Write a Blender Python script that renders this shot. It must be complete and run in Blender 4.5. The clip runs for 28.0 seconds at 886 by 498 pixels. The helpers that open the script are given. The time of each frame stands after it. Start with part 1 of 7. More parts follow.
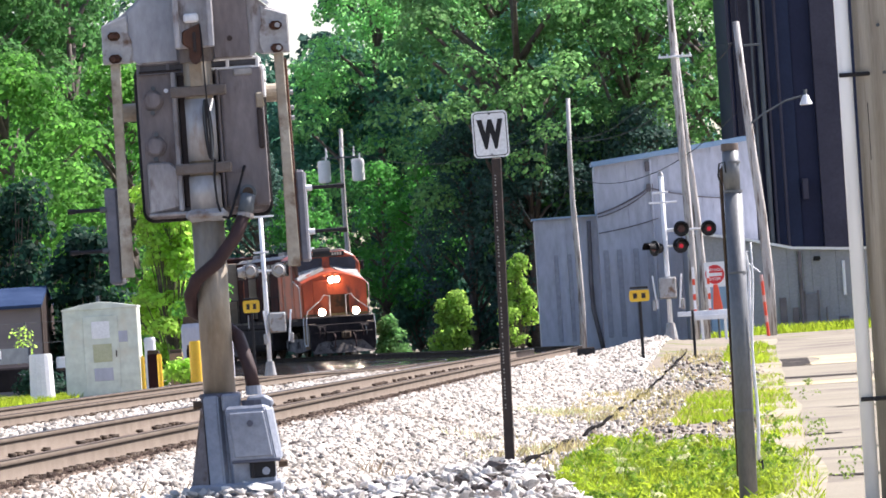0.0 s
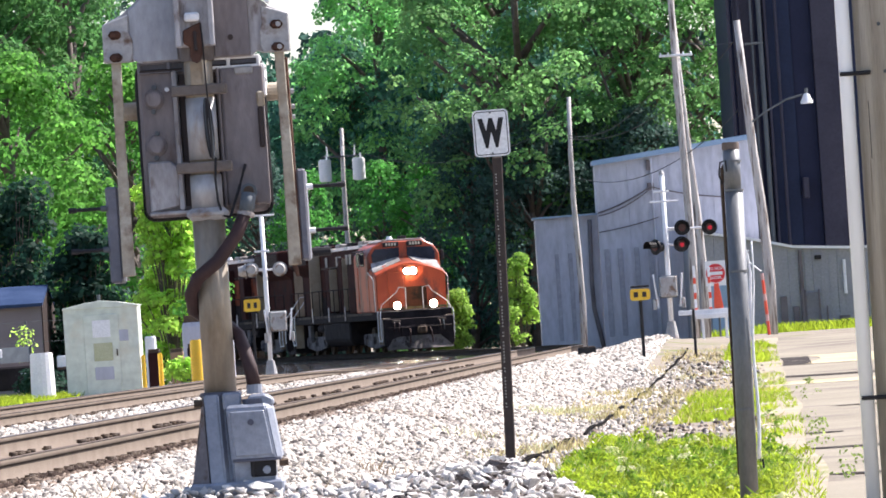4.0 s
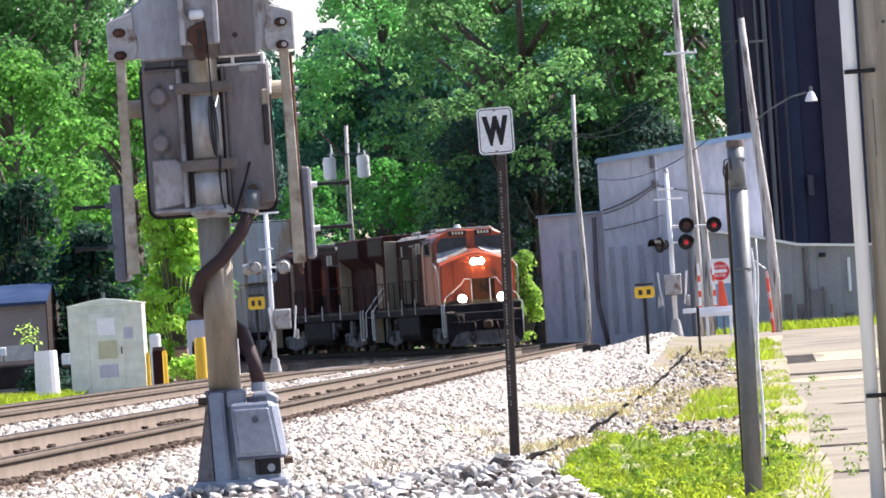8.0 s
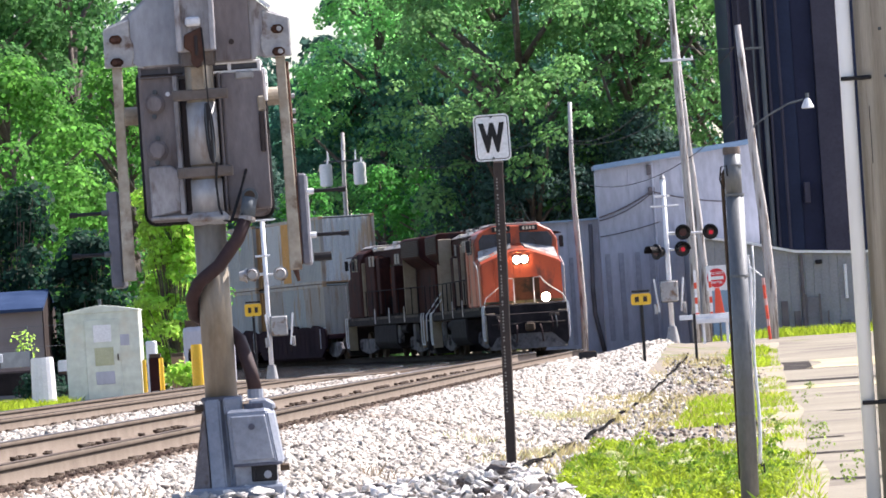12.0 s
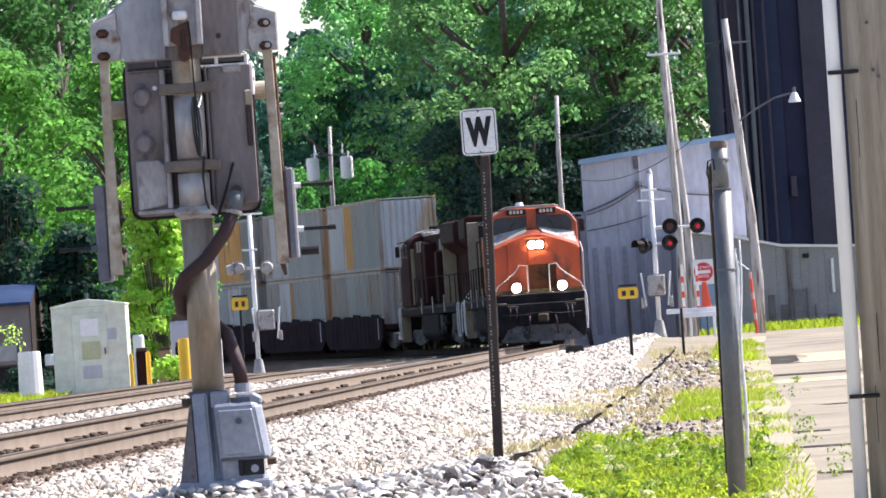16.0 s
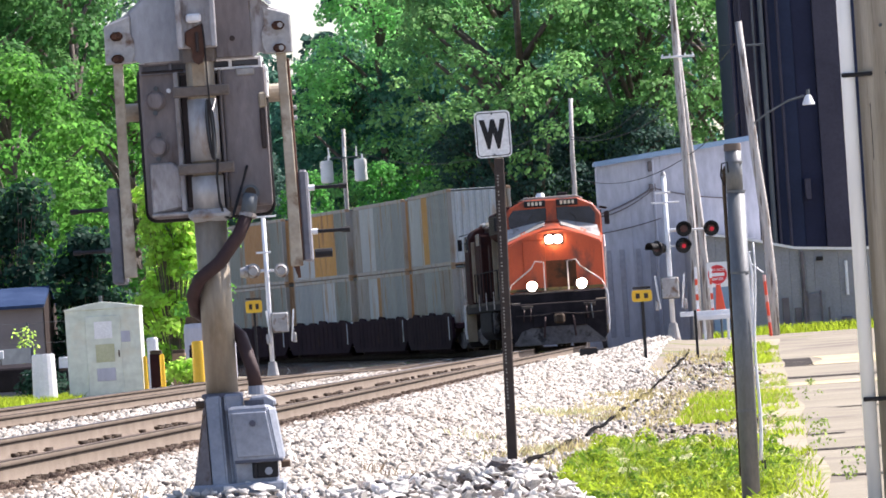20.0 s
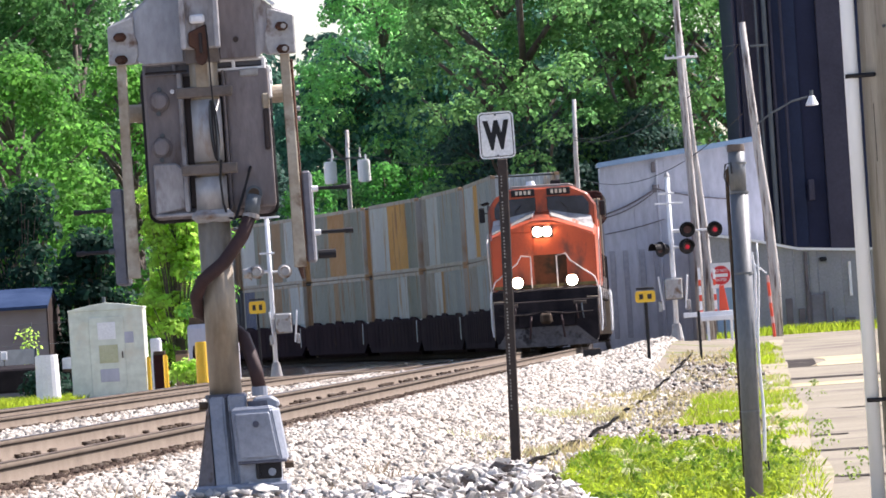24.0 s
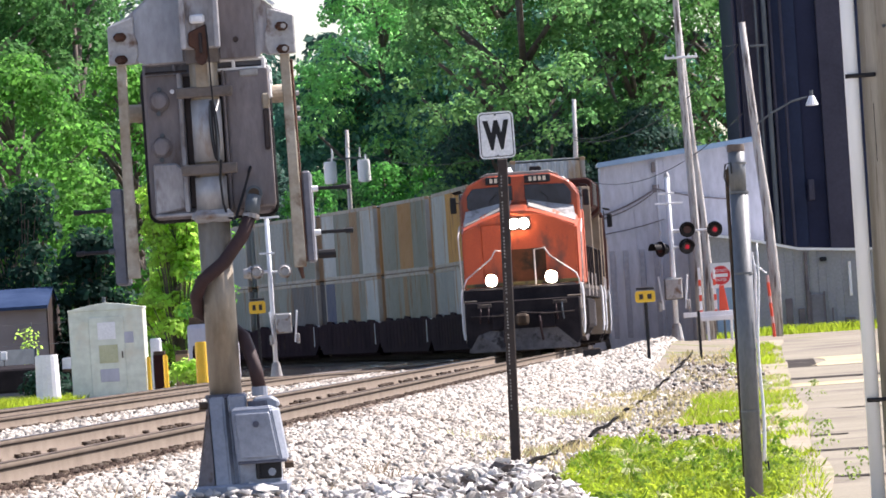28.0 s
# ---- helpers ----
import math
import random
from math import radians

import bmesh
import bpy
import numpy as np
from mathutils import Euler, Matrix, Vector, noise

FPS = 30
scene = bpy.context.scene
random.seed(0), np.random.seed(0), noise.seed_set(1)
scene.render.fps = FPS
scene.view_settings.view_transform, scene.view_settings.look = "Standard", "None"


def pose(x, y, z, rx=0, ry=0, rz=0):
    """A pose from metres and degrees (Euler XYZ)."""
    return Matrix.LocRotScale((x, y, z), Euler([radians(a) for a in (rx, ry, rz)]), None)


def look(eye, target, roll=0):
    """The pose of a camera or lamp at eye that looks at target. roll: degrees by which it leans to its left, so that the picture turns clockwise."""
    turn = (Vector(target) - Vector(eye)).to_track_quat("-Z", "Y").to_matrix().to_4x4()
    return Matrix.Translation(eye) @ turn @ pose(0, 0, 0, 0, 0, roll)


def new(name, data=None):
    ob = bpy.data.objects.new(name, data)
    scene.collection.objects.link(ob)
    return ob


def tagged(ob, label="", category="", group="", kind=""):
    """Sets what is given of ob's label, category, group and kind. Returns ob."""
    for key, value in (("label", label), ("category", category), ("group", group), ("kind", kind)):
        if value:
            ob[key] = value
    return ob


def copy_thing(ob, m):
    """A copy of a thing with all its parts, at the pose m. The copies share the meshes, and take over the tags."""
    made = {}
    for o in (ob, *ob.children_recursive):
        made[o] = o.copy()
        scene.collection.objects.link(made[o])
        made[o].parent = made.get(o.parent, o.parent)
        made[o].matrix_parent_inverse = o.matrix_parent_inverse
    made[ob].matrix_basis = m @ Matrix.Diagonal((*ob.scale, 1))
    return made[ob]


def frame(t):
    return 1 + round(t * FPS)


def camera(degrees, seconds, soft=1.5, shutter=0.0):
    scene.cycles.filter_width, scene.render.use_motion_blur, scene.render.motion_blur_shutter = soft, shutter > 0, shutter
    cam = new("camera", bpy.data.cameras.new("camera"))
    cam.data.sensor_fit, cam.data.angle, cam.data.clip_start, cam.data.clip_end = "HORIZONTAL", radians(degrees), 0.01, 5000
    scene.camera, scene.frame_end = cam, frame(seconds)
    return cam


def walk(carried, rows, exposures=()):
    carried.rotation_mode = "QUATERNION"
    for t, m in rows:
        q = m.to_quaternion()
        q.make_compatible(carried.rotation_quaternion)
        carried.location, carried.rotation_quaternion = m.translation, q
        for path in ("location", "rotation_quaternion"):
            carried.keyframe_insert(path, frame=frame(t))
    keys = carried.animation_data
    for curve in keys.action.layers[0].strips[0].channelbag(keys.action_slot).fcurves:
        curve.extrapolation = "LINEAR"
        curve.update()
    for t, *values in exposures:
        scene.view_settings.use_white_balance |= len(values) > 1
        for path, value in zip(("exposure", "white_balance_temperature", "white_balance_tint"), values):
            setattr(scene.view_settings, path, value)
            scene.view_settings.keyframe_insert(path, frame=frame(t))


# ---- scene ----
# ---------- camera: a long lens on one spot, with a small sway ----------
EYE = (0.0, 0.0, 1.5)
LENS = 11400.0          # focal length in units of 1/1568 of the picture's width
LEAN = radians(3.8)
RISE = 151.0
cam = camera(2 * math.degrees(math.atan(784.0 / LENS)), 28.0, soft=1.7)


def aim(dx, dy):
    p = -dx * math.cos(LEAN) + dy * math.sin(LEAN)
    q = -dx * math.sin(LEAN) - dy * math.cos(LEAN)
    return look(EYE, (1000 * p / LENS, 1000, EYE[2] + 1000 * (RISE - q) / LENS), -3.8)


SWAY = [(0, -3, -6.2), (0.5, -3, -10.7), (1, -3, -7.7), (1.5, -3, -3.1), (2, -1.5, 1.6), (2.5, -1.5, 0), (3, -1.5, -3.1), (3.5, -3, -7.6), (5.5, 12.3, -9.2), (6, 16.9, -6.1), (6.5, 18.4, -6.1), (7, 16.8, -9.2), (7.5, 16.8, -10.7), (8, 6.2, -12.2), (8.5, 0, -16.8), (9, -1.5, -10.7), (9.5, -3, -1.5), (10, 0, 3.1), (10.5, -1.5, -3), (11, 0, 0), (11.5, -1.5, -1.6), (12, 0, 0), (12.5, 3.1, -4.6), (14.5, 1.6, -3), (15, -10.7, 3.1), (15.5, -18.3, 1.6), (16, -23, -10.7), (16.5, -26, -23), (17, -24.5, -7.6), (17.5, -21.4, -1.5), (18, -12.2, 6.1), (18.5, -9.2, 9.2), (19, -3.1, 3.1), (19.5, -1.5, 0), (20, 1.6, -6.1), (20.5, 3, -4.6), (21, 1.5, -4.6), (21.5, -4.6, -4.6), (23.5, 6.2, -16.8), (24, 7.7, -4.6), (24.5, 7.7, -12.3), (25, 9.2, -18.4), (25.5, 10.7, -13.8), (26, 12.2, -6.1), (26.5, 10.7, -4.6), (27, 7.6, -7.6), (27.5, 9.2, -7.6), (28, 7.6, -4.6)]
walk(cam, [(t, aim(dx, dy)) for t, dx, dy in SWAY], exposures=[(0.0, 1.27, 6350, 17.5), (14.0, 1.27, 6350, 17.5), (19.0, 1.26, 6400, 18.0), (25.0, 1.19, 6450, 18.5), (28.0, 1.19, 6450, 18.5)])

# ---------- sky, sun, exposure ----------
SUN_DIR = Vector((0.66, 0.36, 0.85)).normalized()
world = bpy.data.worlds.new("sky")
scene.world = world
world.use_nodes = True
wn = world.node_tree
sky = wn.nodes.new("ShaderNodeTexSky")
sky.sky_type = "NISHITA"
sky.sun_disc = False
sky.sun_elevation = math.asin(SUN_DIR.z)
sky.sun_rotation = math.atan2(SUN_DIR.x, SUN_DIR.y)
sky.dust_density = 1.1
wn.links.new(sky.outputs[0], wn.nodes["Background"].inputs[0])
wn.nodes["Background"].inputs[1].default_value = 0.096
sun = new("sun", bpy.data.lights.new("sun", "SUN"))
sun.data.energy = 4.9
sun.data.angle = radians(0.53)
sun.data.color = (1.0, 0.955, 0.88)
sun.matrix_world = look(SUN_DIR * 60, (0, 0, 0))

# ---------- mesh helpers ----------


def link(name, mesh, parent=None, label="", smooth=False):
    ob = new(name, mesh)
    if parent is not None:
        ob.parent = parent
    if label:
        ob["label"] = label
    if smooth:
        mesh.polygons.foreach_set("use_smooth", [True] * len(mesh.polygons))
    return ob


def part(name, bm, material, parent=None, label="", smooth=False):
    """One bmesh as one mesh object, under a thing or a part."""
    mesh = bpy.data.meshes.new(name)
    bmesh.ops.recalc_face_normals(bm, faces=bm.faces)
    bm.to_mesh(mesh)
    bm.free()
    mesh.materials.append(material)
    return link(name, mesh, parent, label, smooth)


def empty(name, m, label, category, group="", kind=""):
    ob = new(name)
    ob.empty_display_size = 0.2
    ob.matrix_world = m
    return tagged(ob, label, category, group, kind)


def merge(bm, tmp):
    mesh = bpy.data.meshes.new("tmp")
    tmp.to_mesh(mesh)
    tmp.free()
    bm.from_mesh(mesh)
    bpy.data.meshes.remove(mesh)
    return bm


def box(size, at=(0, 0, 0), bevel=0.0, turn=(0, 0, 0), bm=None, seg=1):
    tmp = bmesh.new()
    bmesh.ops.create_cube(tmp, size=1)
    bmesh.ops.scale(tmp, vec=size, verts=tmp.verts)
    if bevel:
        bmesh.ops.bevel(tmp, geom=list(tmp.edges), offset=bevel, segments=seg, affect="EDGES", profile=0.6)
    bmesh.ops.transform(tmp, matrix=pose(*at, *turn), verts=tmp.verts)
    return merge(bm, tmp) if bm is not None else tmp


def rod(p0, p1, r0, r1=None, seg=12, bm=None, bevel=0.0):
    p0, p1 = Vector(p0), Vector(p1)
    r1 = r0 if r1 is None else r1
    tmp = bmesh.new()
    length = (p1 - p0).length
    bmesh.ops.create_cone(tmp, cap_ends=True, segments=seg, radius1=r0, radius2=r1, depth=length)
    if bevel:
        caps = [e for e in tmp.edges if abs(e.verts[0].co.z - e.verts[1].co.z) < 1e-6]
        bmesh.ops.bevel(tmp, geom=caps, offset=bevel, segments=2, affect="EDGES")
    q = (p1 - p0).to_track_quat("Z", "Y").to_matrix().to_4x4()
    bmesh.ops.transform(tmp, matrix=Matrix.Translation((p0 + p1) / 2) @ q, verts=tmp.verts)
    return merge(bm, tmp) if bm is not None else tmp


def tube(points, r, seg=8, bm=None):
    """A round bar that bends along points."""
    tmp = bmesh.new()
    pts = [Vector(p) for p in points]
    rings = []
    for i, p in enumerate(pts):
        d = (pts[min(i + 1, len(pts) - 1)] - pts[max(i - 1, 0)]).normalized()
        side = d.cross(Vector((0.13, 0.31, 0.94))).normalized()
        up = d.cross(side)
        rr = r(i / (len(pts) - 1)) if callable(r) else r
        rings.append([tmp.verts.new(p + rr * (math.cos(a) * side + math.sin(a) * up))
                      for a in (2 * math.pi * k / seg for k in range(seg))])
    for a, b in zip(rings, rings[1:]):
        for k in range(seg):
            tmp.faces.new((a[k], a[(k + 1) % seg], b[(k + 1) % seg], b[k]))
    tmp.faces.new(rings[0][::-1])
    tmp.faces.new(rings[-1])
    return merge(bm, tmp) if bm is not None else tmp


def slab(outline, axis, lo, hi, bm=None, bevel=0.0):
    """A polygon (pairs) drawn in the plane across axis, pulled from lo to hi."""
    tmp = bmesh.new()

    def at(a, b, c):
        return {"x": (c, a, b), "y": (a, c, b), "z": (a, b, c)}[axis]
    v0 = [tmp.verts.new(at(a, b, lo)) for a, b in outline]
    v1 = [tmp.verts.new(at(a, b, hi)) for a, b in outline]
    tmp.faces.new(v0[::-1])
    tmp.faces.new(v1)
    n = len(v0)
    for i in range(n):
        tmp.faces.new((v0[i], v0[(i + 1) % n], v1[(i + 1) % n], v1[i]))
    bmesh.ops.recalc_face_normals(tmp, faces=tmp.faces)
    if bevel:
        bmesh.ops.bevel(tmp, geom=list(tmp.edges), offset=bevel, segments=1, affect="EDGES")
    return merge(bm, tmp) if bm is not None else tmp


def loft(levels, bevel=0.0):
    """A closed solid through outlines given as (z, [(x, y), ...])."""
    bm = bmesh.new()
    rings = [[bm.verts.new((x, y, z)) for x, y in pts] for z, pts in levels]
    for lo, hi in zip(rings, rings[1:]):
        for i in range(len(lo)):
            j = (i + 1) % len(lo)
            bm.faces.new((lo[i], lo[j], hi[j], hi[i]))
    bm.faces.new(rings[0][::-1])
    bm.faces.new(rings[-1])
    bmesh.ops.recalc_face_normals(bm, faces=list(bm.faces))
    if bevel:
        bmesh.ops.bevel(bm, geom=list(bm.edges), offset=bevel, segments=2, affect="EDGES")
    return bm


def rounded(w, h, r, n=4):
    pts = []
    for cx, cy, a0 in ((w / 2 - r, h / 2 - r, 0), (-w / 2 + r, h / 2 - r, 90), (-w / 2 + r, -h / 2 + r, 180), (w / 2 - r, -h / 2 + r, 270)):
        for k in range(n + 1):
            a = radians(a0 + 90 * k / n)
            pts.append((cx + r * math.cos(a), cy + r * math.sin(a)))
    return pts


def mass(name, verts, faces, material, parent=None, label="", smooth=False):
    """Many small pieces as one mesh, from arrays."""
    mesh = bpy.data.meshes.new(name)
    verts = np.asarray(verts, dtype=np.float32)
    faces = np.asarray(faces, dtype=np.int32)
    k = faces.shape[1]
    mesh.vertices.add(len(verts))
    mesh.vertices.foreach_set("co", verts.ravel())
    mesh.loops.add(faces.size)
    mesh.loops.foreach_set("vertex_index", faces.ravel())
    mesh.polygons.add(len(faces))
    mesh.polygons.foreach_set("loop_start", np.arange(0, faces.size, k, dtype=np.int32))
    mesh.update(calc_edges=True)
    mesh.materials.append(material)
    return link(name, mesh, parent, label, smooth)


# ---------- materials ----------


def mat(name, c1, c2, scale=2.0, rough=0.7, metal=0.0, bump=0.15, fine=40.0, stain=None, stain_at=0.6, stain_scale=1.2,
        vary=0.0, island=0.0, spec=0.5, stretch=None):
    m = bpy.data.materials.new(name)
    m.use_nodes = True
    nt = m.node_tree
    N, L = nt.nodes, nt.links
    b = N["Principled BSDF"]
    tc = N.new("ShaderNodeTexCoord")
    src = tc.outputs["Object"]
    if stretch:
        mp = N.new("ShaderNodeMapping")
        mp.inputs["Scale"].default_value = stretch
        L.new(src, mp.inputs[0])
        src = mp.outputs[0]

    def noise_tex(s, detail=5.0):
        n = N.new("ShaderNodeTexNoise")
        n.inputs["Scale"].default_value = s
        n.inputs["Detail"].default_value = detail
        n.inputs["Roughness"].default_value = 0.62
        L.new(src, n.inputs["Vector"])
        return n

    def mixer(kind, fac, a, c):
        x = N.new("ShaderNodeMix")
        x.data_type = "RGBA"
        x.blend_type = kind
        for sock, val in ((x.inputs[0], fac), (x.inputs[6], a), (x.inputs[7], c)):
            if hasattr(val, "is_linked"):
                L.new(val, sock)
            else:
                sock.default_value = val if isinstance(val, float) else (*val, 1)
        return x.outputs[2]

    def ramp(inp, lo, hi):
        r = N.new("ShaderNodeMapRange")
        r.inputs["From Min"].default_value = lo
        r.inputs["From Max"].default_value = hi
        L.new(inp, r.inputs["Value"])
        return r.outputs[0]

    big, small = noise_tex(scale), noise_tex(fine, 3.0)
    col = mixer("MIX", ramp(big.outputs["Fac"], 0.32, 0.68), c1, c2)
    grain = mixer("MIX", ramp(small.outputs["Fac"], 0.3, 0.7), (0.72, 0.72, 0.72), (1.18, 1.18, 1.18))
    col = mixer("MULTIPLY", 0.6, col, grain)
    if stain:
        st = noise_tex(stain_scale, 7.0)
        col = mixer("MIX", ramp(st.outputs["Fac"], stain_at - 0.03, stain_at + 0.09), col, stain)
    if vary or island:
        if vary:
            oi = N.new("ShaderNodeObjectInfo")
            rnd = oi.outputs["Random"]
        else:
            g = N.new("ShaderNodeNewGeometry")
            rnd = g.outputs["Random Per Island"]
        a = vary or island
        mr = N.new("ShaderNodeMapRange")
        mr.inputs["To Min"].default_value = 1 - a
        mr.inputs["To Max"].default_value = 1 + a
        L.new(rnd, mr.inputs["Value"])
        hs = N.new("ShaderNodeHueSaturation")
        L.new(mr.outputs[0], hs.inputs["Value"])
        L.new(col, hs.inputs["Color"])
        col = hs.outputs[0]
    L.new(col, b.inputs["Base Color"])
    rr = N.new("ShaderNodeMapRange")
    rr.inputs["To Min"].default_value = max(0.05, rough - 0.12)
    rr.inputs["To Max"].default_value = min(1.0, rough + 0.12)
    L.new(small.outputs["Fac"], rr.inputs["Value"])
    L.new(rr.outputs[0], b.inputs["Roughness"])
    b.inputs["Metallic"].default_value = metal
    b.inputs["Specular IOR Level"].default_value = spec
    if bump:
        bp = N.new("ShaderNodeBump")
        bp.inputs["Strength"].default_value = bump
        bp.inputs["Distance"].default_value = 0.02
        L.new(small.outputs["Fac"], bp.inputs["Height"])
        L.new(bp.outputs[0], b.inputs["Normal"])
    return m


def glow(name, colour, strength):
    m = bpy.data.materials.new(name)
    m.use_nodes = True
    b = m.node_tree.nodes["Principled BSDF"]
    b.inputs["Base Color"].default_value = (*colour, 1)
    b.inputs["Emission Color"].default_value = (*colour, 1)
    b.inputs["Emission Strength"].default_value = strength
    return m


def leaf_mat(name, c1, c2, thin=0.45):
    m = mat(name, c1, c2, scale=0.35, rough=0.7, bump=0, fine=3.0, island=0.35, spec=0.12)
    nt = m.node_tree
    b = nt.nodes["Principled BSDF"]
    col = b.inputs["Base Color"].links[0].from_socket
    tr = nt.nodes.new("ShaderNodeBsdfTranslucent")
    hs = nt.nodes.new("ShaderNodeHueSaturation")
    hs.inputs["Hue"].default_value = 0.5
    hs.inputs["Value"].default_value = 2.3
    nt.links.new(col, hs.inputs["Color"])
    nt.links.new(hs.outputs[0], tr.inputs[0])
    mx = nt.nodes.new("ShaderNodeMixShader")
    mx.inputs[0].default_value = thin
    nt.links.new(b.outputs[0], mx.inputs[1])
    nt.links.new(tr.outputs[0], mx.inputs[2])
    nt.links.new(mx.outputs[0], nt.nodes["Material Output"].inputs[0])
    return m


# dark ground: shade between the stones is in its colour
M_ballast = mat("ballast_ground", (0.13, 0.11, 0.10), (0.24, 0.21, 0.19), 1.5, 0.9, bump=0.8, fine=22, stain=(0.20, 0.15, 0.11), stain_at=0.62, stain_scale=0.5, spec=0.05)
# oily bed, kept near black so the train's shadow is in the colour
M_trackbed = mat("oily_shaded_track_bed", (0.034, 0.027, 0.023), (0.075, 0.06, 0.05), 0.8, 0.9, bump=0.6, fine=22, stain=(0.17, 0.145, 0.125), stain_at=0.65, stain_scale=0.35, spec=0.05)
# dark mirror ground; its reflection imitates a heat mirage
M_shimmer = mat("heat_shimmer_mirror", (0.024, 0.019, 0.017), (0.048, 0.039, 0.034), 0.3, 0.0, bump=0, fine=3, stain=(0.07, 0.058, 0.05), stain_at=0.6, stain_scale=0.25)
M_stone = mat("ballast_stone", (0.36, 0.325, 0.28), (0.50, 0.46, 0.41), 3, 0.85, bump=0.3, fine=60, island=0.6, stain=(0.27, 0.22, 0.18), stain_at=0.60, stain_scale=0.22, spec=0.05)
# dark stones stand for the shaded gaps between pale ones
M_stone_dark = mat("shade_dark_stone", (0.06, 0.052, 0.05), (0.15, 0.13, 0.12), 3, 0.9, bump=0.3, fine=60, island=0.5, spec=0.05)
M_stone_one = mat("heap_stone", (0.56, 0.52, 0.465), (0.76, 0.715, 0.65), 6, 0.85, bump=0.4, fine=60, vary=0.5, spec=0.05)
M_rail_side = mat("rusted_rail", (0.145, 0.115, 0.089), (0.195, 0.158, 0.126), 1.5, 0.85, bump=0.15, fine=50, spec=0.08)
M_rail_top = mat("worn_rail_head", (0.12, 0.11, 0.105), (0.18, 0.165, 0.16), 1, 0.5, metal=1.0, bump=0.05)
M_rail_shade = mat("shade_dark_rail", (0.022, 0.016, 0.013), (0.045, 0.034, 0.028), 2, 0.85, bump=0.1, spec=0.08)
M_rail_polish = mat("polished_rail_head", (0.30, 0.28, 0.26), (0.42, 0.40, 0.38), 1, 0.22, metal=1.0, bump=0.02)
M_rail_dull = mat("glare_free_rail_head", (0.10, 0.075, 0.06), (0.17, 0.13, 0.10), 1, 0.8, bump=0.05, spec=0.1)
M_tie = mat("creosoted_tie", (0.10, 0.07, 0.05), (0.19, 0.14, 0.10), 2, 0.85, bump=0.5, fine=30, vary=0.3, spec=0.05)
M_dark_iron = mat("dark_iron", (0.05, 0.038, 0.03), (0.11, 0.075, 0.05), 4, 0.7, bump=0.2, spec=0.15)
M_road = mat("pale_road", (0.225, 0.198, 0.152), (0.295, 0.263, 0.205), 0.35, 0.9, bump=0.35, fine=25, stain=(0.15, 0.125, 0.11), stain_at=0.58, stain_scale=0.3, spec=0.05)
M_soil = mat("dry_soil", (0.20, 0.17, 0.135), (0.29, 0.25, 0.20), 0.8, 0.95, bump=0.6, fine=14, stain=(0.14, 0.17, 0.05), stain_at=0.58, stain_scale=0.6, spec=0.05)
M_grass = leaf_mat("grass_blades", (0.139, 0.221, 0.012), (0.246, 0.295, 0.025), 0.45)
M_drygrass = leaf_mat("dry_grass_blades", (0.31, 0.265, 0.105), (0.39, 0.33, 0.17), 0.35)
M_leaf_light = leaf_mat("light_leaves", (0.046, 0.160, 0.028), (0.10, 0.235, 0.042), 0.45)
M_leaf_left = leaf_mat("olive_leaves", (0.034, 0.115, 0.035), (0.08, 0.178, 0.052), 0.45)
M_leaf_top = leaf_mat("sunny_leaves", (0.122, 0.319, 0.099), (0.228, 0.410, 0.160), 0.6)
M_leaf_mid = leaf_mat("green_leaves", (0.070, 0.194, 0.065), (0.152, 0.281, 0.095), 0.45)
# darker leaf copy: shade of the far woods is in the colour
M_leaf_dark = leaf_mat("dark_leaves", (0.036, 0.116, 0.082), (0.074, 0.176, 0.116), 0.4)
# near-black leaves: the yard trees' shade is put into the colour
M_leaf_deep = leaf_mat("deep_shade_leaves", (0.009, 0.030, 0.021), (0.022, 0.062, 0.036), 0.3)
# shade of the woods and bluish haze are put into this leaf colour
M_leaf_blue = leaf_mat("blue_shade_leaves", (0.032, 0.072, 0.060), (0.066, 0.120, 0.092), 0.3)
M_leaf_vivid = leaf_mat("vivid_leaves", (0.034, 0.152, 0.030), (0.084, 0.251, 0.053), 0.45)
M_bark = mat("bark", (0.07, 0.055, 0.045), (0.15, 0.12, 0.10), 3, 0.9, bump=0.6, fine=14)
M_wood_pole = mat("weathered_pole", (0.40, 0.37, 0.35), (0.58, 0.55, 0.53), 1.2, 0.85, bump=0.6, fine=26, stain=(0.12, 0.09, 0.075), stain_at=0.54, stain_scale=2.0, stretch=(6, 6, 0.5))
M_galv = mat("galvanized_steel", (0.085, 0.096, 0.105), (0.14, 0.155, 0.165), 3, 0.8, metal=0.05, spec=0.2, bump=0.08, fine=60, stain=(0.20, 0.215, 0.225), stain_at=0.64, stain_scale=2.5, stretch=(1, 1, 0.3))
M_silver_paint = mat("weathered_aluminium_paint", (0.30, 0.29, 0.285), (0.44, 0.43, 0.42), 3, 0.55, metal=0.25, bump=0.12, fine=45, stain=(0.17, 0.10, 0.06), stain_at=0.58, stain_scale=5)
M_mast = mat("yellowed_mast_paint", (0.20, 0.145, 0.085), (0.40, 0.365, 0.31), 3, 0.5, metal=0.3, bump=0.12, fine=45, stain=(0.26, 0.2, 0.13), stain_at=0.6, stain_scale=4, stretch=(1, 1, 0.35))
M_arm = mat("ochre_arm_paint", (0.24, 0.17, 0.10), (0.48, 0.44, 0.36), 4, 0.65, bump=0.15, stain=(0.13, 0.07, 0.035), stain_at=0.57, stain_scale=6)
M_base_paint = mat("blue_gray_base_paint", (0.20, 0.22, 0.27), (0.28, 0.305, 0.36), 2.5, 0.5, metal=0.15, bump=0.08, fine=50, stain=(0.16, 0.165, 0.19), stain_at=0.63, stain_scale=4)
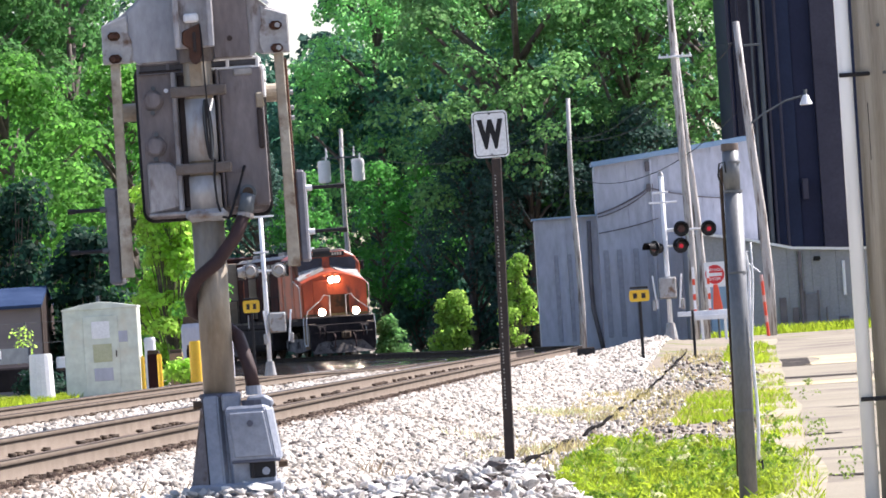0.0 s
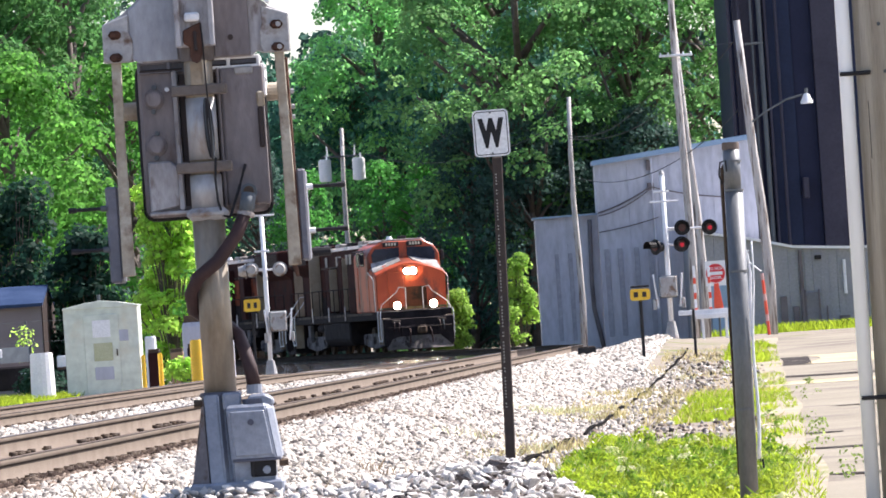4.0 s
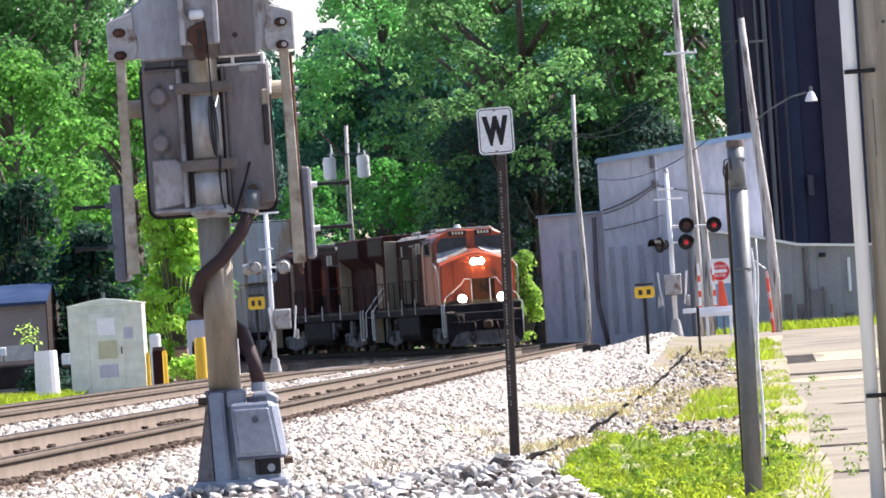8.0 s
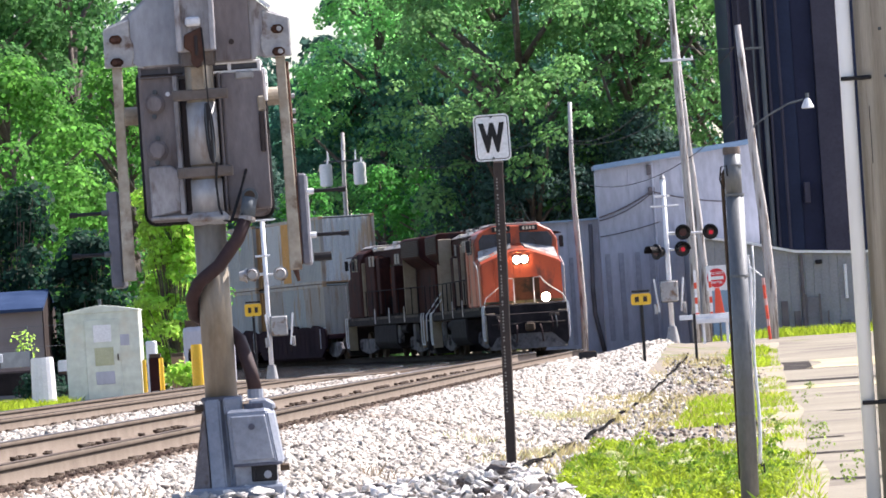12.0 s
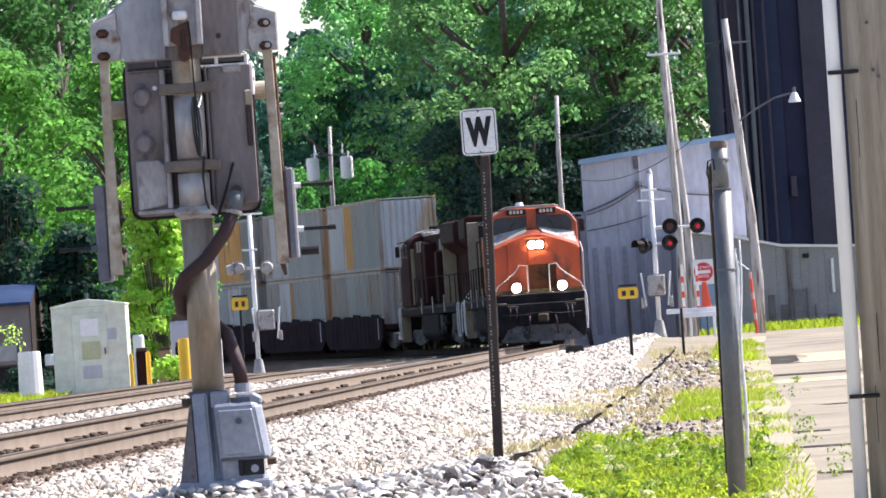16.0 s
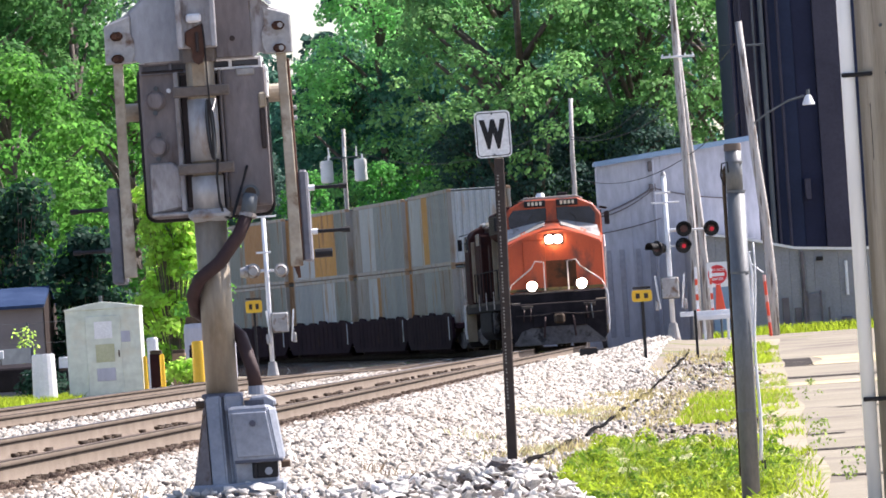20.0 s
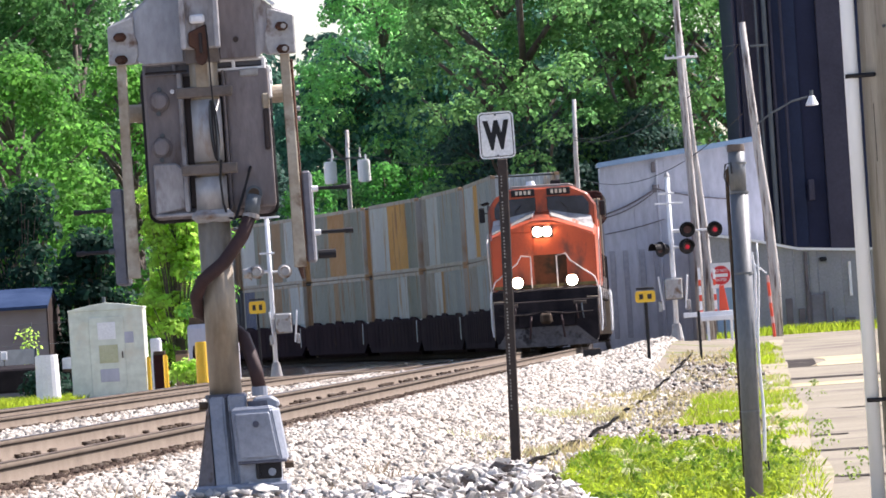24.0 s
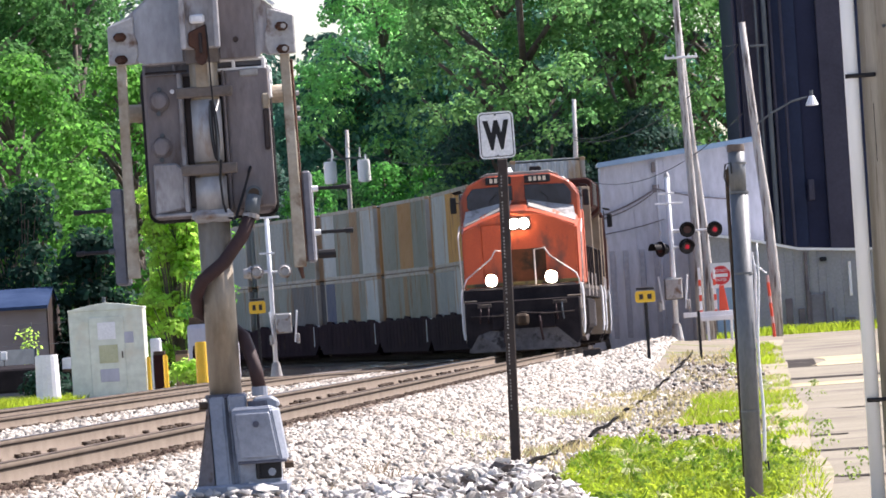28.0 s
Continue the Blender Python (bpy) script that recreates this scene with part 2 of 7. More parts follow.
M_base_dark = mat("dark_base_recess_paint", (0.055, 0.058, 0.085), (0.09, 0.095, 0.13), 3, 0.6, bump=0.08, fine=50)
M_base_dark2 = mat("slate_weight_and_lid_shade", (0.10, 0.105, 0.13), (0.17, 0.17, 0.20), 3, 0.6, bump=0.1, fine=50, stain=(0.22, 0.20, 0.19), stain_at=0.6, stain_scale=5)
M_housing = mat("stained_housing_paint", (0.140, 0.118, 0.118), (0.230, 0.202, 0.205), 4.0, 0.6, bump=0.15, fine=45, stain=(0.075, 0.045, 0.034), stain_at=0.57, stain_scale=7, stretch=(1, 1, 0.35))
M_clamp = mat("brown_clamp_paint", (0.115, 0.092, 0.078), (0.185, 0.155, 0.135), 4, 0.7, bump=0.15, fine=45, stain=(0.08, 0.05, 0.036), stain_at=0.57, stain_scale=7)
M_tab = mat("rust_streaked_plate", (0.34, 0.335, 0.335), (0.47, 0.46, 0.455), 4, 0.6, metal=0.1, bump=0.12, fine=40, stain=(0.13, 0.075, 0.05), stain_at=0.56, stain_scale=8)
M_lid_shade = mat("slate_lid_shade", (0.085, 0.085, 0.105), (0.14, 0.14, 0.165), 4, 0.6, bump=0.1, fine=45)
M_plate_pale = mat("pale_plate_paint", (0.30, 0.31, 0.345), (0.44, 0.45, 0.48), 4, 0.55, metal=0.1, bump=0.1, fine=40, stain=(0.20, 0.15, 0.12), stain_at=0.6, stain_scale=5, stretch=(1, 1, 0.4))
M_bracket = mat("rust_washed_plate", (0.24, 0.215, 0.21), (0.46, 0.45, 0.465), 5.0, 0.55, metal=0.15, bump=0.15, fine=40, stain=(0.10, 0.058, 0.040), stain_at=0.59, stain_scale=9, stretch=(1, 1, 0.4))
M_sleeve = mat("bare_galvanized_sleeve", (0.30, 0.29, 0.285), (0.47, 0.46, 0.46), 4, 0.5, metal=0.25, bump=0.08, fine=40, stain=(0.22, 0.15, 0.10), stain_at=0.6, stain_scale=6, stretch=(1, 1, 0.4))
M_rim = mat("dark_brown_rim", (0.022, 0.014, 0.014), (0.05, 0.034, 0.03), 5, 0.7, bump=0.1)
M_rust = mat("rust", (0.050, 0.022, 0.015), (0.135, 0.060, 0.035), 8, 0.9, bump=0.3)
M_rubber = mat("black_conduit", (0.035, 0.022, 0.022), (0.065, 0.036, 0.034), 3, 0.6, bump=0.1, spec=0.2)
M_black = mat("black_paint", (0.010, 0.010, 0.012), (0.022, 0.020, 0.022), 4, 0.65, bump=0.1, spec=0.3)
M_white = mat("white_paint", (0.72, 0.72, 0.74), (0.82, 0.82, 0.83), 2, 0.5, bump=0.05, stain=(0.55, 0.53, 0.52), stain_at=0.66, stain_scale=2)
M_pvc = mat("white_pvc", (0.78, 0.80, 0.84), (0.82, 0.85, 0.88), 1, 0.4, bump=0.0, fine=2, stain=(0.70, 0.71, 0.72), stain_at=0.66, stretch=(1, 1, 0.3))
M_brownpost = mat("rusty_dark_post", (0.020, 0.013, 0.011), (0.048, 0.030, 0.024), 5, 0.7, bump=0.2)
M_orange = mat("orange_engine_paint", (0.42, 0.060, 0.016), (0.51, 0.084, 0.022), 1.5, 0.45, bump=0.03, stain=(0.15, 0.036, 0.02), stain_at=0.52, stain_scale=1.3, stretch=(1, 1, 0.5))
M_engine_dark = mat("sooty_engine_black", (0.014, 0.012, 0.014), (0.034, 0.028, 0.030), 2, 0.75, bump=0.1, stain=(0.05, 0.036, 0.03), stain_at=0.64, spec=0.06)
# dirty maroon; on the hood it is orange with shade mixed in
M_engine_brown = mat("dirty_shaded_maroon", (0.030, 0.012, 0.012), (0.060, 0.022, 0.018), 1.5, 0.8, bump=0.1, stain=(0.022, 0.018, 0.02), stain_at=0.58, spec=0.08)
M_tan = mat("dusty_tan_panel", (0.30, 0.22, 0.15), (0.42, 0.33, 0.24), 2, 0.7, bump=0.1)
M_cream = mat("cream_stripe", (0.62, 0.55, 0.42), (0.70, 0.63, 0.5), 2, 0.5, bump=0.03)
M_yellow = mat("yellow_paint", (0.74, 0.42, 0.02), (0.80, 0.50, 0.03), 2, 0.5, bump=0.05)
M_glass = mat("dark_cab_glass", (0.012, 0.015, 0.026), (0.032, 0.038, 0.060), 1.6, 0.12, bump=0, spec=0.35)
M_headlight = glow("headlight_glow", (1.0, 0.86, 0.62), 60.0)
M_redlit = glow("red_lens_lit", (0.30, 0.006, 0.018), 0.5)
M_redlens = mat("red_lens", (0.05, 0.004, 0.005), (0.08, 0.006, 0.008), 5, 0.3, bump=0)
M_red = mat("red_sheeting", (0.62, 0.02, 0.03), (0.70, 0.035, 0.045), 3, 0.45, bump=0.02)
M_redorange = mat("red_orange_sheeting", (0.72, 0.06, 0.03), (0.78, 0.10, 0.04), 3, 0.45, bump=0.02)
M_cabinet = mat("pale_green_cabinet", (0.56, 0.61, 0.53), (0.67, 0.69, 0.60), 0.7, 0.55, metal=0.1, bump=0.01, fine=4, stain=(0.60, 0.56, 0.44), stain_at=0.55, stain_scale=0.6)
M_siding = mat("gray_violet_siding", (0.40, 0.405, 0.475), (0.47, 0.475, 0.54), 0.25, 0.6, metal=0.1, bump=0.03, fine=5, stain=(0.34, 0.33, 0.38), stain_at=0.60, stain_scale=0.8, stretch=(1, 1, 0.3))
M_siding_light = mat("pale_siding", (0.24, 0.245, 0.27), (0.31, 0.31, 0.33), 0.4, 0.55, metal=0.1, bump=0.05, fine=12, stain=(0.20, 0.195, 0.215), stain_at=0.6, stain_scale=0.5)
M_blue_roof = mat("blue_metal_trim", (0.20, 0.30, 0.45), (0.27, 0.38, 0.52), 0.6, 0.45, metal=0.3, bump=0.05)
M_house_roof = mat("dark_blue_roof", (0.028, 0.046, 0.095), (0.05, 0.075, 0.14), 0.6, 0.95, bump=0.05, spec=0.0)
M_silo = mat("dark_navy_steel", (0.012, 0.015, 0.042), (0.021, 0.026, 0.062), 0.4, 0.6, metal=0.1, bump=0.05, fine=8, spec=0.25)
M_silo_blue = mat("blue_steel", (0.013, 0.020, 0.050), (0.021, 0.031, 0.070), 0.4, 0.6, metal=0.1, bump=0.05, fine=8, spec=0.25)
M_near_wood = mat("near_pole_wood", (0.27, 0.24, 0.195), (0.46, 0.43, 0.375), 1.6, 0.85, bump=0.8, fine=30, stain=(0.09, 0.065, 0.05), stain_at=0.60, stain_scale=2.4, stretch=(8, 8, 0.3))
M_silo_gray = mat("dark_gray_steel", (0.040, 0.038, 0.058), (0.060, 0.056, 0.080), 0.4, 0.6, metal=0.1, bump=0.05, fine=8, spec=0.25)
M_house = mat("gray_house_siding", (0.165, 0.145, 0.155), (0.22, 0.20, 0.21), 0.6, 0.8, bump=0.1)
M_c_white = mat("white_container_paint", (0.38, 0.41, 0.43), (0.49, 0.515, 0.53), 0.6, 0.5, bump=0.05, stain=(0.36, 0.26, 0.17), stain_at=0.55, stain_scale=1.6, stretch=(1, 1, 0.22))
M_c_gray = mat("gray_green_container_paint", (0.18, 0.20, 0.18), (0.25, 0.265, 0.24), 0.6, 0.55, bump=0.05, stain=(0.21, 0.145, 0.09), stain_at=0.54, stain_scale=1.6, stretch=(1, 1, 0.22))
M_c_warm = mat("warm_gray_container_paint", (0.24, 0.225, 0.205), (0.31, 0.29, 0.265), 0.6, 0.55, bump=0.05, stain=(0.20, 0.125, 0.07), stain_at=0.54, stain_scale=1.6, stretch=(1, 1, 0.22))
M_c_ochre = mat("ochre_container_paint", (0.50, 0.25, 0.05), (0.62, 0.33, 0.08), 0.8, 0.55, bump=0.05, stain=(0.30, 0.14, 0.05), stain_at=0.55, stain_scale=1.6, stretch=(1, 1, 0.22))
M_c_pale = mat("pale_blue_gray_container_paint", (0.235, 0.265, 0.275), (0.31, 0.335, 0.34), 0.6, 0.5, bump=0.05, stain=(0.28, 0.22, 0.16), stain_at=0.57, stain_scale=1.6, stretch=(1, 1, 0.22))
M_c_dark = mat("dark_gray_container_paint", (0.10, 0.10, 0.105), (0.15, 0.145, 0.15), 0.6, 0.6, bump=0.05, stain=(0.14, 0.09, 0.06), stain_at=0.56, stain_scale=1.6, stretch=(1, 1, 0.22))
M_c_brown = mat("brown_container_paint", (0.26, 0.16, 0.09), (0.34, 0.22, 0.13), 0.8, 0.6, bump=0.05)
M_c_blue = mat("navy_container_paint", (0.03, 0.05, 0.12), (0.05, 0.075, 0.16), 0.8, 0.5, bump=0.05)
M_wellcar = mat("dark_wellcar_paint", (0.016, 0.008, 0.012), (0.032, 0.017, 0.021), 1, 0.85, bump=0.1, stain=(0.05, 0.028, 0.02), stain_at=0.62, spec=0.05)

# ---------- plan of the line: the centre of the near track, its height, the ground ----------
LINE_Y = [-40, 25, 52, 100, 140, 164, 185, 200, 215, 230, 245, 262, 280, 310, 350, 400, 520]
LINE_X = [-8.7, -4.94, -3.51, -1.20, 0.70, 1.88, 2.87, 3.38, 3.40, 2.73, 1.36, -1.04, -4.63, -12.81, -26.92, -47.33, -98.0]


def spline(kx, ky, x):
    n = len(kx)
    kx, ky, x = np.array(kx, float), np.array(ky, float), np.asarray(x, float)
    A, b = np.eye(n), np.zeros(n)
    for i in range(1, n - 1):
        h0, h1 = kx[i] - kx[i - 1], kx[i + 1] - kx[i]
        A[i, i - 1], A[i, i], A[i, i + 1] = h0, 2 * (h0 + h1), h1
        b[i] = 6 * ((ky[i + 1] - ky[i]) / h1 - (ky[i] - ky[i - 1]) / h0)
    m = np.linalg.solve(A, b)
    i = np.clip(np.searchsorted(kx, x) - 1, 0, n - 2)
    h = kx[i + 1] - kx[i]
    a, c = (kx[i + 1] - x) / h, (x - kx[i]) / h
    return a * ky[i] + c * ky[i + 1] + ((a ** 3 - a) * m[i] + (c ** 3 - c) * m[i + 1]) * h * h / 6


TY = np.arange(-40.0, 520.01, 0.25)
TX = spline(LINE_Y, LINE_X, TY)
TS = np.concatenate([[0], np.cumsum(np.hypot(np.diff(TX), np.diff(TY)))])


def line_x(y):
    y = np.asarray(y, float)
    return np.interp(y, TY, TX) + np.where(y < -40, (y + 40) * 0.058, 0)


def rail_z(y):
    return np.interp(y, [-60, 180, 210, 248, 281, 520], [0.81, 0.81, 0.74, 0.66, 0.74, 0.78])


def smooth(a, b, x):
    t = np.clip((x - a) / (b - a), 0, 1)
    return t * t * (3 - 2 * t)


def ground_z(x, y):
    x, y = np.asarray(x, float), np.asarray(y, float)
    d = x - line_x(y)
    top = rail_z(y) - 0.20
    base = np.interp(y, [0, 105, 150, 165, 200, 240], [0.21, 0.25, 0.62, 0.80, 0.72, 0.42])
    right = top + (base - top) * smooth(1.7, 3.55, d)
    low = rail_z(y) - 0.38
    z = np.where(d > 0, right, top + (low - top) * smooth(6.2, 8.5, -d))
    pad = (1 - smooth(28.5, 33, y)) * (1 - smooth(5.0, 6.1, d)) * smooth(1.5, 2.6, d)
    pad_top = 0.79 + 0.122 * np.exp(-(x - 0.34) ** 2 / 0.78 - (y - 27) ** 2 / 0.9) + 0.155 * np.exp(-((x + 0.9) ** 2 + (y - 25.3) ** 2) / 0.3)
    z = z + (pad_top - z) * np.clip(pad, 0, 1)
    # shoulder heaped a little higher just before the far crossing
    z = z + 0.16 * np.exp(-((d - 3.3) / 1.0) ** 2 - ((y - 158) / 12) ** 2)
    return z


def road_edge(y):
    return line_x(np.minimum(y, 172)) + 6.25


# ---------- ground: one sheet to the horizon ----------


def build_ground():
    ds = np.unique(np.concatenate([np.linspace(-700, -60, 14), np.linspace(-60, -12, 25), np.arange(-12, 12, 0.3),
                                   np.linspace(12, 60, 25), np.linspace(60, 700, 14)]))
    ys = np.unique(np.concatenate([np.linspace(-500, -40, 8), np.arange(-40, 18, 4), np.arange(18, 40, 0.3), np.arange(40, 120, 0.8),
                                   np.arange(120, 320, 1.6), np.arange(320, 520, 8), np.linspace(520, 3500, 16)]))
    Y, D = np.meshgrid(ys, ds, indexing="ij")
    X = line_x(np.clip(Y, -400, 300)) + D
    Z = ground_z(X, np.clip(Y, -60, 500))
    nz = np.sin(X * 3.1 + Y * 1.7) * np.sin(Y * 2.3 - X * 1.3)
    Z = Z + 0.012 * nz * (1 - smooth(155, 166, Y))
    V = np.stack([X, Y, Z], -1).reshape(-1, 3)
    ny, nd = Y.shape
    idx = np.arange(ny * nd).reshape(ny, nd)
    F = np.stack([idx[:-1, :-1], idx[:-1, 1:], idx[1:, 1:], idx[1:, :-1]], -1).reshape(-1, 4)
    ob = mass("ground", V, F, M_soil, smooth=True)
    ob.data.materials.append(M_ballast)
    ob.data.materials.append(M_trackbed)
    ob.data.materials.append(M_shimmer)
    dm = D[:-1, :-1].reshape(-1)
    ym = Y[:-1, :-1].reshape(-1)
    bal = (dm > -8.2) & (dm < 3.75 - 0.3 * smooth(60, 95, ym)) | (ym < 34) & (ym > -40) & (dm > -8) & (dm < 5.6)
    # past 180 the dark bed widens, standing for the train's shadow
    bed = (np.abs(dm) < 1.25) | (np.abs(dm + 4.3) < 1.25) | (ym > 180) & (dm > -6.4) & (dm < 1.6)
    # index 3: mirror strip standing for heat shimmer below the far train
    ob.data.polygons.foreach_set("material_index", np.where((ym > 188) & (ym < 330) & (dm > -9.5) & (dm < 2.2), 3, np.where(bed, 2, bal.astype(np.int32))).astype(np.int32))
    tagged(ob, "pale crushed-stone track bed and dry weedy soil", "ground", kind="structure")


build_ground()


def strip(name, ys, left, right, lift, material, label, category, kind="structure", thick=0.0):
    """A road or verge that follows the ground."""
    ys = np.asarray(ys, float)
    n = 7
    rows = []
    for y in ys:
        a, b = float(left(y)), float(right(y))
        for k in range(n):
            x = a + (b - a) * k / (n - 1)
            rows.append((x, y, float(ground_z(x, y)) + lift))
    V = np.array(rows)
    m = len(ys)
    idx = np.arange(m * n).reshape(m, n)
    F = np.stack([idx[:-1, :-1], idx[:-1, 1:], idx[1:, 1:], idx[1:, :-1]], -1).reshape(-1, 4)
    return tagged(mass(name, V, F, material, smooth=True), label, category, kind=kind)


strip("road", np.arange(10, 162, 2.0), lambda y: road_edge(y), lambda y: road_edge(y) + 7.5, 0.02, M_road,
      "pale sun-bleached concrete lane beside the railway", "road")
strip("road_crossing", np.arange(163, 178, 1.0), lambda y: line_x(y) + 2.4, lambda y: line_x(y) + 60, 0.025, M_road,
      "pale road leading over the far crossing", "road")

# ---------- tracks ----------
RAIL = [(-0.070, 0), (0.070, 0), (0.070, 0.010), (0.028, 0.026), (0.026, 0.120), (0.026, 0.138), (0.036, 0.144), (0.037, 0.176), (0.030, 0.186),
        (-0.030, 0.186), (-0.037, 0.176), (-0.036, 0.144), (-0.026, 0.138), (-0.026, 0.120), (-0.028, 0.026), (-0.070, 0.010)]


def sweep_rail(offset, y0, y1, step):
    ys = np.arange(y0, y1, step)
    xs = line_x(ys)
    slope = np.gradient(xs, ys)
    nx, ny = 1 / np.hypot(1, slope), -slope / np.hypot(1, slope)
    P = np.array(RAIL)
    k = len(P)
    V = np.zeros((len(ys), k, 3))
    for j in range(k):
        o = offset + P[j, 0]
        V[:, j, 0], V[:, j, 1], V[:, j, 2] = xs + o * nx, ys + o * ny, rail_z(ys) - 0.186 + P[j, 1] - (0.17 * smooth(128, 172, ys) if offset < -2 else 0)
    idx = np.arange(len(ys) * k).reshape(len(ys), k)
    nxt = np.roll(idx, -1, axis=1)
    F = np.stack([idx[:-1], nxt[:-1], nxt[1:], idx[1:]], -1).reshape(-1, 4)
    # faces under the head are dark: its overhang shadow is in the colour
    top = np.tile(np.array([1 if j == 8 else 2 if j in (4, 5, 7, 9, 11, 12) else 0 for j in range(k)]), (len(ys) - 1, 1))
    # past the far crossing: train's shade in the rail colour, and a polished head
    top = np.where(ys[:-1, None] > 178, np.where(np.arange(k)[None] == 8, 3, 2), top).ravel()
    return V.reshape(-1, 3), F, top


def build_track(name, offset, label):
    track = empty(name, Matrix(), label, "railway track", kind="structure")
    for side in (-0.7535, 0.7535):
        V, F, top = sweep_rail(offset + side, -30, 460, 1.0)
        r = mass("rail", V, F, M_rail_side, track, "rust-brown rail with a bright worn head")
        # the right head's missing glare is put into a duller colour
        r.data.materials.append(M_rail_top if side < 0 else M_rail_dull)
        r.data.materials.append(M_rail_shade)
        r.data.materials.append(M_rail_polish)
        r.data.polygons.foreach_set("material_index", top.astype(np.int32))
    bm = box((2.6, 0.23, 0.17), bevel=0.012)
    tie = part("tie", bm, M_tie, track)
    count = 0
    for y in np.arange(24, 24 + 0.52 * 260, 0.52):
        t = tie if count == 0 else new("tie", tie.data)
        t.parent = track
        a = math.atan(float(line_x(y + 1) - line_x(y - 1)) / 2)
        t.matrix_world = pose(float(line_x(y)) + offset, y, float(rail_z(y)) - 0.186 - 0.085 + random.uniform(-0.006, 0.006), 0, 0, -math.degrees(a) + random.uniform(-1, 1))
        count += 1
    V, F = [], []
    cube = np.array([(x, y, z) for x in (-1, 1) for y in (-1, 1) for z in (-1, 1)], float) / 2
    quads = np.array([(0, 1, 3, 2), (4, 6, 7, 5), (0, 4, 5, 1), (2, 3, 7, 6), (0, 2, 6, 4), (1, 5, 7, 3)])
    for y in np.arange(24 + 0.52 * 260, 166, 0.56):
        F.append(quads + 8 * len(V))
        V.append(cube * (2.6, 0.23, 0.17) + (float(line_x(y)) + offset, y, float(rail_z(y)) - 0.186 - 0.085))
    tagged(mass("far_ties", np.concatenate(V), np.concatenate(F), M_tie, track), kind="stuff")
    # anchors, plates and spikes along the rail feet
    V, F = [], []
    for y in np.arange(24, 150, 0.13):
        clump = math.sin(y * 0.9 + offset) + math.sin(y * 2.3 + 1.0) + random.uniform(-0.9, 0.9)
        for side in (-0.7535, 0.7535):
            for foot in (-0.085, 0.085):
                if clump < 0.35 and foot * side < 0 or random.random() < 0.35:
                    continue
                F.append(quads + 8 * len(V))
                sz = (0.07, random.uniform(0.05, 0.2), random.uniform(0.02, 0.07))
                V.append(cube * sz + (float(line_x(y)) + offset + side + foot, y, float(rail_z(y)) - 0.186 + 0.018))
    tagged(mass("rail_anchors", np.concatenate(V), np.concatenate(F), M_dark_iron, track), kind="stuff")


build_track("near_track", 0.0, "rusty single railway track on pale ballast")
build_track("second_track", -4.3, "rusty parallel railway track behind the near one")


# ---------- the train ----------
# dusty grey, paled so the sun's highlight is in the roof colour
M_roof_sunlit = mat("sunlit_dusty_roof", (0.20, 0.17, 0.15), (0.36, 0.33, 0.31), 1.2, 0.55, metal=0.2, bump=0.1, stain=(0.06, 0.05, 0.05), stain_at=0.56)
SPEED = 4.23
HEAD_S = float(np.interp(280.95, TY, TS))      # where the headlight stands at the start, as a length along the line
NOSE = 1.95                                     # headlight behind the front coupler


def on_line(s):
    return Vector((float(np.interp(s, TS, TX)), float(np.interp(s, TS, TY)), float(np.interp(np.interp(s, TS, TY), TY[::8], rail_z(TY[::8])))))


def ride(behind, front_truck, rear_truck, t):
    """Pose of a vehicle whose front coupler runs that far behind the train's first one."""
    s = HEAD_S - NOSE - SPEED * t + behind
    a, b = on_line(s + front_truck), on_line(s + rear_truck)
    way = (a - b).normalized()
    origin = a + way * front_truck
    yaw = math.atan2(way.y, way.x)
    pitch = -math.asin(way.z)
    return Matrix.Translation(origin) @ Euler((0, pitch, yaw)).to_matrix().to_4x4()


def wheelset(parent, x, r, label=""):
    bm = bmesh.new()
    for side in (-1, 1):
        rod((0, side * 0.68, 0), (0, side * 0.81, 0), r, r, 28, bm, bevel=0.02)
        rod((0, side * 0.66, 0), (0, side * 0.69, 0), r + 0.03, r + 0.03, 28, bm)
        for k in range(6):
            a = k * math.pi / 3
            box((0.10, 0.02, 0.22), (0.3 * math.sin(a), side * 0.815, 0.3 * math.cos(a)), 0.006, (0, math.degrees(a), 0), bm)
    rod((0, -1.02, 0), (0, 1.02, 0), 0.085, 0.085, 12, bm)
    w = part("wheelset", bm, M_dark_iron, parent, label)
    w.matrix_basis = pose(x, 0, r)
    return w


M_silldust = mat("dusty_sill", (0.08, 0.065, 0.055), (0.16, 0.13, 0.11), 1.5, 0.8, bump=0.1, stain=(0.03, 0.024, 0.022), stain_at=0.5, stain_scale=1.5, spec=0.1)
M_rail_white = mat("grimy_white_paint", (0.46, 0.40, 0.38), (0.62, 0.57, 0.55), 3, 0.6, bump=0.05, stain=(0.22, 0.17, 0.15), stain_at=0.56, stain_scale=3)
# grimy orange darkened for the shaded side of the hood
M_shaded_orange = mat("grimy_shaded_orange", (0.13, 0.035, 0.02), (0.24, 0.062, 0.03), 1.2, 0.75, bump=0.08, stain=(0.035, 0.02, 0.018), stain_at=0.54, stain_scale=1.2, spec=0.1)
M_nose_grime = mat("grimy_brown_orange", (0.075, 0.030, 0.016), (0.16, 0.055, 0.026), 1.2, 0.75, bump=0.08, stain=(0.035, 0.024, 0.016), stain_at=0.52, stain_scale=1.6, spec=0.1)
M_ledge = mat("dusty_ledge", (0.30, 0.29, 0.285), (0.42, 0.405, 0.39), 2.5, 0.7, bump=0.05, stain=(0.18, 0.16, 0.15), stain_at=0.54, stain_scale=3)
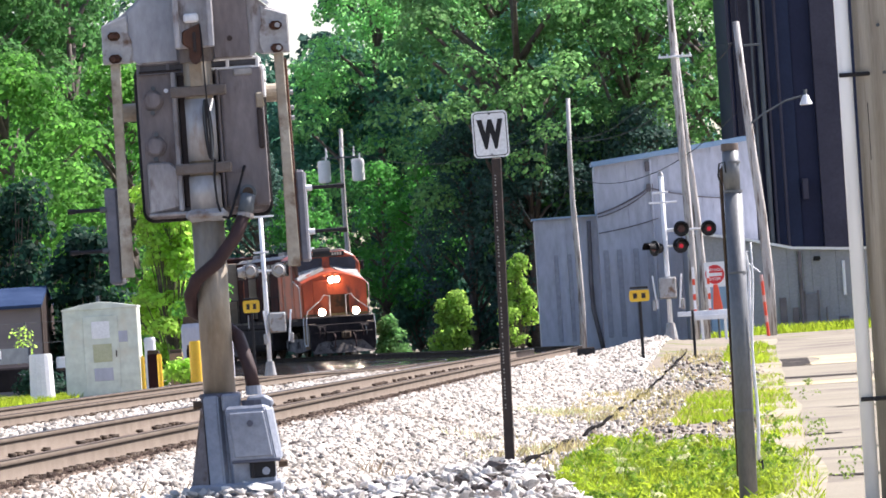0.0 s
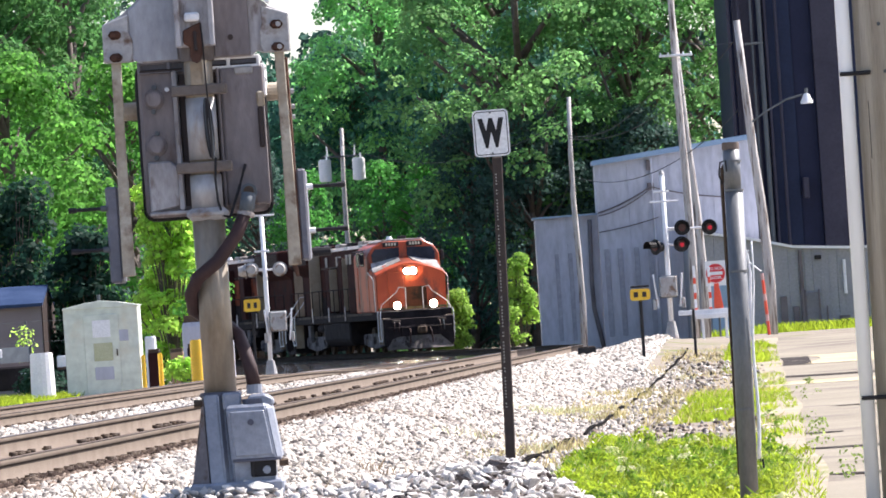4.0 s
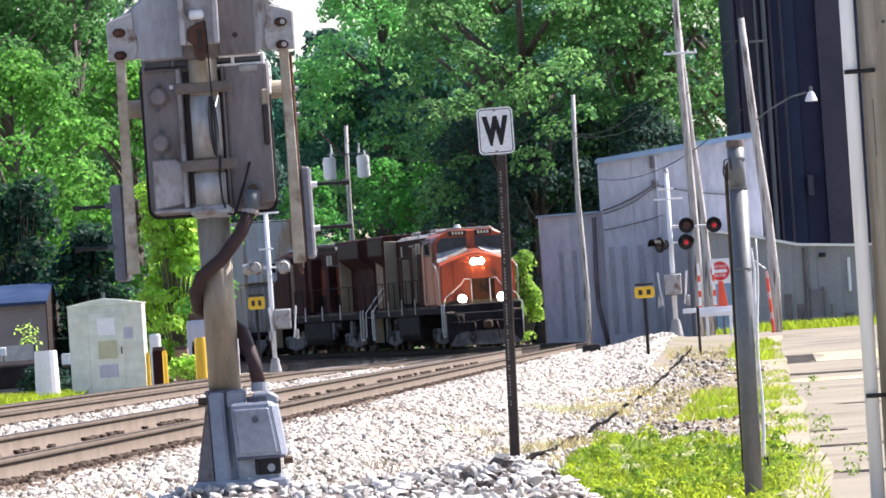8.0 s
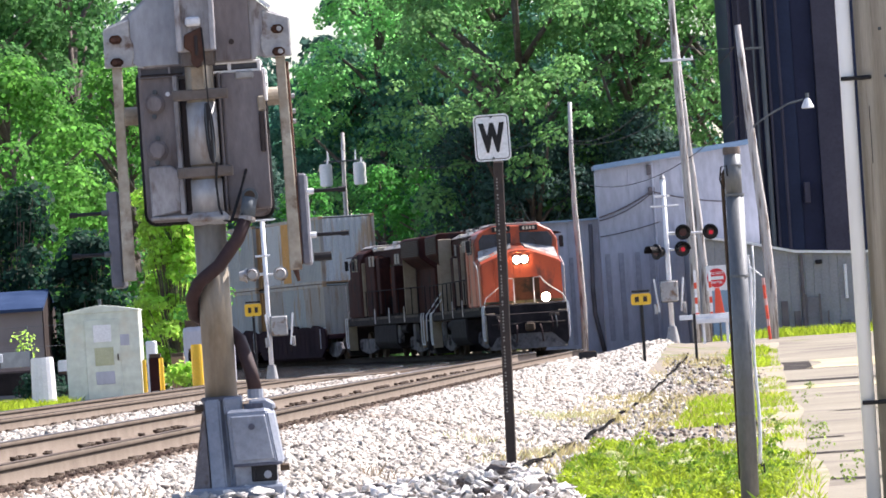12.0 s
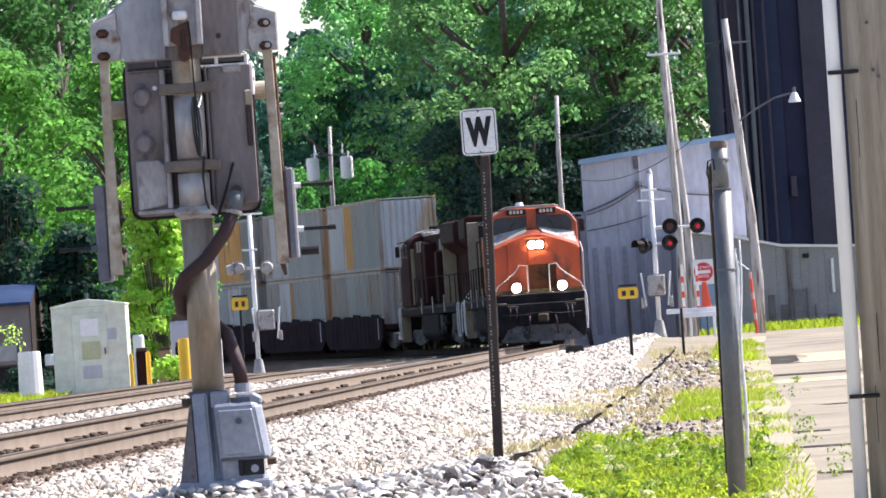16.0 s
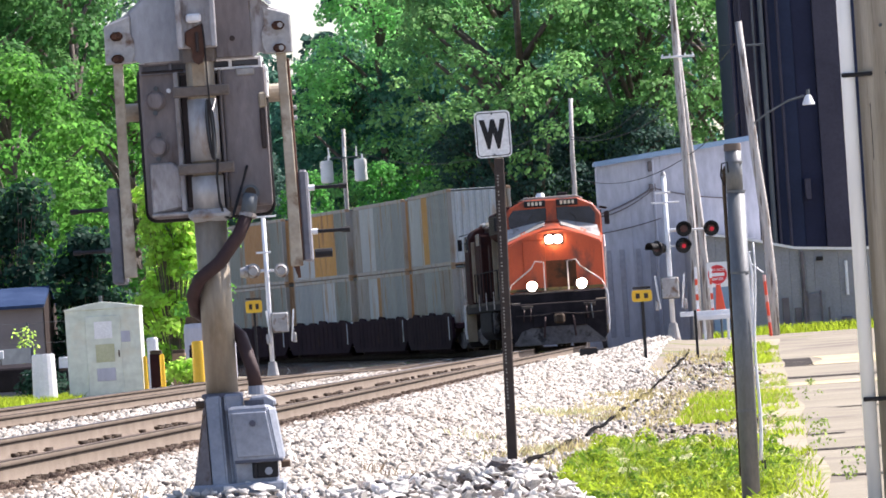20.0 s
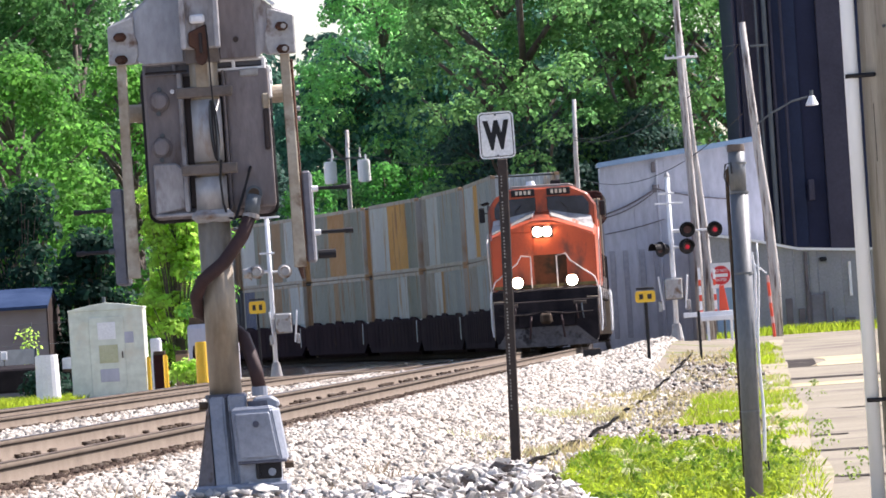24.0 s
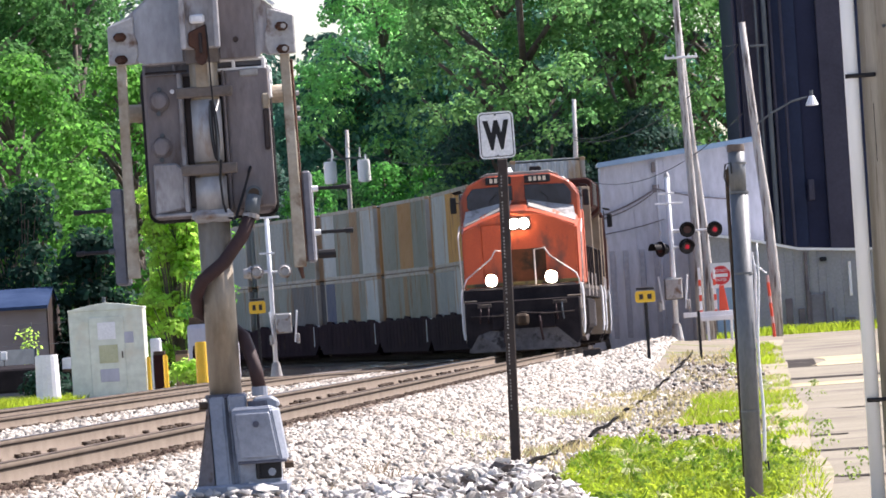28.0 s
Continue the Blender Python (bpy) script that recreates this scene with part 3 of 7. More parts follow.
M_dull_yellow = mat("grimy_yellow", (0.13, 0.095, 0.03), (0.24, 0.17, 0.05), 2.5, 0.7, bump=0.05, stain=(0.05, 0.035, 0.02), stain_at=0.5, stain_scale=2.5)
M_truck = mat("dusty_truck_frame", (0.085, 0.078, 0.085), (0.20, 0.185, 0.185), 1.5, 0.85, bump=0.15, stain=(0.03, 0.025, 0.03), stain_at=0.55, stain_scale=2, spec=0.1)
M_plough = mat("dusty_plough", (0.07, 0.06, 0.058), (0.16, 0.14, 0.13), 2.5, 0.8, bump=0.15, stain=(0.03, 0.024, 0.022), stain_at=0.56, stain_scale=3, spec=0.2)


def truck(parent, x, axles, r, width=1.06):
    """Side frames, springs and bolster; its wheelsets turn on their own."""
    half = max(abs(a) for a in axles) + 0.55
    for side in (-1, 1):
        bm = slab([(-half, r - 0.02), (-half + 0.3, r + 0.28), (half - 0.3, r + 0.28), (half, r - 0.02), (half - 0.25, r - 0.2), (0.5, r - 0.34), (-0.5, r - 0.34), (-half + 0.25, r - 0.2)],
                  "y", side * width - 0.07, side * width + 0.07, bevel=0.02)
        for a in axles:
            box((0.30, 0.20, 0.30), (a, side * (width + 0.04), r), 0.03, bm=bm)
            for k in (-0.32, 0.32):
                rod((a + k, side * (width + 0.03), r - 0.08), (a + k, side * (width + 0.03), r + 0.24), 0.075, 0.075, 10, bm)
        f = part("side_frame", bm, M_truck, parent)
        f.matrix_basis = pose(x, 0, 0)
    b = part("bolster", box((0.6, 2 * width, 0.26), (0, 0, r + 0.1), 0.03), M_engine_dark, parent)
    b.matrix_basis = pose(x, 0, 0)
    return [(wheelset(parent, x + a, r), x + a, r) for a in axles]


def handrail(parent, points, label=""):
    part("handrail", tube(points, 0.020, 8), M_rail_white, parent, label)


def number_bars(bm, x, y0, z0, face):
    for k in range(4):
        box((0.012, 0.075, 0.11), (x, y0 + (k - 1.5) * 0.12, z0), bm=bm)


def locomotive(name, label, lead):
    """Forward is +x; the origin lies at the front coupler, on the rail head's level."""
    L = 22.3
    eng = empty(name, Matrix(), label, "locomotive", "locomotives")
    # hood colour already holds the shade of its side
    hood = M_engine_brown
    # underframe with side sills
    bm = box((L - 2.2, 2.95, 0.34), (-L / 2, 0, 1.53), 0.03)
    part("underframe", bm, M_engine_dark, eng)
    for side in (-1, 1):
        part("sill_stripe", box((L - 5.2, 0.02, 0.10), (-L / 2, side * 1.484, 1.64)), M_silldust, eng, "dusty sill stripe")
    # pilots, plough, couplers, steps at both ends
    for end, sgn in ((0.0, 1), (-L, -1)):
        e = end - sgn * 0.75
        bm = slab([(-1.45, 0.34), (-1.35, 0.16), (-0.35, 0.10), (0.35, 0.10), (1.35, 0.16), (1.45, 0.34), (1.45, 1.38), (-1.45, 1.38)], "x", min(e, e - sgn * 0.28), max(e, e - sgn * 0.28), bevel=0.03)
        for k in (-1, 1):
            box((0.10, 0.34, 0.42), (e + sgn * 0.05, k * 0.62, 0.85), 0.02, bm=bm)
        part("pilot", bm, M_engine_dark, eng, "sooty black pilot plate")
        bm = loft([(0.10, [(e, -1.42), (e, 1.42), (e + sgn * 0.42, 0.30), (e + sgn * 0.42, -0.30)]),
                   (0.66, [(e - sgn * 0.1, -1.36), (e - sgn * 0.1, 1.36), (e + sgn * 0.10, 0.24), (e + sgn * 0.10, -0.24)])], 0.02)
        part("snow_plough", bm, M_plough, eng, "dusty dark grey plough")
        for side in (-1, 1):
            for dx in (0.38, 0.92):
                part("step_grab", tube([(e - sgn * dx, side * 1.50, 0.45), (e - sgn * dx, side * 1.53, 0.7), (e - sgn * dx, side * 1.53, 1.55), (e - sgn * dx, side * 1.50, 1.72)], 0.024, 6), M_white, eng)
        bm = box((0.9, 0.2, 0.26), (end - sgn * 0.42, 0, 0.88), 0.04)
        box((0.3, 0.34, 0.30), (end - sgn * 0.12, 0, 0.88), 0.06, bm=bm)
        part("coupler", bm, M_dark_iron, eng)
        for k in (-0.42, 0.42):
            part("air_hose", tube([(e + sgn * 0.12, k, 0.95), (e + sgn * 0.32, k * 1.05, 0.8), (e + sgn * 0.34, k * 1.1, 0.5), (e + sgn * 0.26, k * 1.15, 0.34)], 0.032, 8), M_rubber, eng)
        for side in (-1, 1):
            bm = bmesh.new()
            for k in range(4):
                box((0.52, 0.34, 0.035), (e - sgn * (0.62 - 0.05 * k), side * 1.32, 0.48 + 0.31 * k), 0.008, bm=bm)
            box((0.03, 0.36, 1.2), (e - sgn * 0.92, side * 1.32, 0.95), 0.008, bm=bm)
            part("corner_steps", bm, M_tan, eng)
            part("step_edge", box((0.5, 0.02, 0.05), (e - sgn * 0.6, side * 1.5, 0.5), 0.004), M_white, eng)
    # nose and cab
    zf = 1.70
    nose = bmesh.new()
    pts_f = [(-1.46, zf), (1.46, zf), (1.46, 3.18), (0.9, 3.42), (0.24, 3.62), (-0.24, 3.62), (-0.9, 3.42), (-1.46, 3.18)]
    pts_b = [(-1.52, zf), (1.52, zf), (1.52, 3.42), (0.95, 3.68), (0.24, 3.90), (-0.24, 3.90), (-0.95, 3.68), (-1.52, 3.42)]
    va = [nose.verts.new((-1.95, y, z)) for y, z in pts_f]
    vb = [nose.verts.new((-3.25, y, z)) for y, z in pts_b]
    nose.faces.new(va)
    nose.faces.new(vb[::-1])
    for i in range(8):
        nose.faces.new((va[i], vb[i], vb[(i + 1) % 8], va[(i + 1) % 8]))
    bmesh.ops.bevel(nose, geom=[e for e in nose.edges], offset=0.05, segments=2, affect="EDGES")
    part("nose", nose, M_orange if lead else M_engine_brown, eng, "orange sloping nose" if lead else "")
    # added pale plates carry the sun's highlight on the sloping nose top
    for s in (-1, 1):
        bm = bmesh.new()
        quad = []
        for f, ys, zs in ((0.35, 0.26, 0.0), (1.0, 0.26, 0.0), (1.0, 1.45, 1.0), (0.35, 1.40, 1.0)):
            z_in, z_out = 3.62 + 0.28 * f, 3.20 + 0.24 * f
            quad.append((-1.95 - 1.3 * f, s * ys, (z_out if zs else z_in) + 0.02))
        lo = [bm.verts.new(q) for q in quad]
        hi = [bm.verts.new((q[0], q[1], q[2] + 0.02)) for q in quad]
        bm.faces.new(lo[::-1])
        bm.faces.new(hi)
        for i in range(4):
            bm.faces.new((lo[i], lo[(i + 1) % 4], hi[(i + 1) % 4], hi[i]))
        part("anti_glare_panel", bm, M_c_warm, eng, "pale grey panel for the sun on the nose top")
    part("nose_door", box((0.03, 0.72, 1.55), (-1.945, -0.62, 2.55), 0.03, bm=None), M_orange if lead else M_engine_brown, eng)
    part("nose_lower_panel", box((0.02, 1.15, 0.85), (-1.942, 0.06, 2.24), 0.006), M_nose_grime if lead else M_engine_brown, eng, "grimy lower nose panel" if lead else "")
    part("nose_stripe", box((0.02, 2.86, 0.09), (-1.935, 0, 1.80), 0.003), M_dull_yellow, eng, "grimy dull yellow stripe across the nose foot")
    part("anticlimber", box((0.55, 2.7, 0.16), (-1.7, 0, 1.66), 0.03), M_engine_dark, eng)
    gr = part("front_grille", box((0.03, 1.0, 0.17), (-1.41, 0, 1.66), 0.006), M_silldust, eng, "dusty tan grille plate")
    for k in range(5):
        part("grille_slat", box((0.02, 0.96, 0.012), (-1.392, 0, 1.60 + 0.03 * k)), M_tan, gr)
    for k in (-1.05, -0.85, 0.85, 1.0):
        part("control_hose", tube([(-0.72, k, 1.25), (-0.62, k, 1.12), (-0.60, k * 1.02, 0.95), (-0.68, k * 1.03, 0.84)], 0.022, 6), M_galv if k > 0.9 else M_rubber, eng)
    part("hose_manifold", box((0.06, 0.36, 0.10), (-0.74, 0.95, 1.27), 0.015), M_silldust, eng)
    part("hose_manifold", box((0.06, 0.36, 0.10), (-0.74, -0.95, 1.27), 0.015), M_silldust, eng)
    part("uncoupling_lever", tube([(-0.62, -1.3, 1.02), (-0.55, -0.6, 1.0), (-0.5, 0.0, 1.06), (-0.55, 0.6, 1.0), (-0.62, 1.3, 1.02)], 0.018, 6), M_silldust, eng)
    cab = slab([(-1.53, zf), (1.53, zf), (1.53, 4.02), (1.30, 4.36), (0.85, 4.58), (-0.85, 4.58), (-1.30, 4.36), (-1.53, 4.02)], "x", -6.1, -3.2, bevel=0.05)
    part("cab", cab, M_orange if lead else M_engine_brown, eng, "orange cab" if lead else "")
    part("cab_roof", slab([(-1.0, 4.56), (1.0, 4.56), (0.8, 4.66), (-0.8, 4.66)], "x", -5.9, -3.3, bevel=0.02), M_roof_sunlit, eng)
    for side in (-1, 1):
        # windscreen with frame, wiper, number board above
        w = slab([(side * 0.16, 3.93), (side * 1.22, 3.72), (side * 1.33, 3.78), (side * 1.33, 4.08), (side * 1.18, 4.28), (side * 0.16, 4.31)], "x", -3.20, -3.165, bevel=0.01)
        pane = part("windscreen", w, M_glass, eng, "dark slanted windscreen")
        part("wiper", tube([(-3.15, side * 0.7, 3.74), (-3.14, side * 0.75, 3.95), (-3.14, side * 0.55, 4.12)], 0.012, 6), M_black, pane)
        top = [(-3.17, side * 0.2, 3.93), (-3.17, side * 1.38, 3.71), (-2.60, side * 1.44, 3.34), (-2.60, side * 0.26, 3.79)]
        bm = bmesh.new()
        hi = [bm.verts.new(q) for q in top]
        lo = [bm.verts.new((q[0], q[1], q[2] - 0.10)) for q in top]
        bm.faces.new(hi)
        bm.faces.new(lo[::-1])
        for i in range(4):
            bm.faces.new((hi[i], lo[i], lo[(i + 1) % 4], hi[(i + 1) % 4]))
        bmesh.ops.recalc_face_normals(bm, faces=list(bm.faces))
        part("window_ledge", bm, M_ledge, eng, "pale dusty ledge sloping down from the windscreen")
        board = part("number_board", box((0.08, 0.66, 0.20), (-3.19, side * 0.50, 4.45), 0.015), M_black, eng, "black number board with pale bars")
        bm = bmesh.new()
        number_bars(bm, -3.142, side * 0.50, 4.45, 1)
        part("number_bars", bm, M_cream, board, "row of pale bars")
        # side windows and doors of the cab
        part("side_window", box((0.72, 0.03, 0.58), (-4.2, side * 1.535, 3.90), 0.02), M_glass, eng)
        part("side_window", box((0.62, 0.03, 0.58), (-5.15, side * 1.535, 3.90), 0.02), M_glass, eng)
        part("window_awning", box((1.9, 0.22, 0.03), (-4.6, side * 1.62, 4.24), 0.008, (side * -14, 0, 0)), M_engine_dark, eng)
        part("cab_door", box((0.66, 0.03, 1.75), (-5.6, side * 1.54, 2.72), 0.02), M_orange if lead else M_engine_brown, eng)
        part("mirror", box((0.05, 0.16, 0.42), (-3.5, side * 1.70, 3.9), 0.02), M_black, eng)
        part("mirror_bracket", rod((-3.5, side * 1.52, 3.95), (-3.5, side * 1.68, 3.95), 0.014), M_black, eng)
    # headlights in the nose, two lamps side by side, and the two ditch lights
    house = part("headlight_housing", box((0.12, 0.60, 0.34), (-1.97, 0, 3.31), 0.05, seg=2), M_engine_dark, eng)
    for k in (-0.13, 0.13):
        part("headlight", rod((-1.93, k, 3.31), (-1.875, k, 3.31), 0.128, 0.128, 24), M_headlight if lead else M_glass, house, "blazing headlamp" if lead else "")
    for side in (-1, 1):
        h = part("ditch_light_housing", box((0.16, 0.30, 0.30), (-1.38, side * 0.76, 1.91), 0.04, seg=2), M_engine_dark, eng)
        part("ditch_light", rod((-1.31, side * 0.76, 1.91), (-1.265, side * 0.76, 1.91), 0.15, 0.15, 24), M_headlight if lead else M_glass, h, "blazing ditch lamp" if lead else "")
    # front railings
    for side in (-1, 1):
        handrail(eng, [(-1.42, side * 0.36, 1.75), (-1.42, side * 0.36, 2.62), (-1.42, side * 0.62, 2.66), (-1.42, side * 0.75, 2.45), (-1.42, side * 1.38, 1.98), (-1.30, side * 1.46, 1.80), (-1.1, side * 1.47, 1.0), (-1.1, side * 1.47, 0.6)])
        handrail(eng, [(-2.0, side * 1.53, 1.7), (-1.98, side * 1.56, 3.0), (-2.2, side * 1.56, 3.1), (-3.1, side * 1.56, 3.35)])
    # long hood, narrower than the deck, with doors, and the wide radiator at its end
    part("hood", box((10.9, 1.9, 2.72), (-11.45, 0, 3.06), 0.07), hood, eng, "long equipment hood with rows of doors")
    part("hood_roof", slab([(-0.98, 4.40), (0.98, 4.40), (0.7, 4.56), (-0.7, 4.56)], "x", -16.9, -6.1, bevel=0.02), M_roof_sunlit, eng)
    for side in (-1, 1):
        part("hood_stripe", box((10.8, 0.012, 0.09), (-11.45, side * 0.957, 3.72)), M_silldust, eng)
        part("lower_hood", box((10.8, 0.02, 0.86), (-11.45, side * 0.958, 2.14), 0.004), M_engine_dark, eng)
        for k in range(12):
            x = -6.6 - 0.86 * k
            d = part("hood_door", box((0.74, 0.03, 1.15), (x, side * 0.97, 3.05), 0.012), M_shaded_orange if k % 4 != 3 else hood, eng)
            part("door_latch", box((0.05, 0.03, 0.12), (x + 0.28, side * 0.99, 2.95), 0.006), M_black, d)
    part("inverter_cabinet", box((2.4, 2.7, 2.5), (-7.4, 0, 2.95), 0.06), hood, eng)
    for k in range(3):
        part("exhaust_stack" if k == 1 else "roof_box", box((1.1, 1.1, 0.22), (-9.4 - 2.6 * k, 0, 4.62), 0.05), M_engine_dark if k % 2 else M_roof_sunlit, eng)
    for side in (-1, 1):
        part("intake_bulkhead", box((0.05, 0.50, 2.75), (-16.72, side * 1.22, 3.08), 0.02), M_tan, eng, "dusty tan bulkhead")
        part("cab_bulkhead", box((0.05, 0.42, 2.2), (-6.14, side * 1.27, 2.85), 0.02), M_tan, eng)
        for x in (-8.9, -12.6, -16.4):
            part("deck_step", box((0.16, 0.03, 0.62), (x, side * 1.49, 1.72), 0.01), M_rail_white, eng)
            part("tool_box", box((0.5, 0.18, 0.75), (x - 1.6, side * 1.3, 0.95), 0.03), M_truck, eng)
    for side in (-1, 1):
        for x, w, z, h in ((-9.95, 0.46, 2.95, 2.3), (-13.3, 0.40, 2.75, 1.9)):
            cab2 = part("side_cabinet", box((0.8, w, h), (x, side * (0.95 + w / 2), z), 0.03), hood, eng, "equipment cabinet on the walkway")
            part("cabinet_front", box((0.03, w - 0.06, h - 0.1), (x + 0.412, side * (0.95 + w / 2), z), 0.01), M_tan, cab2, "dusty tan sheet")
        for x in (-7.7, -8.5, -12.0, -12.7, -15.1):
            part("intake_screen", box((0.46, 0.03, 0.42), (x, side * (1.365 if x > -8.6 else 0.985), 3.98), 0.01), M_c_warm, eng, "pale dusty intake screen")
    # added pale boxes stand for bright spots along the roof
    for x, y, m in ((-7.0, 0.9, M_c_white), (-8.2, 0.9, M_cream), (-11.2, 0.7, M_c_white), (-14.4, 0.7, M_cream), (-16.2, 0.8, M_c_white), (-7.0, -0.9, M_c_white), (-11.2, -0.7, M_c_white), (-14.4, -0.7, M_cream)):
        part("roof_vent", box((0.5, 0.34, 0.10), (x, y, 4.50), 0.02), m, eng)
    rad = slab([(-0.95, 1.7), (0.95, 1.7), (0.95, 3.45), (1.53, 3.9), (1.53, 4.62), (1.40, 4.70), (-1.40, 4.70), (-1.53, 4.62), (-1.53, 3.9), (-0.95, 3.45)], "x", -21.2, -16.8, bevel=0.04)
    part("radiator", rad, hood, eng, "flared radiator section")
    for side in (-1, 1):
        bm = bmesh.new()
        for k in range(9):
            box((4.1, 0.03, 0.04), (-19.0, side * 1.54, 3.98 + 0.07 * k), bm=bm)
        part("radiator_grille", bm, M_black, eng)
    bm = box((0.06, 1.7, 2.4), (-21.22, 0, 2.95), 0.02)
    part("rear_panel", bm, M_tan if not lead else M_engine_brown, eng, "dusty tan end panel" if not lead else "")
    for k in range(4):
        part("roof_fan", rod((-17.4 - k, 0, 4.70), (-17.4 - k, 0, 4.78), 0.42, 0.40, 18), M_roof_sunlit if k % 2 else M_engine_dark, eng)
    part("horn", box((0.5, 0.3, 0.14), (-5.2, 0.4, 4.74), 0.03), M_engine_dark, eng)
    part("antenna_dome", rod((-4.4, -0.3, 4.66), (-4.4, -0.3, 4.80), 0.16, 0.10, 14), M_white, eng)
    # walkway railings
    for side in (-1, 1):
        for x in np.arange(-6.6, -21.6, -1.65):
            part("railing_post", rod((x, side * 1.44, 1.7), (x, side * 1.44, 2.75), 0.02, 0.02, 6), M_engine_dark, eng)
        part("railing", tube([(-6.4, side * 1.44, 2.75), (-12, side * 1.44, 2.75), (-21.4, side * 1.44, 2.75), (-21.6, side * 1.44, 1.7)], 0.02, 6), M_engine_dark, eng)
        part("rear_grab", tube([(-21.5, side * 1.47, 0.6), (-21.55, side * 1.47, 1.6), (-21.5, side * 0.7, 2.6), (-21.5, side * 0.3, 2.6)], 0.024, 6), M_white, eng)
    # fuel tank and air reservoirs
    part("fuel_tank", slab([(-1.25, 0.36), (1.25, 0.36), (1.46, 0.6), (1.46, 1.36), (-1.46, 1.36), (-1.46, 0.6)], "x", -14.0, -8.3, bevel=0.06), M_engine_dark, eng)
    for side in (-1, 1):
        part("air_reservoir", rod((-14.6, side * 1.2, 1.15), (-16.0, side * 1.2, 1.15), 0.19, 0.19, 14, bevel=0.04), M_engine_dark, eng)
    wheels = truck(eng, -4.6, (-1.85, 0.0, 1.85), 0.535) + truck(eng, -17.7, (-1.85, 0.0, 1.85), 0.535)
    return eng, wheels


def corrugated(x0, x1, y, z0, z1, sgn, depth=0.04, pitch=0.30):
    bm = bmesh.new()
    n = max(2, int(round((x1 - x0) / pitch)))
    xs, ys = [], []
    for k in range(n):
        a = x0 + (x1 - x0) * k / n
        w = (x1 - x0) / n
        for f, dd in ((0.0, 0), (0.38, 0), (0.5, 1), (0.88, 1)):
            xs.append(a + f * w)
            ys.append(y - sgn * depth * dd)
    xs.append(x1)
    ys.append(y)
    lo = [bm.verts.new((a, b, z0)) for a, b in zip(xs, ys)]
    hi = [bm.verts.new((a, b, z1)) for a, b in zip(xs, ys)]
    for i in range(len(xs) - 1):
        bm.faces.new((lo[i], lo[i + 1], hi[i + 1], hi[i]))
    return bm


M_c_rust = mat("rusty_orange_paint", (0.36, 0.18, 0.06), (0.44, 0.25, 0.11), 0.8, 0.6, bump=0.05)
CL, CW, CH = 12.19, 2.44, 2.90
PAINT = {"W": M_c_white, "G": M_c_gray, "M": M_c_warm, "O": M_c_ochre, "R": M_c_brown, "B": M_c_blue, "T": M_c_rust, "L": M_c_pale, "D": M_c_dark}
PAINT_WORD = {"W": "white", "G": "grey-green", "M": "warm grey", "O": "ochre", "R": "rust-brown", "B": "navy blue", "T": "rusty orange", "L": "pale blue-grey", "D": "dark grey"}


def make_container():
    """Forward is +x; the origin lies at the front end's foot."""
    c = empty("shipping_container", Matrix(), "corrugated steel container", "shipping container", "stacked containers")
    for x in (-0.09, -CL + 0.09):
        for side in (-1, 1):
            part("corner_post", box((0.18, 0.16, CH), (x, side * (CW / 2 - 0.08), CH / 2), 0.01), M_c_warm, c)
            for z in (0.06, CH - 0.06):
                part("corner_casting", box((0.19, 0.17, 0.125), (x, side * (CW / 2 - 0.08), z), 0.012), M_c_brown, c)
    for side in (-1, 1):
        for z in (0.09, CH - 0.06):
            part("side_rail", box((CL - 0.36, 0.08, 0.14), (-CL / 2, side * (CW / 2 - 0.05), z), 0.008), M_c_warm, c)
    part("roof", box((CL - 0.1, CW - 0.1, 0.05), (-CL / 2, 0, CH - 0.035), 0.01), M_c_white, c)
    part("floor", box((CL - 0.1, CW - 0.1, 0.10), (-CL / 2, 0, 0.08), 0.01), M_c_brown, c)
    for x, face in ((-0.03, 1), (-CL + 0.03, -1)):
        bm = bmesh.new()
        box((0.04, CW - 0.30, CH - 0.2), (x - face * 0.03, 0, CH / 2), 0.005, bm=bm)
        if face > 0:
            bm.free()
            bm = corrugated(-1.06, 1.06, 0.0, 0.1, CH - 0.1, 1, 0.04, 0.28)
            bmesh.ops.transform(bm, matrix=pose(x, 0, 0, 0, 0, 90), verts=bm.verts)
        part("end_wall" if face > 0 else "door_panel", bm, M_c_white, c)
    for k in (-0.8, -0.3, 0.3, 0.8):
        part("locking_bar", rod((-CL - 0.02, k, 0.15), (-CL - 0.02, k, CH - 0.12), 0.02, 0.02, 6), M_galv, c)
    return c


def paint_container(c, spec, end, label):
    """Side sheets, each with its length in metres and its paint, from the front backwards."""
    for ch in c.children:
        kind = ch.name.split(".")[0]
        if kind in ("end_wall", "roof", "door_panel"):
            ch.material_slots[0].link = "OBJECT"
            ch.material_slots[0].material = PAINT[end if kind == "end_wall" else spec[-1][1] if kind == "door_panel" else "L"]
    total = sum(w for w, code in spec)
    for side in (-1, 1):
        x1 = -0.18
        for w, code in spec:
            w = w * (CL - 0.36) / total
            part("side_bay", corrugated(x1 - w, x1, side * (CW / 2 - 0.02), 0.12, CH - 0.1, side), PAINT[code], c)
            x1 -= w
    tagged(c, label)


PITCH = 14.0


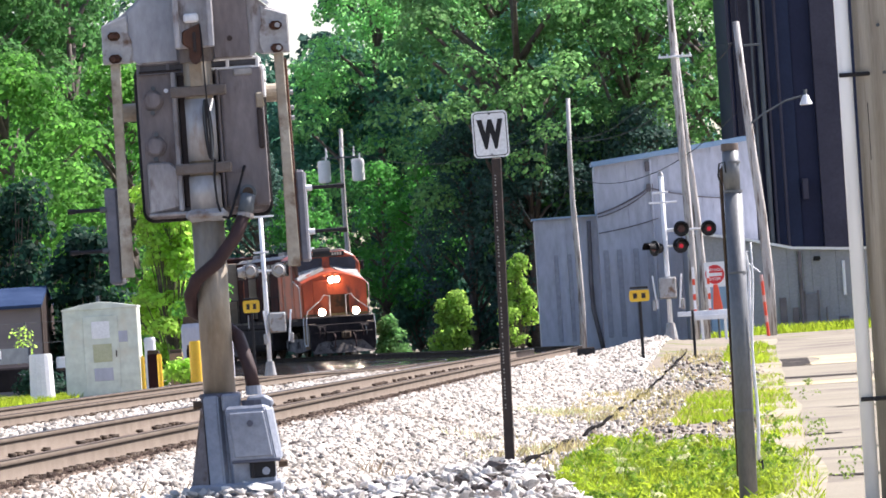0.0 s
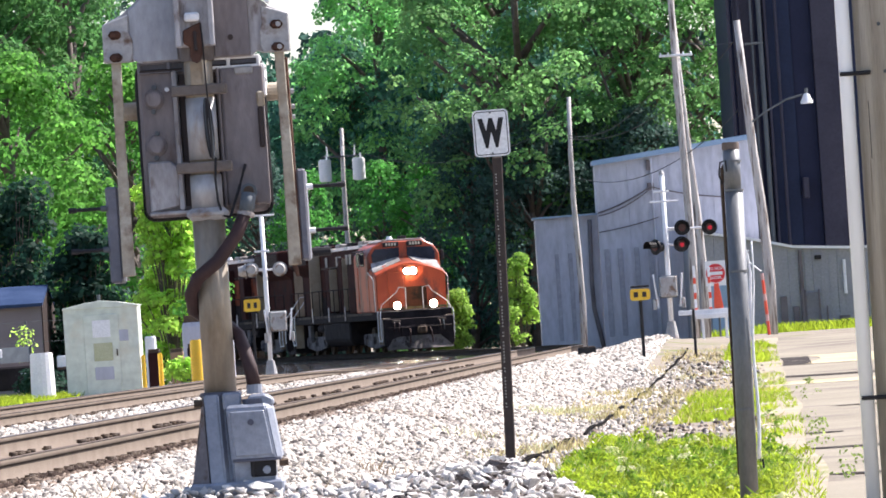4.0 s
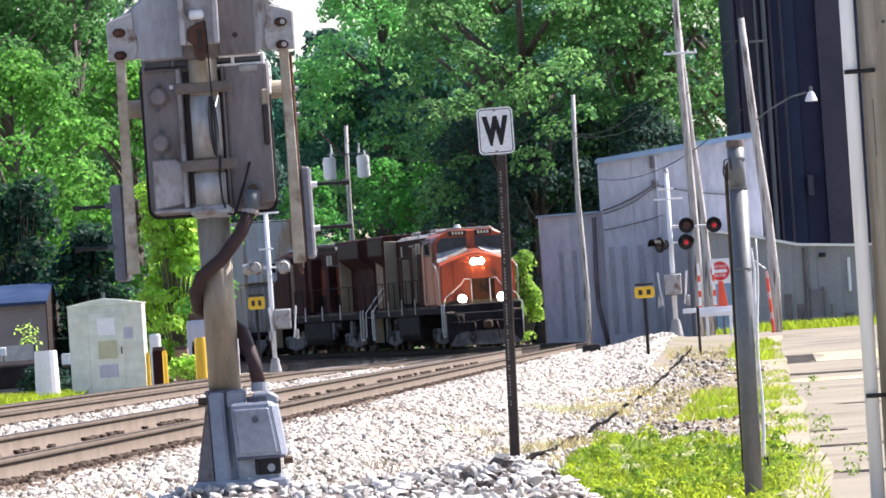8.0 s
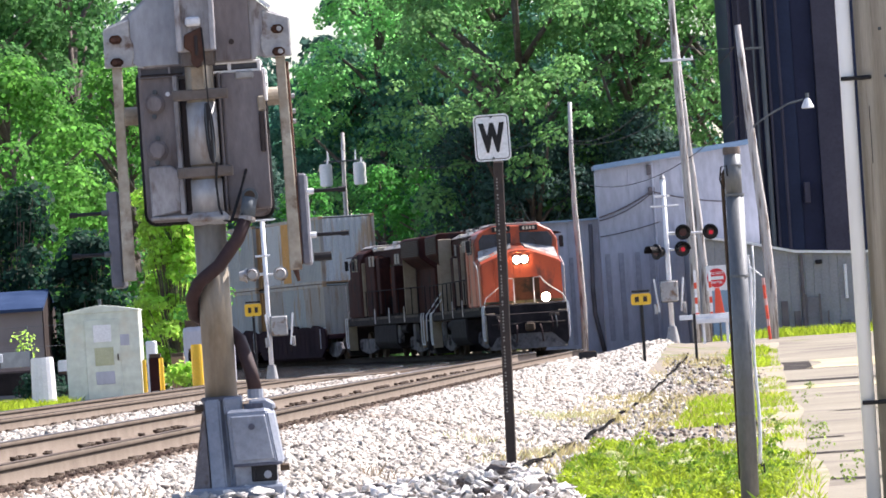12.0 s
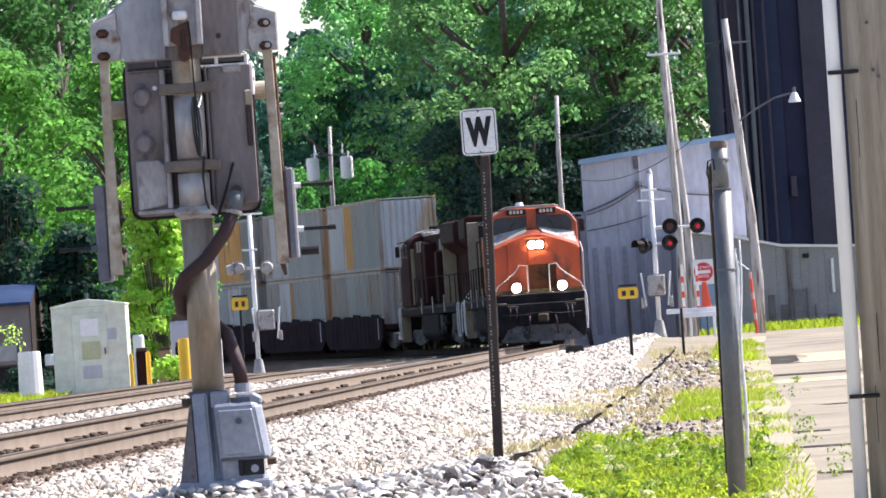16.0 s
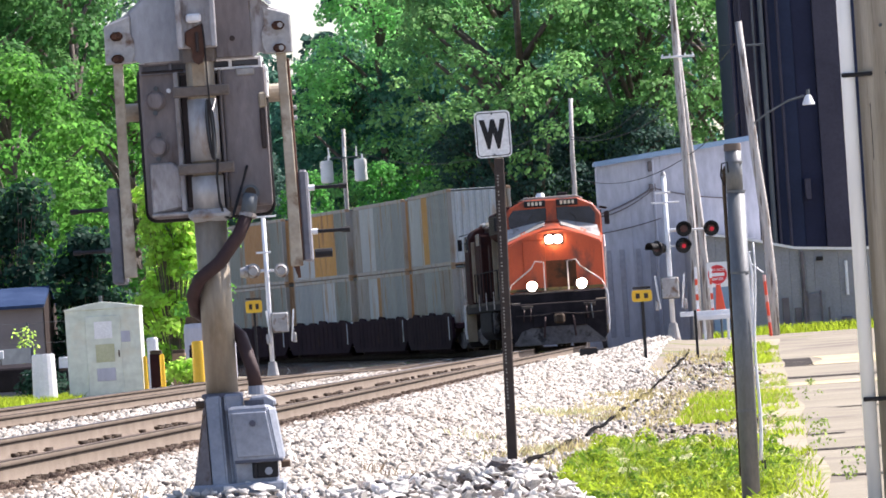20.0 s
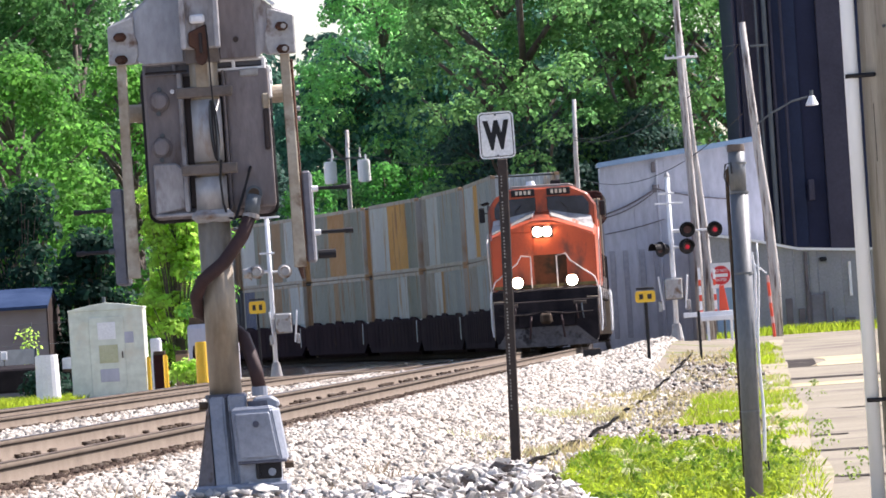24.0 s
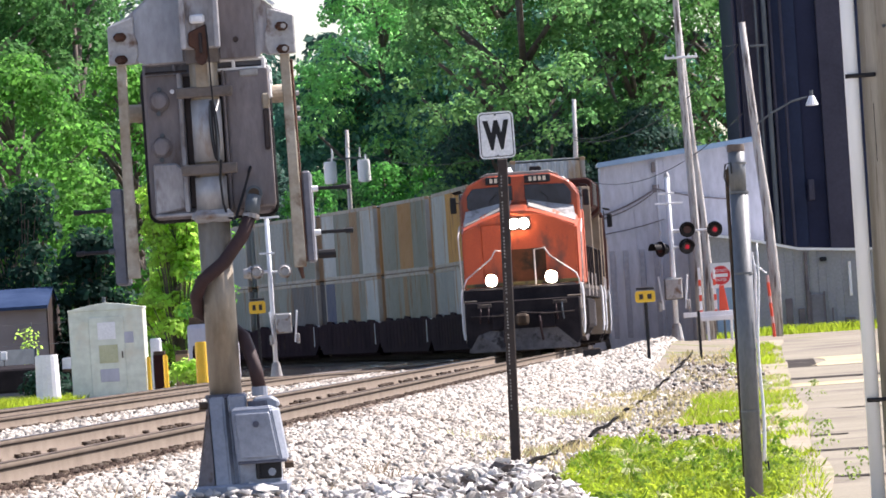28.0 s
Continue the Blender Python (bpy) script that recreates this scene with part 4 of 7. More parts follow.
def make_wellcar():
    car = empty("well_car", Matrix(), "dark low-slung well wagon carrying stacked containers", "rail wagon", "well wagons")
    for side in (-1, 1):
        bm = slab([(-0.06, 1.30), (-0.9, 1.42), (-PITCH + 0.9, 1.42), (-PITCH + 0.06, 1.30), (-PITCH + 0.06, 0.55), (-PITCH + 0.9, 0.12), (-0.9, 0.12), (-0.06, 0.55)],
                  "y", side * 1.40 - 0.06, side * 1.40 + 0.06, bevel=0.02)
        part("side_sill", bm, M_wellcar, car)
        for k in range(11):
            part("sill_rib", box((0.07, 0.012, 1.0), (-2.2 - 0.96 * k, side * 1.466, 0.82), 0.003), M_wellcar, car)
        for k, (x, h) in enumerate(((-2.1, 0.10), (-4.3, 0.05), (-6.4, 0.14), (-8.6, 0.07), (-11.4, 0.12))):
            part("stake_pocket", slab([(x - 1.0, 1.36), (x - 0.6, 1.42 + h), (x + 0.5, 1.42 + h * 0.7), (x + 0.9, 1.36)], "y", side * 1.36 - 0.05, side * 1.36 + 0.05), M_wellcar, car)
        part("ladder", tube([(-0.9, side * 1.47, 0.5), (-0.9, side * 1.47, 1.35), (-0.9, side * 1.2, 1.4)], 0.02, 6), M_white, car)
    part("well_floor", box((PITCH - 3.0, 2.4, 0.34), (-PITCH / 2, 0, 0.19), 0.01), M_wellcar, car)
    for x in (-0.55, -PITCH + 0.55):
        part("end_platform", box((1.2, 2.6, 0.22), (x, 0, 1.0), 0.03), M_wellcar, car)
        # added dark block; hides lit ground so the gap looks shaded
        part("brake_gear", box((2.6, 1.2, 0.85), (x, 0, 0.60), 0.05), M_wellcar, car)
        part("end_sill", box((0.18, 2.75, 0.8), (-1.5 if x > -2 else -PITCH + 1.5, 0, 0.72), 0.02), M_wellcar, car)
    wheels = truck(car, 0.0, (-0.86, 0.86), 0.46, 1.0)
    return car, wheels


riders = []          # (thing, metres behind, front truck, rear truck, lift)
spinning = []        # (wheelset, x, radius)
for k, (nm, lb, lead) in enumerate((("lead_locomotive", "orange and black diesel locomotive with blazing headlamps, leading the train", True),
                                    ("trailing_locomotive", "dusty maroon and black diesel locomotive coupled long end first", False))):
    eng, ws = locomotive(nm, lb, lead)
    spinning += [(w, x, r, 1 if lead else -1) for w, x, r in ws]
    riders.append((eng, 22.3 * k, 4.6, 17.7, lead))

# sheet by sheet along each container: metres and paint; then the paint of its front end
TOP = [("6.2L 1.7O 3.9W", "W"), ("7.0L 3.5W 1.3M", "T"), ("2.5G 4.7O 4.6W", "M"), ("3.9G 3.6T 4.3G", "T"), ("3.0W 0.8G 1.7R 3.7G 2.7W", "T"),
       ("6.0G 3.0L 2.8G", "R"), ("3.0L 5.0G 3.8M", "G"), ("8.0G 3.8M", "G"), ("4.0R 7.8G", "R"), ("3.0W 8.8G", "G")]
LOW = [("3.7M 4.6L 3.5M", "M"), ("6.2L 0.8T 2.2W 2.6M", "T"), ("3.2G 2.5W 6.1L", "M"), ("6.0G 1.0R 4.8G", "R"), ("2.8W 1.4G 1.5R 4.0G 2.1B", "R"),
       ("5.0D 6.8G", "D"), ("7.0G 2.0R 2.8G", "G"), ("3.0M 8.8G", "G"), ("9.0G 2.8R", "R"), ("5.0G 3.0M 3.8G", "G")]


def sheets(text):
    return [(float(w[:-1]), w[-1]) for w in text.split()]


first = NOSE + 47.2 - 0.9
proto_c = make_container()
proto_car, ws0 = make_wellcar()
stacked = []
for k in range(10):
    car = proto_car if k == 0 else copy_thing(proto_car, Matrix())
    for ch in car.children:
        if ch.name.split(".")[0] == "wheelset":
            spinning.append((ch, ch.matrix_basis.translation.x, 0.46, 1))
    riders.append((car, first + PITCH * k, 0.0, PITCH, True))
    for level in (0, 1):
        c = proto_c if k == 0 and level == 0 else copy_thing(proto_c, Matrix())
        stacked.append((c, level, LOW[k] if level == 0 else TOP[k]))
        riders.append((c, first + PITCH * k, 0.0, PITCH, (-0.9, 0.37 + level * (CH + 0.015))))
for c, level, (text, end) in stacked:
    words = [PAINT_WORD[x] for x in dict.fromkeys(code for w, code in sheets(text))]
    paint_container(c, sheets(text), end, " and ".join(words[:2]) + " steel container, " + ("stacked on another" if level else "sunk in a wagon"))

# ---------- the crossing gate beside the camera's line of sight ----------


def gz(x, y):
    return float(ground_z(x, y))


def lettering(body, size, material, parent, m, name="letter", thick=0.002, bold=0.012):
    cu = bpy.data.curves.new(name, "FONT")
    cu.body, cu.size, cu.extrude = body, size, thick
    cu.align_x, cu.align_y = "CENTER", "CENTER"
    cu.offset = bold * size
    tmp = new("tmp_text", cu)
    bpy.context.view_layer.update()
    mesh = bpy.data.meshes.new_from_object(tmp)
    bpy.data.objects.remove(tmp)
    mesh.materials.clear()
    mesh.materials.append(material)
    ob = link(name, mesh, parent)
    ob.matrix_basis = m
    return ob


M_web = mat("brown_shaded_casting", (0.15, 0.135, 0.14), (0.24, 0.22, 0.23), 6, 0.8, bump=0.2, fine=60, stain=(0.10, 0.07, 0.055), stain_at=0.52, stain_scale=7, spec=0.1)


def gate_mechanism():
    z0 = 0.93
    g = empty("crossing_gate", pose(-0.905, 25.3, z0, 0, -0.2, 0), "weathered grey railway crossing gate mechanism on a mast", "crossing gate")

    def Z(z):
        return z - z0 + 0.013 * (z - 1.3)
    # cast base: tapered clamp under the mast and a junction box beside it
    part("base_flange", slab([(-0.138, -0.06), (0.228, -0.06), (0.228, 0.03), (-0.138, 0.03)], "y", -0.17, 0.18, bevel=0.008), M_base_paint, g)
    bm = loft([(0.02, [(-0.056, -0.15), (0.002, -0.15), (0.022, -0.11), (0.05, -0.11), (0.05, 0.12), (-0.06, 0.14)]),
               (0.30, [(-0.064, -0.10), (-0.008, -0.10), (0.012, -0.06), (0.05, -0.06), (0.05, 0.08), (-0.05, 0.09)]),
               (0.375, [(-0.066, -0.09), (-0.008, -0.09), (0.010, -0.055), (0.05, -0.055), (0.05, 0.07), (-0.04, 0.08)])], 0.006)
    cast = part("base_casting", bm, M_base_paint, g, "blue-grey tapered cast base")
    # brown dirt tone, darkened for the shade on this left face
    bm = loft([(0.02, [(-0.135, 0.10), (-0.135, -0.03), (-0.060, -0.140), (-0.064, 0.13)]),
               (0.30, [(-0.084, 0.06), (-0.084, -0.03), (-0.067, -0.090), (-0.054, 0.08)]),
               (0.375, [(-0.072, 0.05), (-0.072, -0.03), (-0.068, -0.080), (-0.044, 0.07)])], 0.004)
    part("side_web", bm, M_web, cast, "brown side of the base with shade in its colour")
    part("base_collar", rod((0, 0, 0.365), (0, 0, 0.385), 0.082, 0.082, 20, bevel=0.004), M_base_dark, g)
    part("collar_lug", box((0.075, 0.05, 0.07), (0.045, -0.075, 0.345), 0.008), M_base_paint, g)
    part("collar_bolt", rod((-0.105, -0.06, 0.345), (-0.065, -0.06, 0.345), 0.016, 0.014, 6), M_dark_iron, g)
    part("collar_bolt", rod((0.215, -0.12, 0.095), (0.25, -0.12, 0.095), 0.016, 0.014, 6), M_dark_iron, g)
    bm = loft([(0.115, [(0.033, -0.165), (0.207, -0.165), (0.229, -0.13), (0.229, 0.12), (0.033, 0.12)]),
               (0.315, [(0.02, -0.155), (0.178, -0.155), (0.202, -0.12), (0.202, 0.11), (0.02, 0.11)]),
               (0.33, [(0.03, -0.14), (0.17, -0.14), (0.19, -0.11), (0.19, 0.10), (0.03, 0.10)])], 0.005)
    jb = part("junction_box", bm, M_base_paint, g, "blue-grey tapered junction box")
    part("box_lid", slab([(0.046, 0.128), (0.196, 0.128), (0.170, 0.305), (0.034, 0.305)], "y", -0.172, -0.157, bevel=0.005), M_base_paint, jb)
    part("lid_screw", rod((0.115, -0.184, 0.26), (0.115, -0.17, 0.26), 0.013, 0.013, 8), M_base_dark, jb)
    part("box_foot", box((0.165, 0.20, 0.10), (0.117, -0.03, 0.065), 0.006), M_base_paint, jb)
    # no hollow here: a black plate carries the recess's shade
    part("foot_recess", box((0.100, 0.02, 0.066), (0.152, -0.128, 0.078), 0.004), M_black, jb)
    part("recess_lip", box((0.19, 0.05, 0.012), (0.13, -0.14, 0.112), 0.003), M_base_dark, jb)
    part("recess_bolt", rod((0.165, -0.15, 0.07), (0.165, -0.135, 0.07), 0.016, 0.016, 8), M_base_paint, jb)
    part("recess_rib", box((0.016, 0.02, 0.06), (0.112, -0.138, 0.075), 0.003), M_black, jb)
    part("hub_casting", slab([(0.10, 0.322), (0.208, 0.318), (0.208, 0.348), (0.175, 0.368), (0.112, 0.365)], "y", -0.12, 0.0, bevel=0.008), M_base_paint, g)
    part("hub_lip", rod((0.135, -0.08, 0.33), (0.135, -0.08, 0.35), 0.05, 0.05, 16), M_base_dark, g)
    # mast
    part("mast", rod((0, 0, 0.35), (0, 0, 1.10), 0.0635, 0.0635, 28), M_mast, g, "yellowed steel mast", smooth=True)
    part("upper_mast", rod((0, 0, 1.10), (0, 0, 2.05), 0.056, 0.056, 28), M_mast, g, smooth=True)
    part("mast_cap_band", rod((0, 0, Z(2.60)), (0, 0, Z(3.0)), 0.066, 0.066, 24), M_clamp, g)
    # mechanism housing behind the mast
    bm = slab(rounded(0.49, 0.60, 0.035), "y", 0.07, 0.36, bevel=0.012)
    bmesh.ops.translate(bm, vec=(0, 0, Z(2.30)), verts=bm.verts)
    h = part("mechanism_housing", bm, M_housing, g, "stained grey cast housing with round plugs")
    bm = slab(rounded(0.515, 0.625, 0.045), "y", 0.12, 0.145, bevel=0.006)
    bmesh.ops.translate(bm, vec=(0, 0, Z(2.30)), verts=bm.verts)
    part("housing_rim", bm, M_black, h)
    # white right half, slate left half: the bracket's shade is painted in
    for zz in (2.572, 2.607):
        part("lid_bar", box((0.225, 0.28, 0.011), (0.130, 0.185, Z(zz)), 0.003), M_white, h, "chipped white edge of the lid")
        part("lid_bar", box((0.255, 0.28, 0.011), (-0.115, 0.185, Z(zz)), 0.003), M_base_dark2, h)
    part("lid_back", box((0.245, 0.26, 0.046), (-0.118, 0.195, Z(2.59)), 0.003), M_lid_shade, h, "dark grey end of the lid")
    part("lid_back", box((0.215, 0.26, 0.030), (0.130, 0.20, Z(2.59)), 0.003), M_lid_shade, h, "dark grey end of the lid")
    # sun on the right edge, put in as a white strip
    part("lid_strip", box((0.014, 0.26, 0.13), (0.252, 0.19, Z(2.515)), 0.004), M_white, h, "worn white strip for the sunlit right edge")
    for zz in (2.56, 2.515):
        part("strip_notch", box((0.016, 0.10, 0.018), (0.253, 0.12, Z(zz)), 0.003), M_black, h)
    # posts left of the mast are slate for the same shade
    for k in range(5):
        part("lid_post", box((0.014, 0.28, 0.034), (-0.235 + 0.1175 * k, 0.185, Z(2.59)), 0.003), M_white if k > 2 else M_base_dark2, h)
    for zz in (2.465, 2.285):
        part("plug", rod((-0.185, 0.035, Z(zz)), (-0.185, 0.075, Z(zz)), 0.031, 0.034, 24, bevel=0.005), M_housing, h)
        part("plug_ring", rod((-0.185, 0.058, Z(zz)), (-0.185, 0.075, Z(zz)), 0.039, 0.042, 24, bevel=0.003), M_housing, h)
        for s in (-1, 1):
            part("plug_screw", rod((-0.185 + 0.004 * s, 0.05, Z(zz) + 0.048 * s), (-0.185 + 0.004 * s, 0.07, Z(zz) + 0.048 * s), 0.010, 0.010, 8), M_galv, h)
    part("raised_panel", box((0.17, 0.03, 0.545), (0.165, 0.055, Z(2.30)), 0.012, seg=2), M_housing, h)
    # flat strip on the housing; the recess shade is in its colour
    part("recess", box((0.16, 0.010, 0.52), (-0.005, 0.068, Z(2.30)), 0.003), M_rim, h, "dark strip for the shaded recess behind the mast")
    part("panel_edge", box((0.022, 0.035, 0.55), (-0.098, 0.055, Z(2.30)), 0.006), M_bracket, h)
    part("panel_edge", box((0.014, 0.03, 0.55), (0.072, 0.055, Z(2.30)), 0.005), M_housing, h)
    part("worn_panel", slab([(-0.225, 0.0), (-0.105, 0.02), (-0.105, 0.17), (-0.135, 0.20), (-0.225, 0.20)], "y", 0.052, 0.075, bevel=0.006), M_bracket, h, "bare worn aluminium panel").matrix_basis = pose(0, 0, Z(2.025))
    part("panel_edge", box((0.20, 0.03, 0.014), (-0.13, 0.055, Z(2.02)), 0.004), M_bracket, h)
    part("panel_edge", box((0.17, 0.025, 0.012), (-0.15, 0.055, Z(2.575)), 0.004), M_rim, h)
    part("inspection_plate", box((0.075, 0.034, 0.030), (0.175, 0.048, Z(2.555)), 0.005), M_silver_paint, h)
    part("hinge_block", box((0.03, 0.05, 0.06), (0.235, 0.05, Z(2.44)), 0.006), M_arm, h)
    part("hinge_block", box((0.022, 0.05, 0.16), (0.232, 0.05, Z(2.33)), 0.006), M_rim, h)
    part("panel_screw", rod((-0.13, 0.03, Z(2.50)), (-0.13, 0.055, Z(2.50)), 0.009, 0.009, 8), M_white, h)
    for zz, w in ((2.487, 0.22), (2.187, 0.22)):
        b = part("mast_clamp", box((w, 0.05, 0.042), (0.0, -0.045, Z(zz)), 0.005), M_clamp, g, "grey-brown clamp bar")
        for s in (-1, 1):
            part("clamp_bolt", rod((s * w * 0.42, -0.085, Z(zz)), (s * w * 0.42, -0.06, Z(zz)), 0.010, 0.010, 6), M_clamp, b)
    part("lower_collar", box((0.165, 0.16, 0.05), (0, 0, Z(2.005)), 0.02), M_silver_paint, g)
    part("shaft_stub", rod((0.245, 0.2, Z(2.47)), (0.345, 0.2, Z(2.47)), 0.036, 0.036, 16), M_arm, g)
    part("shaft_stub", rod((-0.345, 0.2, Z(2.43)), (-0.245, 0.2, Z(2.43)), 0.036, 0.036, 16), M_arm, g)
    # wide bracket plate across the top
    half = [(0.0, 2.93), (0.15, 2.915), (0.29, 2.80), (0.368, 2.765), (0.368, 2.615), (0.26, 2.615), (0.235, 2.625), (0.215, 2.607), (0.0, 2.607)]
    outline = [(x, Z(z)) for x, z in half] + [(-x, Z(z)) for x, z in half[::-1][1:-1]]
    part("arm_bracket", slab(outline, "y", 0.02, 0.04, bevel=0.004), M_bracket, g, "pale rust-stained bracket plate")
    left = [(-0.075, 2.611), (-0.075, 2.915), (-0.15, 2.905), (-0.262, 2.812), (-0.262, 2.63), (-0.235, 2.611)]
    part("side_plate", slab([(x, Z(z)) for x, z in left], "y", 0.008, 0.019, bevel=0.003), M_plate_pale, g, "pale blue-grey plate")
    part("bracket_edge", slab([(0.19, Z(2.887)), (0.29, Z(2.805)), (0.298, Z(2.813)), (0.198, Z(2.895))], "y", -0.03, 0.06), M_white, g)
    for s in (-1, 1):
        tab = part("bracket_tab", slab([(s * x, Z(z)) for x, z in ((0.262, 2.80), (0.366, 2.765), (0.368, 2.615), (0.262, 2.615), (0.250, 2.65), (0.250, 2.70), (0.262, 2.73))], "y", -0.004, 0.019, bevel=0.004), M_tab, g, "rust-streaked pale end plate")
        for zz in (2.722, 2.634):
            part("rusty_bolt", rod((s * 0.326, -0.035, Z(zz)), (s * 0.326, -0.005, Z(zz)), 0.011, 0.011, 6), M_silver_paint if s > 0 else M_rust, tab)
            part("bolt_slot", box((0.050, 0.012, 0.034), (s * 0.318, -0.013, Z(zz)), 0.012), M_rust, tab, "rust-eaten bolt slot")
    part("mast_channel", box((0.135, 0.04, 0.42), (0, -0.065, Z(2.86)), 0.008), M_bracket, g)
    part("latch_plate", slab([(-0.042, 2.77), (0.030, 2.80), (0.034, 2.74), (0.028, 2.665), (0.005, 2.64), (-0.022, 2.66), (-0.018, 2.70), (-0.045, 2.72)], "y", -0.098, -0.075, bevel=0.005), M_rust, g, "rusted latch plate").matrix_basis = pose(-0.004, 0, -0.033 - z0)
    part("latch_slot", box((0.014, 0.012, 0.08), (0.0, -0.1, Z(2.675)), 0.004), M_rim, g)
    part("latch_bolt", rod((0.0, -0.125, Z(2.607)), (0.0, -0.09, Z(2.607)), 0.02, 0.02, 6), M_rust, g)
    part("rust_run", box((0.05, 0.006, 0.09), (-0.005, -0.068, Z(2.55)), 0.002), M_arm, g)
    part("gusset", slab([(0.068, 2.612), (0.21, 2.612), (0.21, 2.86), (0.12, 2.92), (0.068, 2.92)], "y", 0.006, 0.020, bevel=0.003), M_housing, g, "brown-stained gusset").matrix_basis = pose(0, 0, 0.017 - z0)
    part("bolt_hole", rod((0.135, -0.002, Z(2.685)), (0.135, 0.008, Z(2.685)), 0.011, 0.011, 10), M_rim, g)
    part("white_clip", box((0.06, 0.03, 0.035), (-0.008, -0.1, Z(2.768)), 0.008), M_white, g)
    for s in (-1, 1):
        part("channel_flange", box((0.022, 0.07, 0.42), (s * 0.066, -0.085, Z(2.86)), 0.004), M_bracket, g)
    # counterweight arms, hanging on both sides
    for s in (-1, 1):
        bm = slab([(s * 0.302, Z(2.66)), (s * 0.340, Z(2.66)), (s * 0.346, Z(2.25)), (s * 0.352, Z(1.785)), (s * 0.302, Z(1.785)), (s * 0.306, Z(2.25))], "y", 0.012, 0.047, bevel=0.004)
        arm = part("counterweight_arm", bm, M_arm, g, "ochre steel arm hanging beside the housing")
        if s > 0:
            part("arm_stiffener", box((0.010, 0.06, 0.80), (s * 0.349, 0.06, Z(2.20)), 0.003, (0, -0.4 * s, 0)), M_rust, arm, "rusty edge")
        wx = s * 0.372 if s > 0 else -0.376
        zt, zb = (2.16, 1.80) if s > 0 else (2.14, 1.76)
        w = part("counterweight", box((0.036 if s > 0 else 0.05, 0.30, zt - zb), (wx, 0.18, Z((zt + zb) / 2)), 0.008), M_base_dark2, g, "grey iron counterweight plate")
        for zz in ((2.085, 1.915) if s > 0 else (2.055, 1.895)):
            part("threaded_stud", rod((wx + s * 0.02, 0.02, Z(zz)), (wx + s * 0.165, 0.02, Z(zz)), 0.0075, 0.0075, 8), M_black, w)
            part("stud_tip", rod((wx + s * 0.140, 0.02, Z(zz)), (wx + s * 0.172, 0.02, Z(zz)), 0.011, 0.011, 6), M_black, w)
            part("stud_nut", rod((wx + s * 0.02, 0.02, Z(zz)), (wx + s * 0.045, 0.02, Z(zz)), 0.012, 0.012, 6), M_white if s > 0 else M_galv, w)
        for zz in (2.36, 2.40, 2.46) if s > 0 else ():
            part("arm_bolt", rod((s * 0.356, 0.02, Z(zz)), (s * 0.368, 0.02, Z(zz)), 0.010, 0.010, 6), M_silver_paint, arm)
    part("stud_knob", rod((0.40, 0.02, Z(1.83)), (0.47, 0.02, Z(1.83)), 0.018, 0.018, 10), M_black, g)
    part("lower_hook", rod((0.325, 0.03, Z(1.79)), (0.335, 0.03, Z(1.74)), 0.012, 0.006, 8), M_rust, g)
    # conduit from the housing, round the mast, into the base
    part("conduit_elbow", rod((0.166, -0.045, Z(2.075)), (0.150, -0.06, Z(1.995)), 0.029, 0.031, 18, bevel=0.004), M_galv, g, smooth=True)
    part("elbow_ring", rod((0.166, 0.05, Z(2.082)), (0.166, -0.05, Z(2.082)), 0.032, 0.032, 20, bevel=0.008), M_galv, g, "grey metal conduit fitting")
    part("elbow_cap", rod((0.166, -0.048, Z(2.082)), (0.166, -0.056, Z(2.082)), 0.022, 0.020, 16), M_dark_iron, g)
    part("elbow_nut", rod((0.152, -0.06, Z(2.002)), (0.148, -0.063, Z(1.985)), 0.035, 0.035, 12, bevel=0.003), M_silver_paint, g)
    part("conduit", tube([(0.152, -0.06, Z(2.01)), (0.11, -0.085, Z(1.92)), (0.03, -0.10, Z(1.82)), (-0.055, -0.09, Z(1.76)), (-0.088, -0.04, Z(1.70)), (-0.085, 0.03, Z(1.64)), (-0.03, 0.085, Z(1.60)), (0.04, 0.085, Z(1.57)), (0.085, 0.03, Z(1.53)), (0.105, -0.02, Z(1.47)), (0.125, -0.05, Z(1.40)), (0.135, -0.06, Z(1.33))], 0.027, 12), M_rubber, g, "dark flexible conduit looped round the mast", True)
    part("conduit_fitting", rod((0.135, -0.06, Z(1.30)), (0.135, -0.06, Z(1.335)), 0.031, 0.031, 12), M_base_paint, g)
    part("cable", tube([(0.024, -0.1, Z(2.74)), (0.028, -0.1, Z(2.66)), (0.030, -0.085, Z(2.50)), (0.032, -0.08, Z(2.44))], 0.0035, 6), M_black, g)
    for k, (w, tilt) in enumerate(((0.014, 0.012), (0.009, 0.018), (0.005, 0.008))):
        ring = [(0.030 + w * math.sin(a) - tilt * math.cos(a) * 0.4, -0.082 - 0.004 * k, Z(2.335) + 0.118 * math.cos(a)) for a in np.linspace(0, 2 * math.pi, 19)]
        part("cable_loop", tube(ring, 0.0048, 6), M_galv if k == 1 else M_black, g)
    part("cable", tube([(0.048, -0.08, Z(2.22)), (0.04, -0.078, Z(2.14)), (0.045, -0.075, Z(2.05)), (0.06, -0.07, Z(1.995)), (0.09, -0.07, Z(1.985))], 0.005, 6), M_black, g)
    part("mast_sleeve", rod((0, 0, Z(2.217)), (0, 0, Z(2.457)), 0.059, 0.059, 28), M_sleeve, g, "pale silvery mast sleeve", smooth=True)
    part("mast_sleeve", rod((0, 0, Z(2.03)), (0, 0, Z(2.158)), 0.062, 0.062, 28), M_sleeve, g, "pale silvery mast sleeve", smooth=True)
